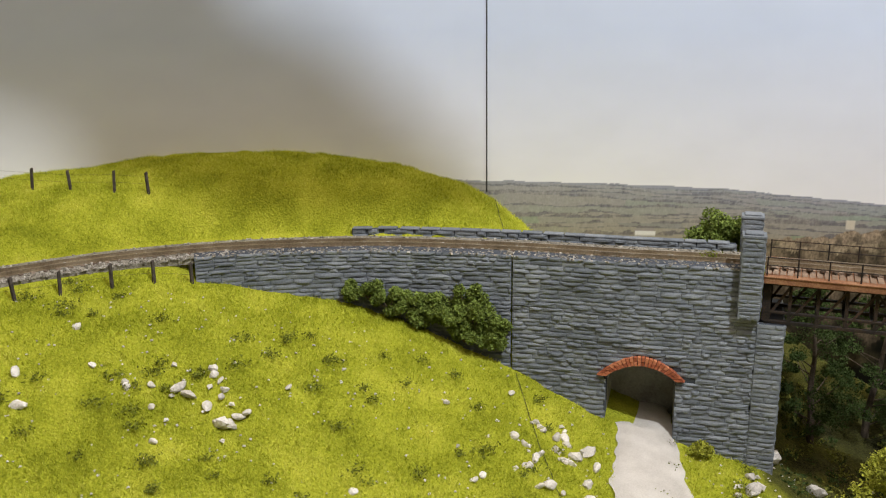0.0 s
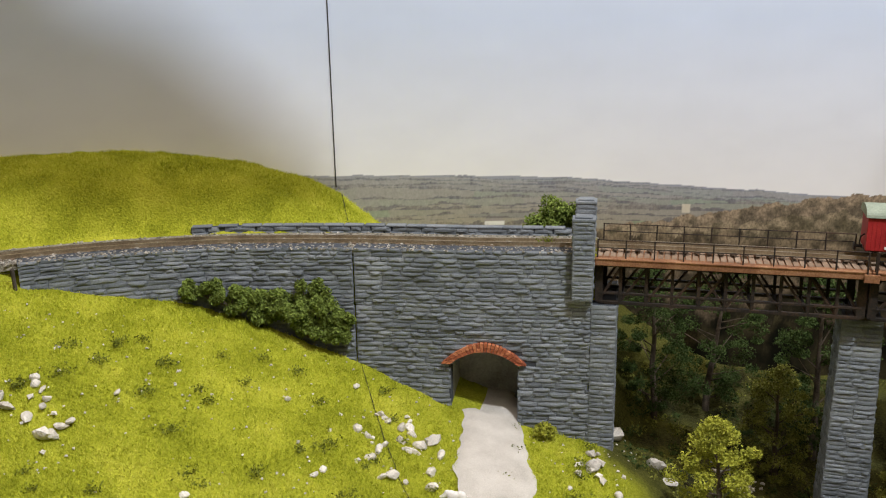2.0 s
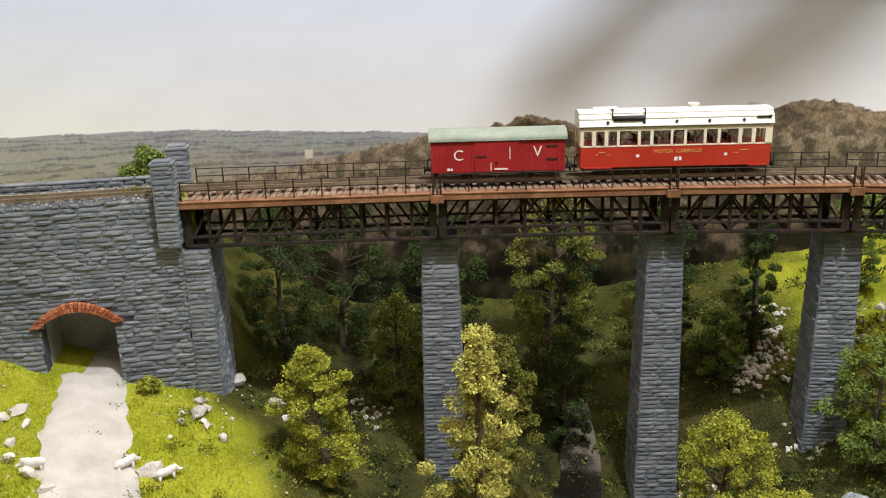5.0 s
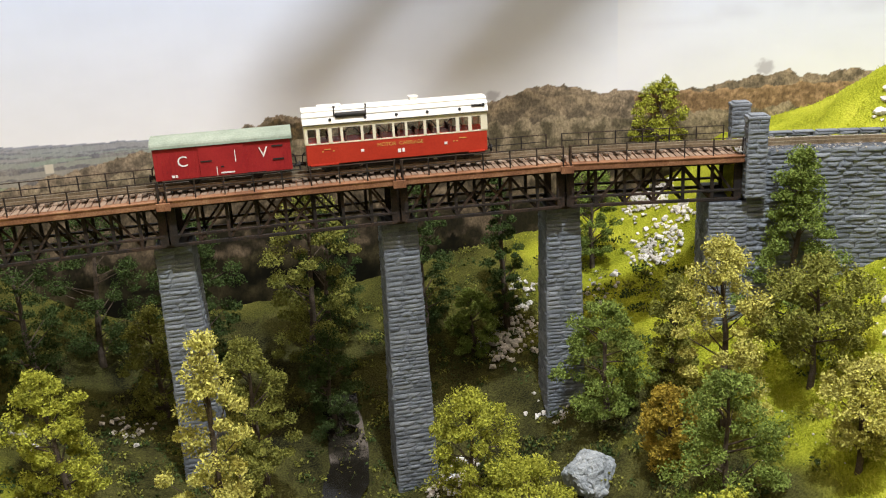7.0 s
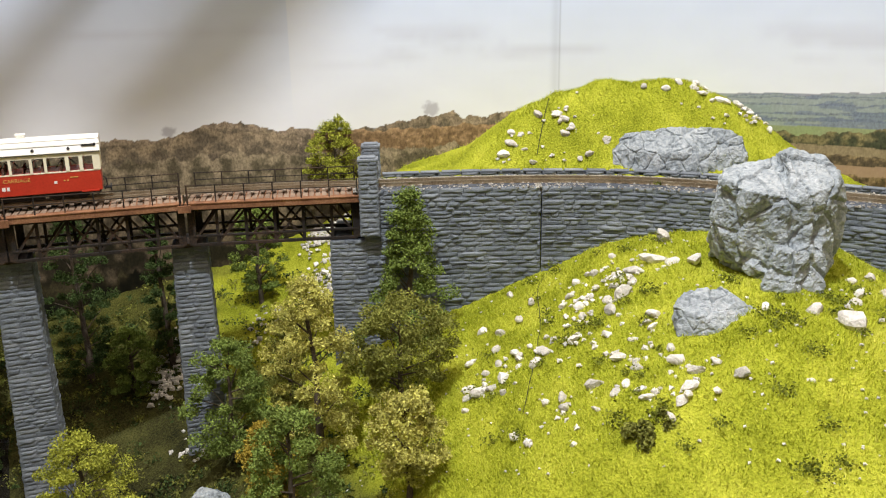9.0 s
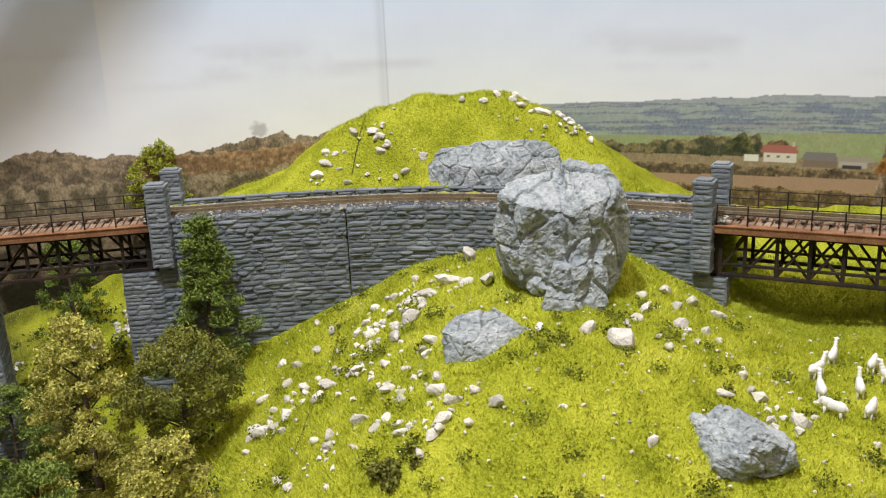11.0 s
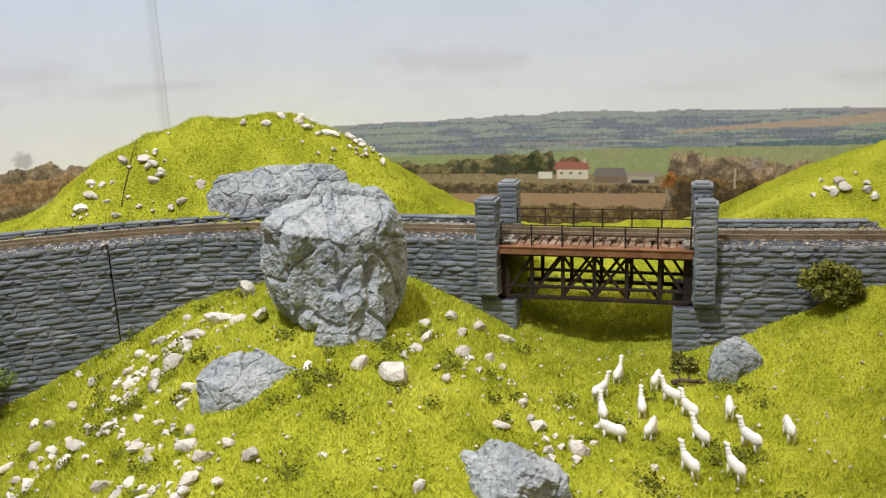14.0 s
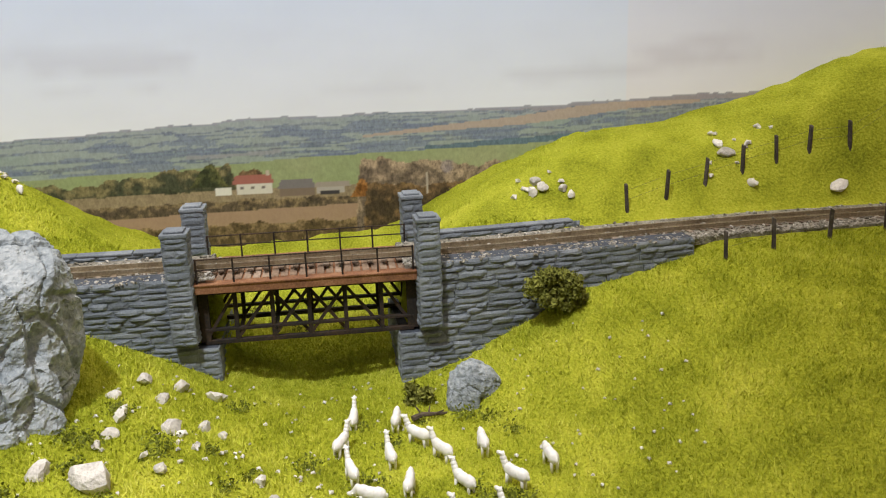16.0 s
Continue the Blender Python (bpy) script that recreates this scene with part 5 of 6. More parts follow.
def bush(name, blobs, mat, label, seed, per=900, leaf_size=0.12):
    """A shrub of leaf clumps: centre and three radii in plan centimetres."""
    r = random.Random(seed)
    x0, y0, z0 = blobs[0][0]
    ob = thing(name, (x0, y0, z0), label, "bush", "bushes")
    spots, bm = [], new_bm()
    for (x, y, z), (a, b, c) in blobs:
        o = Vector((x - x0, y - y0, z - z0))
        for _ in range(9):
            v = Vector((r.gauss(0, 1), r.gauss(0, 1), r.gauss(0, 1))).normalized()
            k = o + Vector((v.x * a, v.y * b, v.z * c)) * r.uniform(0.45, 0.95)
            rod(bm, o - Vector((0, 0, c)), k, 0.06, 5, 0.02)
            q = r.uniform(0.3, 0.5) * min(a, b, c) + 0.15
            for _ in range(per * 3 // 18):
                w = Vector((r.gauss(0, 1), r.gauss(0, 1), r.gauss(0, 1))).normalized() * q * (0.4 + 0.7 * r.random())
                spots.append(tuple(k + w))
    part("stem", bm, BARK, ob, "brown twiggy stem")
    crown = new("leaves", crown_mesh("leaves", spots, leaf_size, mat, seed))
    crown.parent = ob
    return ob


tree(25.3, 43.4, -9.0, 5.2, LEAF_LIME, "bushy lime green model tree on the valley side", "round", 1, 6500, 0.1)
tree(30.2, 33.0, -5.8, 6.0, LEAF_PALE, "pale yellow-green feathery model tree in the valley", "spire", 2, 7000, 0.12, 0.13)
tree(37.7, 42.0, -10.3, 4.6, LEAF_OLIVE, "olive green model tree with a bare lower trunk", "round", 3, 6000, 0.3)
tree(34.5, 39.5, -15.5, 4.0, LEAF_OLIVE, "low olive green shrubby tree on the valley floor", "round", 23, 4200, 0.1)
tree(47.3, 31.3, -13.8, 6.0, LEAF_LIME, "drooping lime green tree beside the viaduct pier", "round", 4, 6000, 0.25)
tree(47.0, 25.5, -16.5, 5.5, LEAF_LIME, "low lime green tree on the valley floor", "round", 5, 5200, 0.15)
tree(40.0, 27.0, -17.5, 5.0, LEAF_LIME, "low lime green tree near the stream", "round", 25, 4600, 0.1)
tree(56.6, 27.6, -9.8, 6.4, LEAF_MID, "grey-green spreading shrub tree on the slope", "round", 6, 6500, 0.08)
tree(59.3, 24.4, -7.4, 3.4, LEAF_OLIVE, "olive brown slender tree on the slope", "spire", 7, 4600, 0.15)
tree(57.2, 18.6, -3.4, 6.4, LEAF_PALE, "tall pale yellow-green birch-like model tree", "spire", 8, 7800, 0.12)
tree(67.0, 20.3, 0.0, 6.6, LEAF_MID, "tall dark green conifer against the stone wall", "cone", 9, 8200, 0.06)
tree(60.8, 15.4, -5.0, 6.8, LEAF_OLIVE, "broad olive green tree on the slope with a bare trunk", "round", 10, 7000, 0.35)
tree(55.6, 9.8, -7.6, 3.9, LEAF_PALE, "small pale green tree on the grass slope", "round", 11, 4800, 0.3)
tree(51.8, 15.0, -8.8, 5.8, LEAF_MID, "rounded mid green tree on the slope", "round", 12, 6000, 0.1)
tree(54.4, 20.6, -12.4, 3.4, LEAF_AUTUMN, "low ochre autumn shrub tree", "round", 13, 4200, 0.1)
tree(47.5, 12.0, -12.5, 4.6, LEAF_LIME, "low lime green tree at the slope foot", "round", 14, 4600, 0.1)
tree(47.5, 52.0, -3.6, 7.4, LEAF_OLIVE, "large olive green tree behind the viaduct", "round", 15, 7000, 0.15, 0.14)
tree(40.5, 57.0, -5.0, 7.5, LEAF_DARK_SHADED, "large dark green tree in shade behind the viaduct", "round", 16, 6500, 0.1, 0.14)
tree(56.0, 46.8, -4.0, 5.2, LEAF_DARK_SHADED, "dense dark green tree behind the viaduct", "round", 17, 6500, 0.1)
tree(60.8, 41.8, -3.2, 3.2, LEAF_DARK_SHADED, "narrow dark green tree behind the viaduct", "spire", 18, 5000, 0.1)
tree(67.8, 38.6, -3.6, 4.2, LEAF_MID, "mid green tree on the bank behind the viaduct", "round", 19, 4600, 0.15)
tree(77.0, 39.0, 2.0, 5.0, LEAF_LIME, "lime green tree rising behind the viaduct handrail", "round", 20, 5200, 0.3)
tree(28.5, 60.5, -4.2, 6.0, LEAF_DARK_SHADED, "dark shaded tree behind the stone abutment", "round", 21, 5600, 0.1)
tree(34.0, 62.5, -4.2, 6.5, LEAF_DARK_SHADED, "dark shaded tree behind the viaduct", "round", 22, 5600, 0.1)
tree(51.5, 55.0, -6.5, 6.0, LEAF_DARK_SHADED, "dark shaded tree on the valley side", "round", 26, 5000, 0.1)
tree(46.0, 46.5, -14.0, 4.5, LEAF_DARK_SHADED, "low dark shrub tree by the stream", "round", 27, 4200, 0.05)
tree(36.0, 55.0, -11.0, 5.0, LEAF_OLIVE, "low brownish shrub tree in the valley", "round", 28, 4200, 0.05)
tree(57.5, 42.5, -12.5, 4.0, LEAF_MID, "low green shrub tree on the rocky bank", "round", 29, 4200, 0.05)

sprawl = [(46.4, -2.9, 0.7), (47.6, -2.8, 0.8), (48.9, -3.3, 0.9), (49.6, -3.7, 0.9), (50.6, -3.7, 1.0), (51.6, -4.2, 1.0), (52.6, -3.9, 1.1), (53.4, -4.6, 1.0), (54.4, -3.4, 1.1), (54.8, -4.4, 1.1), (55.3, -5.4, 1.0), (56.0, -5.9, 0.8), (54.2, -5.4, 0.9), (56.4, -4.9, 0.7)]
bush("bush", [(tuple(WALLS.p3(s, -0.55, z)), (r * 1.15, r * 0.75, r * 0.95)) for s, z, r in sprawl], LEAF_MID, "sprawling green bush growing against the stone wall", 41, 2300, 0.10)
bush("bush", [((19.6, 58.9, 0.5), (1.7, 1.5, 1.3)), ((20.6, 59.2, 0.1), (1.5, 1.4, 1.1)), ((18.8, 59.0, 0.0), (1.4, 1.3, 1.1))], LEAF_MID, "round green bush behind the track beside the pillar", 42, 1900)
bush("bush", [((84.6, -24.2, -1.6), (0.9, 1.3, 1.0)), ((84.6, -25.0, -1.8), (0.8, 1.0, 0.8))], LEAF_OLIVE, "small green bush against the wall top", 43, 1500)
bush("bush", [((-26.5, 46.0, -4.2), (1.8, 1.4, 1.4))], LEAF_OLIVE, "olive green bush on the meadow", 44, 1800)
bush("bush", [((58.3, -2.6, -6.8), (0.8, 1.3, 0.6)), ((59.5, -3.4, -6.4), (0.7, 0.9, 0.5))], LEAF_OLIVE, "low olive heather clump in the grass", 45, 1000)
bush("bush", [((16.3, 50.9, -12.0), (0.7, 0.5, 0.5))], LEAF_LIME, "tiny green bush beside the path", 46, 700)
bush("bush", [((82.0, -17.9, -6.0), (0.5, 0.9, 0.6))], LEAF_OLIVE, "scrubby weeds at the wall foot", 47, 700)


def tufts():
    """Darker heather tufts in the turf."""
    r = random.Random(9)
    spots = []
    centres = [(-2.7, 51.0), (-6.5, 46.2), (-12.8, 42.1), (-8.6, 53.2), (-12.6, 51.9), (-15.7, 41.1), (67.4, -5.7), (63.0, 2.6), (71.0, -0.8), (74.9, -6.7), (72, -6.5), (70, -7), (66.6, -5.3), (68, -10.5), (71, -12), (79, -2), (75, 8), (77, 11), (69, 2.8), (-17, 49), (-14.5, 48.6), (-20, 46), (89, -10.5), (91, -12), (90, -8)]
    for _ in range(190):
        centres.append((r.uniform(-26, 20), r.uniform(38, 55)) if r.random() < 0.5 else (r.uniform(58, 80), r.uniform(-25, 15)))
    z = height(centres)[0]
    for (x, y), zz in zip(centres, z):
        w = r.uniform(0.2, 0.6)
        for _ in range(int(190 * w)):
            spots.append((x + r.gauss(0, w * 0.7), y + r.gauss(0, w * 0.7), DECK / CM + zz + abs(r.gauss(0.12, 0.14)) + 0.05))
    ob = new("heather_tufts", crown_mesh("heather_tufts", spots, 0.085, LEAF_TUFT, 3))
    tagged(ob, "dark olive heather tufts scattered in the turf", "plants", kind="stuff")


tufts()


def undergrowth():
    """Low brambles and ferns over the woodland floor."""
    r = np.random.RandomState(31)
    n = 2600
    x, y = r.uniform(22, 72, n), r.uniform(10, 66, n)
    p = np.stack([x, y], 1)
    z, s, d = height(p)
    _, df = FRONT.measure_from(p)
    _, db = BACK.measure_from(p)
    ok = (df > 2) & (db < -0.5) & (z < -9.0) & ((s > 75) & (s < 131)) & (fbm(x * 0.25, y * 0.25, 88) > 0.42)
    for mat, k, label in ((LEAF_DARK_SHADED, 0, "dark ivy and brambles covering the valley floor"), (LEAF_OLIVE, 1, "olive ferns and scrub covering the valley sides")):
        spots = []
        for (a, b), c in zip(p[ok][k::2], z[ok][k::2]):
            w = r.uniform(0.3, 0.8)
            m = int(26 * w / 0.5)
            q = r.normal(0, 1, (m, 3)) * (w * 0.6, w * 0.6, w * 0.28)
            q[:, 2] = np.abs(q[:, 2]) + 0.05
            spots += (q + (a, b, c + DECK / CM)).tolist()
        ob = new("undergrowth", crown_mesh("undergrowth", spots, 0.13, mat, 5 + k))
        tagged(ob, label, "plants", kind="stuff")


undergrowth()


def turf():
    """Upright grass fibres over the meadows."""
    r = np.random.RandomState(2)
    n = 720000
    pick = r.rand(n)
    x = np.where(pick < 0.40, r.uniform(-40, 26, n), np.where(pick < 0.78, r.uniform(54, 92, n), r.uniform(-40, 102, n)))
    y = np.where(pick < 0.40, 38 + 36 * r.rand(n) ** 1.35, np.where(pick < 0.78, r.uniform(-45, 22, n), r.uniform(-50, 76, n)))
    p = np.stack([x, y], 1)
    z, s, d, df, db = sample(p, "z", "s", "d", "df", "db")
    bed = (d > -0.05) & (d < 5.0) & (bank(s, d) > 0.2)
    wood = ((z < -14.5) & (x > 20)) | ((s > 73.6) & (s < 114) & (d > -3)) | ((s > 71.2) & (s < 80) & (d > 6))
    way = (np.abs(x - np.interp(y, [27, 40, 48, 54], [8.5, 11.3, 12.2, 13.6])) < 2.3) & (y > 26) & (y < 56)
    rough = (fbm(x * 0.35, y * 0.35, 5) - 0.5) * 0.6 + (fbm(x * 1.3, y * 1.3, 9) - 0.5) * 0.35
    ok = (df > 0) & (db < -0.2) & ~bed & ~wood & ~way
    p, z = p[ok], (z + rough)[ok]
    n = len(p)
    long = r.uniform(0.10, 0.25, n) * (0.7 + 0.7 * fbm(p[:, 0] * 0.5, p[:, 1] * 0.5, 61))
    lean = r.normal(0, 0.65, (n, 2)) * long[:, None]
    a = r.uniform(0, 6.28, n)
    side = np.stack([np.cos(a), np.sin(a)], 1) * 0.028
    v = np.empty((n, 3, 3))
    v[:, 0, :2], v[:, 1, :2], v[:, 2, :2] = p - side, p + side, p + lean
    v[:, 0, 2] = v[:, 1, 2] = z - 0.05
    v[:, 2, 2] = z + long
    v = v * CM + np.array([0, 0, DECK])
    data = bpy.data.meshes.new("turf")
    data.vertices.add(n * 3)
    data.vertices.foreach_set("co", v.ravel())
    data.loops.add(n * 3)
    data.loops.foreach_set("vertex_index", np.arange(n * 3))
    data.polygons.add(n)
    data.polygons.foreach_set("loop_start", np.arange(n) * 3)
    data.update()
    data.materials.append(BLADE)
    tagged(new("turf", data), "bright yellow-green static grass fibres on the slopes", "grass", kind="stuff")


turf()


def fallen_branch():
    """A grey dead branch lying by the dark boulder."""
    ob = thing("dead_branch", (80.0, -18.6, ground_z(80.0, -18.6) + 0.15), "grey-brown dead branch lying in the grass", "branch", rz=-62)
    bm = new_bm()
    joints = [(-0.9, 0, 0.1), (-0.4, 0.08, 0.16), (0.2, -0.03, 0.1), (0.9, 0.06, -0.05)]
    for k, (a, b) in enumerate(zip(joints, joints[1:])):
        rod(bm, a, b, 0.15 - 0.03 * k, 7, 0.12 - 0.03 * k)
    part("trunk", bm, BARK, ob)
    for a, b in (((-0.4, 0.08, 0.16), (-0.6, 0.4, 0.5)), ((0.2, -0.03, 0.1), (0.5, -0.35, 0.35)), ((-0.1, 0, 0.12), (0.1, 0.3, 0.4))):
        bm = new_bm()
        rod(bm, a, b, 0.06, 6, 0.025)
        part("twig", bm, BARK, ob)


fallen_branch()


def stream():
    """Dark still water on the valley floor between the piers."""
    way = Line([(33, 33), (37, 37), (41, 39.5), (45, 43), (48, 49)])
    rows, verts = np.arange(0.5, way.u[-1], 0.6), []
    for k in rows:
        for a in (-1, -0.5, 0, 0.5, 1):
            q = way.at(k, a * (1.5 + 0.5 * noise.noise((k * 0.4, 0, 3))))
            verts.append((q.x, q.y))
    z = height(verts)[0].reshape(-1, 5)
    level = np.repeat(z.max(axis=1), 5) + 0.25
    level = np.minimum(level, z.reshape(-1) + 0.9)
    data = bpy.data.meshes.new("stream")
    n = len(rows)
    data.from_pydata([(x * CM, y * CM, DECK + v * CM) for (x, y), v in zip(verts, level)], [], [(i * 5 + j, i * 5 + j + 1, i * 5 + j + 6, i * 5 + j + 5) for i in range(n - 1) for j in range(4)])
    data.polygons.foreach_set("use_smooth", [True] * len(data.polygons))
    data.materials.append(material("dark_water", (0.012, 0.011, 0.008), 0.12, dark=(0.008, 0.007, 0.005), light=(0.025, 0.022, 0.014), scale=30, fine=200, bump=0.15, bump_size=0.0006, spec=0.5))
    tagged(new("stream", data), "dark still stream on the shaded valley floor", "water", kind="structure")


stream()


# ---- fences ----
def fence(name, posts, high, label, rails=False):
    z = height([(x, y) for x, y in posts])[0]
    x0, y0, z0 = posts[0][0], posts[0][1], float(z[0])
    ob = thing(name, (x0, y0, z0), label, "fence", "fences")
    bm = new_bm()
    box(bm, -0.1, 0.1, -0.09, 0.09, -0.5, high, 0.03)
    for v in bm.verts:
        if v.co.z > high - 0.1:
            v.co.z += v.co.x * 0.5
    data = mesh_of("post", bm, POST)
    r = random.Random(len(posts))
    for (x, y), zz in zip(posts, z):
        put("post", data, ob, pose((x - x0) * CM, (y - y0) * CM, (float(zz) - z0) * CM, r.uniform(-4, 4), r.uniform(-4, 4), r.uniform(0, 90)))
    for k in (0.45, 0.8):
        for i in range(len(posts) - 1):
            a = Vector((posts[i][0] - x0, posts[i][1] - y0, float(z[i]) - z0 + high * k))
            b = Vector((posts[i + 1][0] - x0, posts[i + 1][1] - y0, float(z[i + 1]) - z0 + high * k))
            bm = new_bm()
            rod(bm, a, b, 0.008, 4)
            part("wire", bm, POST, ob)


fence("fence", [(-28.6, 51.2), (-26.3, 52.5), (-24.0, 53.7), (-21.3, 55.2), (-18.9, 56.2), (-16.7, 57.2)], 1.5, "row of dark wooden fence posts along the track")
fence("fence", [(-34.5, 70.5), (-30.8, 68.2), (-27.4, 66.8), (-24.0, 66.2), (-21.4, 65.8)], 1.6, "row of dark wooden fence posts on the hill")
fence("fence", [(86.8, -33.2), (88.3, -36.0), (89.4, -39.2), (90.2, -42.4), (90.6, -46)], 1.5, "row of dark wooden fence posts below the track")
fence("fence", [(93.2, -29.2), (94.3, -31.6), (95.2, -34.0), (95.9, -36.3), (96.4, -38.4), (96.8, -40.4), (97.2, -42.9), (97.6, -45.5)], 1.6, "row of dark wooden fence posts climbing the hill")


# ---- figurines ----
def figurine_mesh(k):
    """A plain woolly animal figurine as one mesh: body, neck, head, four stub legs."""
    r = random.Random(k)
    bm = new_bm()

    def blob(c, s):
        m = Matrix.Translation(c) @ Matrix.Diagonal((*s, 1))
        bmesh.ops.create_icosphere(bm, subdivisions=2, radius=1.0, matrix=m)

    blob((0, 0, 0.60), (0.66, 0.25, 0.29))
    blob((-0.34, 0, 0.60), (0.36, 0.28, 0.31))
    blob((0.30, 0, 0.66), (0.34, 0.23, 0.28))
    raised = k % 2 == 0
    for i in range(4):
        f = i / 3
        blob((0.52 + 0.22 * f, 0, 0.74 + (0.46 if raised else -0.22) * f), (0.20 - 0.05 * f, 0.16 - 0.04 * f, 0.20 - 0.06 * f))
    blob((0.86, 0, 1.22 if raised else 0.46), (0.19, 0.10, 0.10))
    for y in (-0.11, 0.11):
        blob((0.74, y, 1.28 if raised else 0.54), (0.05, 0.07, 0.035))
    blob((-0.68, 0, 0.58), (0.07, 0.05, 0.13))
    for x in (-0.46, 0.40):
        for y in (-0.14, 0.14):
            rod(bm, (x, y, -0.06), (x + r.uniform(-0.05, 0.05), y, 0.5), 0.06, 6, 0.09)
    for v in bm.verts:
        if v.co.z > 0.45:
            v.co += Vector((1, 1, 1)) * 0.02 * noise.noise(v.co * 6 + Vector((k, 0, 0)))
    return mesh_of("sheep_figurine", bm, WHITE, True)


FLOCK = [(79.2, -15.2, 4), (79.3, -17.1, 0), (76.5, -15.1, -16), (76.9, -21.0, 12), (74.2, -15.9, 24), (75.4, -23.7, 20), (76.1, -17.2, 18), (73.8, -18.2, -2), (77.8, -18.2, 57), (72.4, -16.9, 77), (76.5, -19.3, 44), (9.0, 44.2, 160), (74.0, -20.3, 42), (13.6, 43.6, 20), (74.3, -22.3, 50), (15.6, 42.6, 10), (71.3, -20.4, 42), (71.8, -22.1, 40)]
SHAPES = [figurine_mesh(k) for k in range(4)]
for i, (x, y, turn) in enumerate(FLOCK):
    grazing = i % 2 == 1 and i < 16
    ob = new("sheep_figurine", SHAPES[i % 4 if i < 16 else 2])
    ob.matrix_world = place(x, y, ground_z(x, y) + 0.02, turn) @ Matrix.Diagonal((0.92, 0.8, 0.95, 1))
    tagged(ob, "small white sheep figurine grazing on the grass" if grazing else "small white sheep figurine with its head raised", "figurine", "flock of figurines")


# ---- the train ----
RED = material("red_paint", (0.46, 0.036, 0.016), 0.42, dark=(0.37, 0.026, 0.012), light=(0.54, 0.05, 0.024), scale=60, fine=900, bump=0.08, bump_size=0.0002, spec=0.5)
VAN_RED = material("dull_red_paint", (0.33, 0.018, 0.020), 0.5, dark=(0.24, 0.012, 0.014), light=(0.40, 0.028, 0.028), scale=60, fine=900, bump=0.1, bump_size=0.0002, spec=0.4)
CREAM = material("cream_paint", (0.84, 0.79, 0.60), 0.45, dark=(0.76, 0.70, 0.50), light=(0.88, 0.84, 0.68), scale=60, fine=900, bump=0.08, bump_size=0.0002, spec=0.5)
ROOFW = material("off_white_roof", (0.84, 0.82, 0.74), 0.55, dark=(0.76, 0.74, 0.64), light=(0.90, 0.88, 0.82), scale=60, fine=900, bump=0.1, bump_size=0.0002)
ROOFG = material("grey_green_roof", (0.27, 0.32, 0.25), 0.75, dark=(0.20, 0.24, 0.19), light=(0.36, 0.40, 0.33), scale=80, fine=900)
BLACK = material("black_underframe", (0.02, 0.019, 0.018), 0.6, dark=(0.01, 0.01, 0.01), light=(0.05, 0.045, 0.04), scale=100, fine=900)
GOLD = material("gold_lettering", (0.60, 0.38, 0.10), 0.5, scale=200, fine=1200, bump=0)
LETTER = material("white_lettering", (0.82, 0.80, 0.76), 0.6, scale=200, fine=1200, bump=0)
SEAT = material("brown_seat", (0.10, 0.045, 0.03), 0.8, scale=150, fine=900)
GLASS = bpy.data.materials.new("thin_window_glass")
GLASS.use_nodes = True
g = GLASS.node_tree.nodes["Principled BSDF"]
g.inputs["Base Color"].default_value = (0.9, 0.93, 0.92, 1)
g.inputs["Transmission Weight"].default_value = 1.0
g.inputs["Roughness"].default_value = 0.03
g.inputs["IOR"].default_value = 1.1


def lettering(text, size, mat, parent, at, name="lettering"):
    """Letters on the near side of a vehicle."""
    cu = bpy.data.curves.new("text", "FONT")
    cu.body, cu.size, cu.extrude = text, size * CM, 0.008 * CM
    cu.align_x, cu.align_y = "CENTER", "CENTER"
    tmp = new("text", cu)
    data = bpy.data.meshes.new_from_object(tmp.evaluated_get(bpy.context.evaluated_depsgraph_get()))
    bpy.data.objects.remove(tmp)
    bpy.data.curves.remove(cu)
    data.materials.clear()
    data.materials.append(mat)
    ob = new(name, data)
    ob.parent = parent
    ob.matrix_basis = pose(at[0] * CM, at[1] * CM, at[2] * CM, 90, 0, 0)
    return ob


def bars(parent, spots, mat, y):
    for x, z, w, h in spots:
        bm = new_bm()
        box(bm, x - w / 2, x + w / 2, y - 0.02, y + 0.01, z - h / 2, z + h / 2)
        part("painted_mark", bm, mat, parent)


def wheel(parent, x, y, r):
    bm = new_bm()
    rod(bm, (x, y - 0.08, r + 0.1), (x, y + 0.08, r + 0.1), r, 20)
    rod(bm, (x, y + (0.08 if y < 0 else -0.16), r + 0.1), (x, y + (0.16 if y < 0 else -0.08), r + 0.1), r * 1.16, 20)
    w = part("wheel", bm, BLACK, parent)
    bm = new_bm()
    rod(bm, (x, y - 0.1, r + 0.1), (x, y + 0.1, r + 0.1), r * 0.3, 10)
    part("hub", bm, RAIL, w)


def coupling(parent, x, way):
    bm = new_bm()
    rod(bm, (x, 0, 0.62), (x + way * 0.42, 0, 0.62), 0.09, 8)
    rod(bm, (x + way * 0.42, 0, 0.62), (x + way * 0.5, 0, 0.62), 0.26, 12)
    part("buffer", bm, BLACK, parent, "black central buffer")
    bm = new_bm()
    pts = [Vector((x, -0.5, 1.5)), Vector((x + way * 0.2, -0.5, 1.35)), Vector((x + way * 0.25, -0.5, 0.9)), Vector((x + way * 0.08, -0.5, 0.6))]
    for a, b in zip(pts, pts[1:]):
        rod(bm, a, b, 0.045, 6)
    part("brake_hose", bm, BLACK, parent, "black curved brake hose")


COACH_WINDOWS = [(0.015, 0.06), (0.08, 0.125), (0.145, 0.19), (0.205, 0.3), (0.315, 0.365), (0.382, 0.472), (0.485, 0.542), (0.556, 0.645), (0.66, 0.717), (0.732, 0.825), (0.845, 0.895), (0.915, 0.965)]


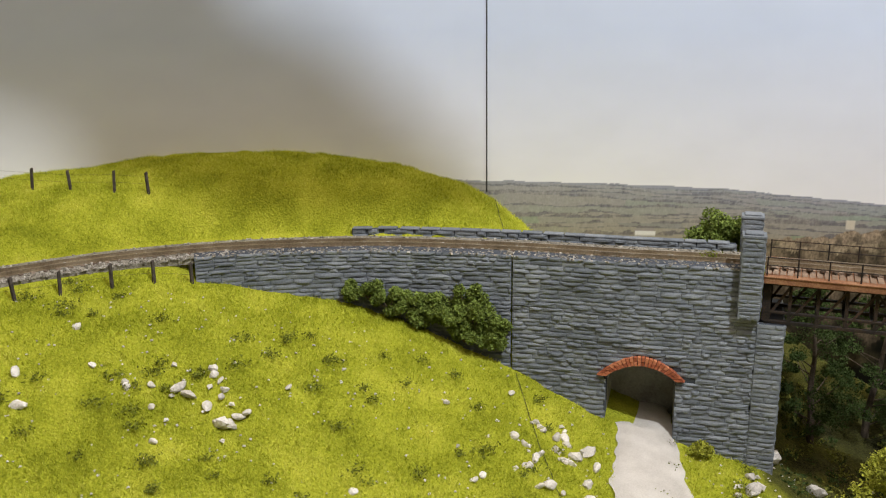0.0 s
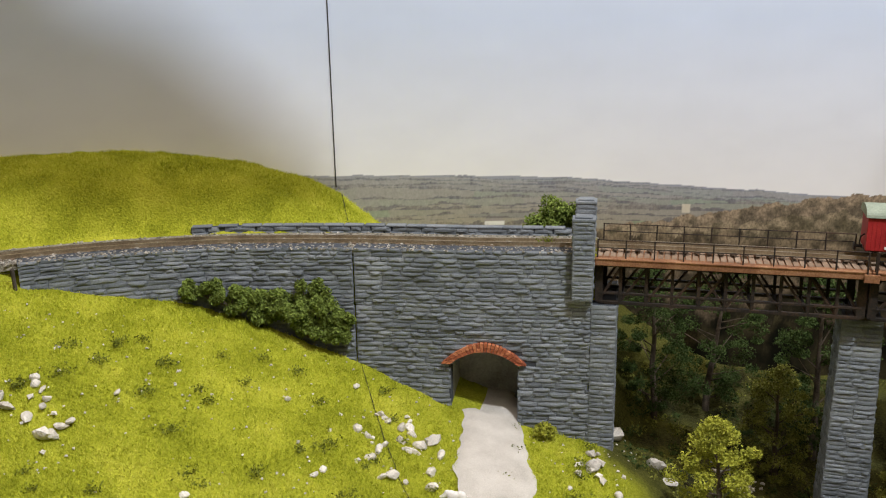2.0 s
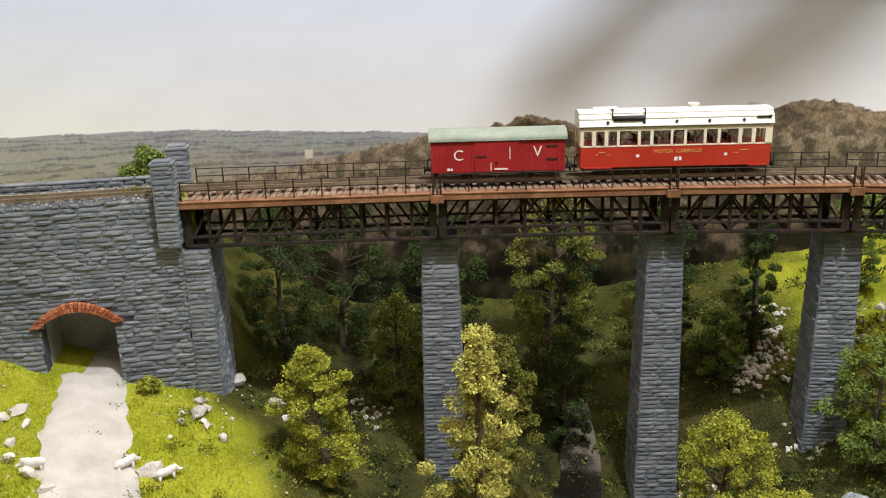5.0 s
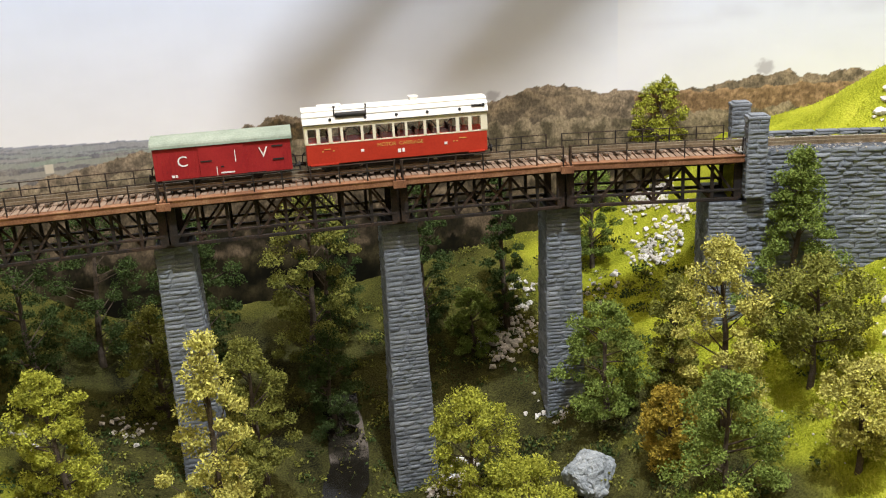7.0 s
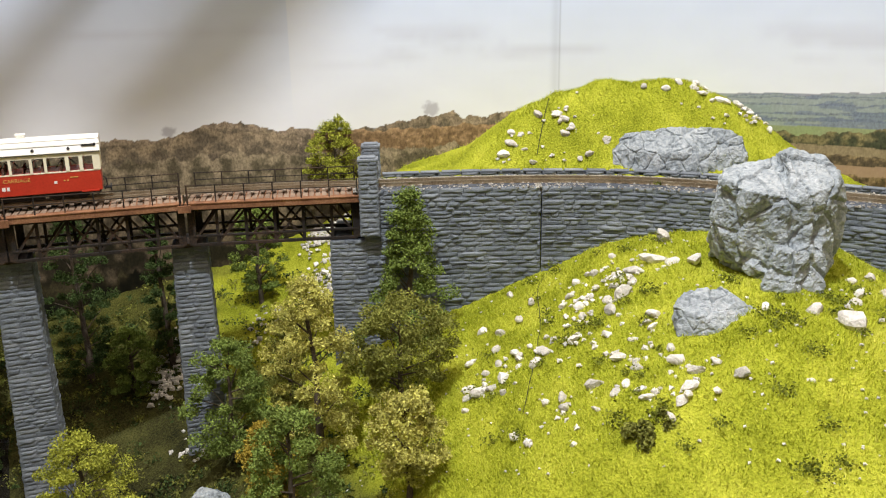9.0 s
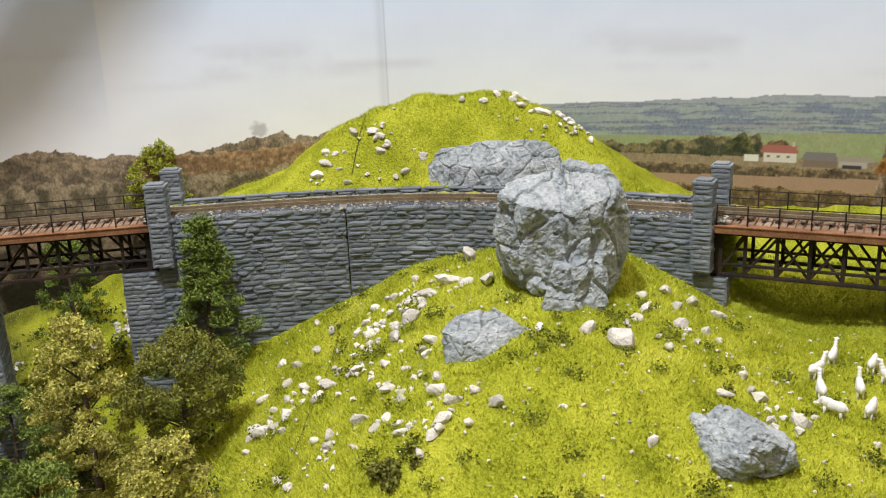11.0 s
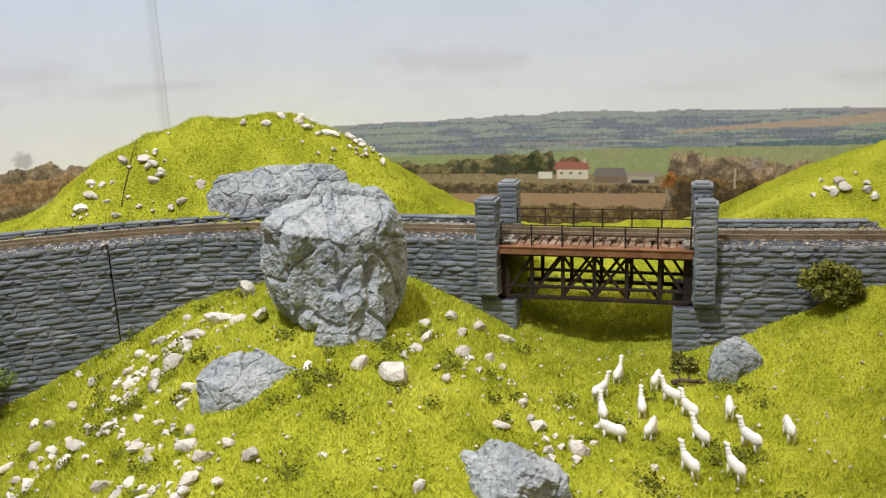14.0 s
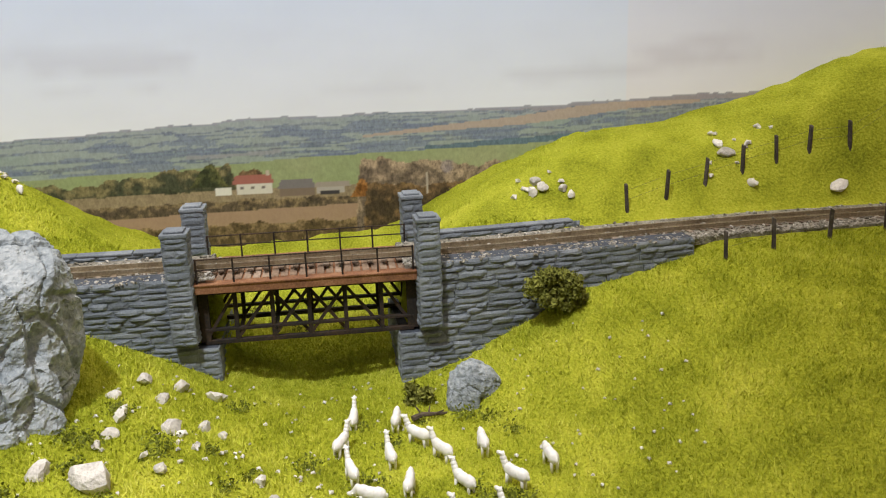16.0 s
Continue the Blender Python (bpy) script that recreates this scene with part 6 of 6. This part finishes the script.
def motor_carriage(m):
    ob = thing("motor_carriage", (0, 0, 0), "red and cream railway motor carriage with a white roof", "railcar")
    ob.matrix_world = m
    L, W = 11.9, 1.22
    x0, x1 = -L / 2, L / 2
    z0, z1, z2, z3 = 0.72, 2.08, 3.12, 3.34
    bm = new_bm()
    box(bm, x0, x1, -W, W, z0, z1, 0.04)
    body = part("lower_body", bm, RED, ob, "glossy red lower body panels")
    for y in (-W, W):
        bm = new_bm()
        s = -1 if y < 0 else 1
        box(bm, x0, x1, y - 0.02, y + 0.02, z1 - 0.04, z1 + 0.05, 0.01)
        part("waist_rail", bm, CREAM, ob)
        last = 0.0
        for i, (a, b) in enumerate(COACH_WINDOWS + [(1.0, 1.0)]):
            bm = new_bm()
            box(bm, x0 + last * L, x0 + a * L, y - 0.05, y + 0.05, z1 + 0.03, z2, 0.015)
            part("window_post", bm, CREAM, ob)
            if b > a:
                bm = new_bm()
                box(bm, x0 + a * L, x0 + b * L, y - 0.012, y + 0.012, z1 + 0.04, z2)
                pane = part("pane", bm, GLASS, ob, "clear window pane")
                pane.visible_shadow = False
            last = b
        bm = new_bm()
        box(bm, x0, x1, y - 0.05, y + 0.05, z2 - 0.08, z3, 0.02)
        part("cant_rail", bm, CREAM, ob)
        bm = new_bm()
        for px0, px1 in ((x0 + 0.2, x0 + 2.0), (x1 - 1.3, x1 - 0.2)):
            box(bm, px0, px1, y - 0.05, y + 0.05, z0 - 0.05, z0 + 0.05, 0.01)
        part("footboard", bm, RED, ob)
    for x in (x0, x1):
        last = -1.0
        for a, b in ((-0.8, -0.32), (-0.22, 0.22), (0.32, 0.8), (1.0, 1.0)):
            bm = new_bm()
            box(bm, x - 0.05, x + 0.05, last * W, a * W, z1, z2, 0.015)
            part("window_post", bm, CREAM, ob)
            if b > a:
                bm = new_bm()
                box(bm, x - 0.012, x + 0.012, a * W, b * W, z1 + 0.04, z2)
                pane = part("pane", bm, GLASS, ob)
                pane.visible_shadow = False
            last = b
        bm = new_bm()
        box(bm, x - 0.05, x + 0.05, -W, W, z2 - 0.05, z3, 0.02)
        part("cant_rail", bm, CREAM, ob)
    # roof: a steep lower slope with a ledge, then a flat crown
    prof = [(1.32, z3 - 0.05), (1.34, z3 + 0.03), (1.16, z3 + 0.42), (1.2, z3 + 0.46), (1.18, z3 + 0.54), (0.98, z3 + 0.6), (0.9, z3 + 0.74), (0.94, z3 + 0.8), (0.5, z3 + 0.9), (0, z3 + 0.93)]
    prof = prof + [(-y, z) for y, z in prof[-2::-1]]
    bm = new_bm()
    ends = [[bm.verts.new((x, y, z)) for y, z in prof] for x in (x0 - 0.1, x1 + 0.1)]
    for i in range(len(prof) - 1):
        bm.faces.new((ends[0][i], ends[1][i], ends[1][i + 1], ends[0][i + 1]))
    bm.faces.new(ends[0])
    bm.faces.new(ends[1][::-1])
    bm.faces.new((ends[0][0], ends[0][-1], ends[1][-1], ends[1][0]))
    bmesh.ops.recalc_face_normals(bm, faces=bm.faces)
    roof = part("roof", bm, ROOFW, ob, "off-white stepped roof")
    bm = new_bm()
    for y in (-1.345, 1.345):
        box(bm, x0 - 0.08, x1 + 0.08, y - 0.012, y + 0.012, z3 - 0.05, z3 - 0.01)
    part("gutter_line", bm, BLACK, roof)
    for fx in (0.14, 0.33, 0.5, 0.67, 0.85):
        for y, s in ((-1.26, -1), (1.26, 1)):
            bm = new_bm()
            rod(bm, (x0 + fx * L, y + s * 0.05, z3 + 0.26), (x0 + fx * L, y - s * 0.06, z3 + 0.22), 0.1, 12)
            part("roof_vent", bm, BLACK, roof)
    bm = new_bm()
    rod(bm, (x0 + 0.17 * L, -1.2, z3 + 0.5), (x0 + 0.335 * L, -1.2, z3 + 0.5), 0.17, 14)
    part("silencer", bm, BLACK, roof, "dark cylindrical exhaust silencer")
    bm = new_bm()
    for fx in (0.165, 0.335):
        pts = [Vector((x0 + fx * L, -1.2, z3 + 0.45)), Vector((x0 + fx * L, -1.18, z3 + 0.9)), Vector((x0 + (fx + 0.006) * L, -0.95, z3 + 1.02)), Vector((x0 + fx * L, -0.6, z3 + 0.98))]
        for a, b in zip(pts, pts[1:]):
            rod(bm, a, b, 0.045, 6)
    part("exhaust_pipe", bm, BLACK, roof)
    bm = new_bm()
    box(bm, x0 + 0.08 * L, x0 + 0.21 * L, -0.6, 0.6, z3 + 0.88, z3 + 1.0, 0.03)
    part("hatch", bm, ROOFW, roof)
    bm = new_bm()
    box(bm, x0 + 0.59 * L, x0 + 0.63 * L, -0.3, 0.3, z3 + 0.88, z3 + 1.12, 0.03)
    box(bm, x0 + 0.585 * L, x0 + 0.635 * L, -0.34, 0.34, z3 + 1.1, z3 + 1.2, 0.03)
    part("ventilator", bm, ROOFW, roof)
    bm = new_bm()
    rod(bm, (x1 - 1.0, -1.24, z3 + 0.42), (x1 - 0.2, -1.24, z3 + 0.42), 0.06, 8)
    rod(bm, (x1 - 0.24, -1.24, z3 + 0.42), (x1 - 0.12, -1.24, z3 + 0.42), 0.1, 8)
    part("horn", bm, BLACK, roof, "black air horn")
    # inside
    bm = new_bm()
    for i in range(8):
        x = x0 + 1.4 + i * 1.15
        for y0, y1 in ((-1.05, -0.25), (0.25, 1.05)):
            box(bm, x, x + 0.12, y0, y1, z1 - 0.05, z1 + 0.42, 0.02)
    part("seat_backs", bm, SEAT, ob, "dark brown seat backs")
    bm = new_bm()
    for i in range(5):
        x = x0 + 2.4 + i * 1.7
        for k in range(6):
            a, b = k * 0.5, (k + 1) * 0.5
            rod(bm, (x + a * 0.4, -0.3, z1 + 0.2 + 0.6 * math.sin(a)), (x + b * 0.4, -0.3, z1 + 0.2 + 0.6 * math.sin(b)), 0.035, 5)
    part("wiring", bm, BLACK, ob, "loose black wiring inside")
    # underframe and bogies
    bm = new_bm()
    box(bm, x0 + 0.1, x1 - 0.1, -1.0, 1.0, 0.5, z0 + 0.02, 0.03)
    box(bm, x0 + 3.6, x1 - 3.6, -0.8, 0.8, 0.25, 0.55, 0.05)
    part("underframe", bm, BLACK, ob, "black underframe")
    for cx in (x0 + 2.1, x1 - 2.1):
        bm = new_bm()
        for y in (-0.78, 0.78):
            box(bm, cx - 1.25, cx + 1.25, y - 0.06, y + 0.06, 0.3, 0.5, 0.02)
            for dx in (-0.8, 0.8):
                box(bm, cx + dx - 0.14, cx + dx + 0.14, y - 0.1, y + 0.1, 0.24, 0.52, 0.02)
        bogie = part("bogie", bm, BLACK, ob, "black four-wheeled bogie")
        for dx in (-0.8, 0.8):
            for y in (-0.52, 0.52):
                wheel(bogie, cx + dx, y, 0.3)
    coupling(ob, x0 - 0.05, -1)
    coupling(ob, x1 + 0.05, 1)
    lettering("MOTOR  CARRIAGE", 0.34, GOLD, ob, (0.15, -W - 0.01, z0 + 0.98))
    bars(ob, [(0.05, z0 + 0.5, 0.2, 0.24), (0.32, z0 + 0.5, 0.16, 0.24)], LETTER, -W - 0.005)
    bars(ob, [(-2.35, z0 + 0.72, 0.2, 0.17), (3.15, z0 + 0.72, 0.2, 0.17)], LETTER, -W - 0.005)
    bars(ob, [(4.3, z0 + 0.98, 0.5, 0.05), (-4.6, z0 + 0.98, 0.4, 0.05), (3.7, z0 + 0.8, 0.1, 0.07), (3.9, z0 + 0.8, 0.1, 0.07), (-4.9, z0 + 0.85, 0.1, 0.06), (-4.2, z0 + 0.85, 0.1, 0.06)], GOLD, -W - 0.005)


def goods_van(m):
    ob = thing("goods_van", (0, 0, 0), "red planked goods van with a curved grey-green roof", "railway van")
    ob.matrix_world = m
    L, W = 8.5, 1.18
    x0, x1, z0, z1 = -L / 2, L / 2, 0.62, 2.72
    bm = new_bm()
    box(bm, x0, x1, -W, W, z0, z1, 0.03)
    part("body", bm, VAN_RED, ob, "dull red body")
    n = 34
    bm = new_bm()
    box(bm, -L / n / 2 + 0.012, L / n / 2 - 0.012, -0.02, 0.0, z0 + 0.04, z1 - 0.04, 0.008)
    board = mesh_of("plank", bm, VAN_RED)
    for i in range(n):
        for y, a in ((-W, 0), (W, 180)):
            put("plank", board, ob, pose((x0 + (i + 0.5) * L / n) * CM, y * CM, 0, 0, 0, a))
    for y, s in ((-W, -1), (W, 1)):
        bm = new_bm()
        a, b = sorted((y + s * 0.025, y + s * 0.075))
        box(bm, -1.5, 1.3, a, b, z0 + 0.05, z1 - 0.1, 0.02)
        door = part("sliding_door", bm, VAN_RED, ob, "red sliding door")
        bm = new_bm()
        a, b = sorted((y + s * 0.07, y + s * 0.11))
        box(bm, -1.4, -0.7, a, b, 1.62, 1.7)
        box(bm, -0.2, 0.0, a, b, 1.2, 1.28)
        part("latch", bm, BLACK, door, "black door latch")
        bm = new_bm()
        a, b = sorted((y + s * 0.02, y + s * 0.06))
        for z in (1.35, 2.2):
            box(bm, x1 - 1.2, x1 - 0.5, a, b, z, z + 0.1)
        box(bm, x0, x1, a, b, z1 - 0.1, z1 - 0.02)
        box(bm, -1.6, 2.6, a, b, z0 + 0.02, z0 + 0.07)
        part("ironwork", bm, BLACK, ob, "dark strap ironwork")
    bm = new_bm()
    prof = [(1.32 * math.sin(t), z1 - 0.06 + 0.62 * math.cos(t) ** 0.8) for t in np.linspace(-math.pi / 2, math.pi / 2, 17)]
    ends = [[bm.verts.new((x, y, z)) for y, z in prof] for x in (x0 - 0.12, x1 + 0.12)]
    for i in range(len(prof) - 1):
        bm.faces.new((ends[0][i], ends[1][i], ends[1][i + 1], ends[0][i + 1]))
    bm.faces.new(ends[0])
    bm.faces.new(ends[1][::-1])
    bm.faces.new((ends[0][0], ends[0][-1], ends[1][-1], ends[1][0]))
    bmesh.ops.recalc_face_normals(bm, faces=bm.faces)
    roof = part("roof", bm, ROOFG, ob, "curved grey-green roof")
    bm = new_bm()
    for i in range(12):
        a, b = -2.2 + i * 0.4, -1.8 + i * 0.4
        f = lambda t: 0.22 * math.sin(math.pi * (t + 2.2) / 4.8)
        rod(bm, (a, -1.27 + f(a) * 1.2, z1 + 0.12 + f(a)), (b, -1.27 + f(b) * 1.2, z1 + 0.12 + f(b)), 0.025, 5)
    part("rain_strip", bm, ROOFG, roof, "arched rain strip")
    bm = new_bm()
    box(bm, x0 + 0.05, x1 - 0.05, -0.95, 0.95, 0.42, z0 + 0.02, 0.03)
    for cx in (-2.0, 2.0):
        for y in (-0.8, 0.8):
            box(bm, cx - 0.5, cx + 0.5, y - 0.06, y + 0.06, 0.42, 0.5)
            box(bm, cx - 0.13, cx + 0.13, y - 0.1, y + 0.1, 0.24, 0.55, 0.02)
    part("underframe", bm, BLACK, ob, "black underframe")
    for cx in (-2.0, 2.0):
        for y in (-0.52, 0.52):
            wheel(ob, cx, y, 0.32)
    coupling(ob, x0 - 0.02, -1)
    coupling(ob, x1 + 0.02, 1)
    lettering("C", 0.95, LETTER, ob, (-2.5, -W - 0.035, 1.72))
    lettering("V", 0.95, LETTER, ob, (2.5, -W - 0.035, 1.88))
    bars(ob, [(0.75, 1.85, 0.05, 0.75), (-0.45, 0.98, 0.05, 0.55), (0.2, 0.84, 0.85, 0.09), (-3.15, 0.86, 0.18, 0.16), (-2.95, 0.86, 0.14, 0.16)], LETTER, -W - 0.085)


def on_track(s):
    q, t = WALLS.at(s, TRACK), WALLS.along(s)
    return place(q.x, q.y, 0.0, math.degrees(math.atan2(t.y, t.x)))


motor_carriage(on_track(104.35))
goods_van(on_track(93.2))


# ---- joints of the boards, the lay-out's edge, and the hall ----
DARKGAP = material("dark_gap", (0.02, 0.02, 0.018), 0.9, scale=200, fine=900)


def joint(points, wide, label):
    """A thin dark seam that follows the ground between two boards."""
    line = Line(points)
    rows = np.arange(0, line.u[-1], 0.35)
    pts = [line.at(s, a * wide / 2 + 0.05 * noise.noise((s, 0, 2))) for s in rows for a in (-1, 1)]
    z = height([(q.x, q.y) for q in pts])[0]
    p = np.array([(q.x, q.y) for q in pts])
    rough = (fbm(p[:, 0] * 0.35, p[:, 1] * 0.35, 5) - 0.5) * 0.6 + (fbm(p[:, 0] * 1.3, p[:, 1] * 1.3, 9) - 0.5) * 0.35
    data = bpy.data.meshes.new("board_joint")
    data.from_pydata([(q.x * CM, q.y * CM, DECK + (a + r + 0.12) * CM) for q, a, r in zip(pts, z, rough)], [], [(2 * i, 2 * i + 1, 2 * i + 3, 2 * i + 2) for i in range(len(rows) - 1)])
    data.materials.append(DARKGAP)
    tagged(new("board_joint", data), label, "joint", kind="structure")


joint([(4.9, 55.6), (5.2, 52), (5.7, 48), (6.4, 43)], 0.045, "thin dark seam between two scenic boards in the grass")
joint([(5.0, 63), (5.0, 69), (5.0, 73)], 0.05, "thin dark seam between two scenic boards over the hill")
joint([(74.0, 13.6), (71.2, 12.4), (67.7, 9.7), (64, 7.5), (60, 5.4)], 0.04, "thin dark seam between two scenic boards in the slope")
joint([(79.5, 18.5), (82.5, 19.6), (85, 20.6)], 0.05, "thin dark seam between two scenic boards over the hill")
for u, w, z0, z1 in ((66.1, 0.09, 0.5, 17.3),):
    q = BACK.at(u, -0.06)
    ob = thing("backdrop_joint", (q.x, q.y, z0), "black gap where two backdrop sheets meet", "joint", kind="structure", rz=-4)
    bm = new_bm()
    box(bm, -w / 2, w / 2, -0.02, 0.02, 0, z1 - z0)
    part("gap", bm, DARKGAP, ob)


def build_edge():
    bm = new_bm()
    prev = None
    for s in np.arange(0.5, FRONT.u[-1], 1.0):
        q = FRONT.at(s, 0.2)
        top = ground_z(q.x, q.y) + 0.35
        ring = [bm.verts.new((*FRONT.at(s, d), z)) for d, z in ((-0.9, -45), (0.3, -45), (0.3, top), (-0.9, top))]
        if prev:
            for i in range(4):
                bm.faces.new((prev[i], prev[(i + 1) % 4], ring[(i + 1) % 4], ring[i]))
        prev = ring
    ob = part("layout_edge", bm, DARKGAP)
    ob.matrix_world = place(0, 0, 0)
    tagged(ob, "dark painted front edge board of the layout", "edge board", kind="structure")


build_edge()


def build_hall():
    plain = material("hall_wall_paint", (0.55, 0.50, 0.44), 0.9, scale=3, fine=60, bump=0.1)
    lino = material("hall_floor_wood", (0.24, 0.17, 0.11), 0.6, scale=4, fine=90, bump=0.1)
    for name, b, mat in (("floor", (-3, 4, -4, 4, -0.1, 0), lino), ("ceiling", (-3, 4, -4, 4, 3.1, 3.2), plain), ("wall_north", (-3, 4, 3.9, 4, 0, 3.1), plain), ("wall_south", (-3, 4, -4, -3.9, 0, 3.1), plain), ("wall_west", (-3, -2.9, -3.9, 3.9, 0, 3.1), plain), ("wall_east", (3.9, 4, -3.9, 3.9, 0, 3.1), plain)):
        bm = new_bm()
        box(bm, *b)
        data = bpy.data.meshes.new(name)
        bm.to_mesh(data)
        bm.free()
        data.materials.append(mat)
        tagged(new(name, data), "plain exhibition hall " + name.split("_")[0], name.split("_")[0], kind="structure")


build_hall()


def shade_boards():
    """Unseen boards added over the layout, cut to shade parts of the backdrop."""
    shapes = ([(14, 11), (26, 7.6), (31, 5), (33, -4), (38, -13), (60, -13), (65, -4), (64.5, 1), (62.6, 3.4), (58.6, 7.6), (54, 12.4), (46.6, 15.8), (43, 22), (14, 24)],
              [(111.8, 0), (119.3, -0.6), (122, 2.1), (127.2, 7.1), (131, 11), (140, 20), (132, 20), (123, 10.6), (119.2, 7.6)],
              [(125.5, 0.4), (131.5, 7.4), (135, 11), (143, 21), (158, 21), (152, 14), (145.8, 8.5), (140.5, 3.0), (134, -0.6)])
    k = Vector(KEY)
    for shape in shapes:
        bm = new_bm()
        ring = []
        for u, z in shape:
            q = BACK.at(u, 0)
            ring.append(k + (Vector((q.x, q.y, z)) - k) * 0.42)
        face = bm.faces.new([bm.verts.new(v) for v in ring])
        out = bmesh.ops.extrude_face_region(bm, geom=[face])
        bmesh.ops.translate(bm, vec=(0, 0, 0.5), verts=[v for v in out["geom"] if isinstance(v, bmesh.types.BMVert)])
        bmesh.ops.recalc_face_normals(bm, faces=bm.faces)
        c = sum(ring, Vector()) / len(ring)
        ob = thing("shadow_board", (0, 0, 0), "unseen dark board added under the lamp to shade the backdrop", "lamp board", kind="structure")
        part("board", bm, DARKGAP, ob)
        bm = new_bm()
        for v in sorted(ring, key=lambda v: -v.z)[:2]:
            rod(bm, v, (v.x, v.y, 190), 0.3, 6)
        part("hanger", bm, DARKGAP, ob)


shade_boards()


def shade_flap():
    """Small unseen flap added by the gantry lamp to dim the layout's far end."""
    k = Vector(KEY)
    ring = [k + (Vector(v) - k) * 0.13 for v in ((54, -29, -4), (80, -31, -4), (100, -37, 4), (112, -80, 0), (60, -95, -10), (40, -60, -10))]
    bm = new_bm()
    bm.faces.new([bm.verts.new(v) for v in ring])
    out = bmesh.ops.extrude_face_region(bm, geom=list(bm.faces))
    bmesh.ops.translate(bm, vec=(0, 0, 0.2), verts=[v for v in out["geom"] if isinstance(v, bmesh.types.BMVert)])
    bmesh.ops.recalc_face_normals(bm, faces=bm.faces)
    ob = thing("shade_flap", (0, 0, 0), "small unseen dark flap added beside the lamp to shade the far end", "lamp board", kind="structure")
    part("flap", bm, DARKGAP, ob)
    bm = new_bm()
    rod(bm, ring[3], (ring[3].x, ring[3].y, 190), 0.2, 6)
    part("hanger", bm, DARKGAP, ob)


shade_flap()
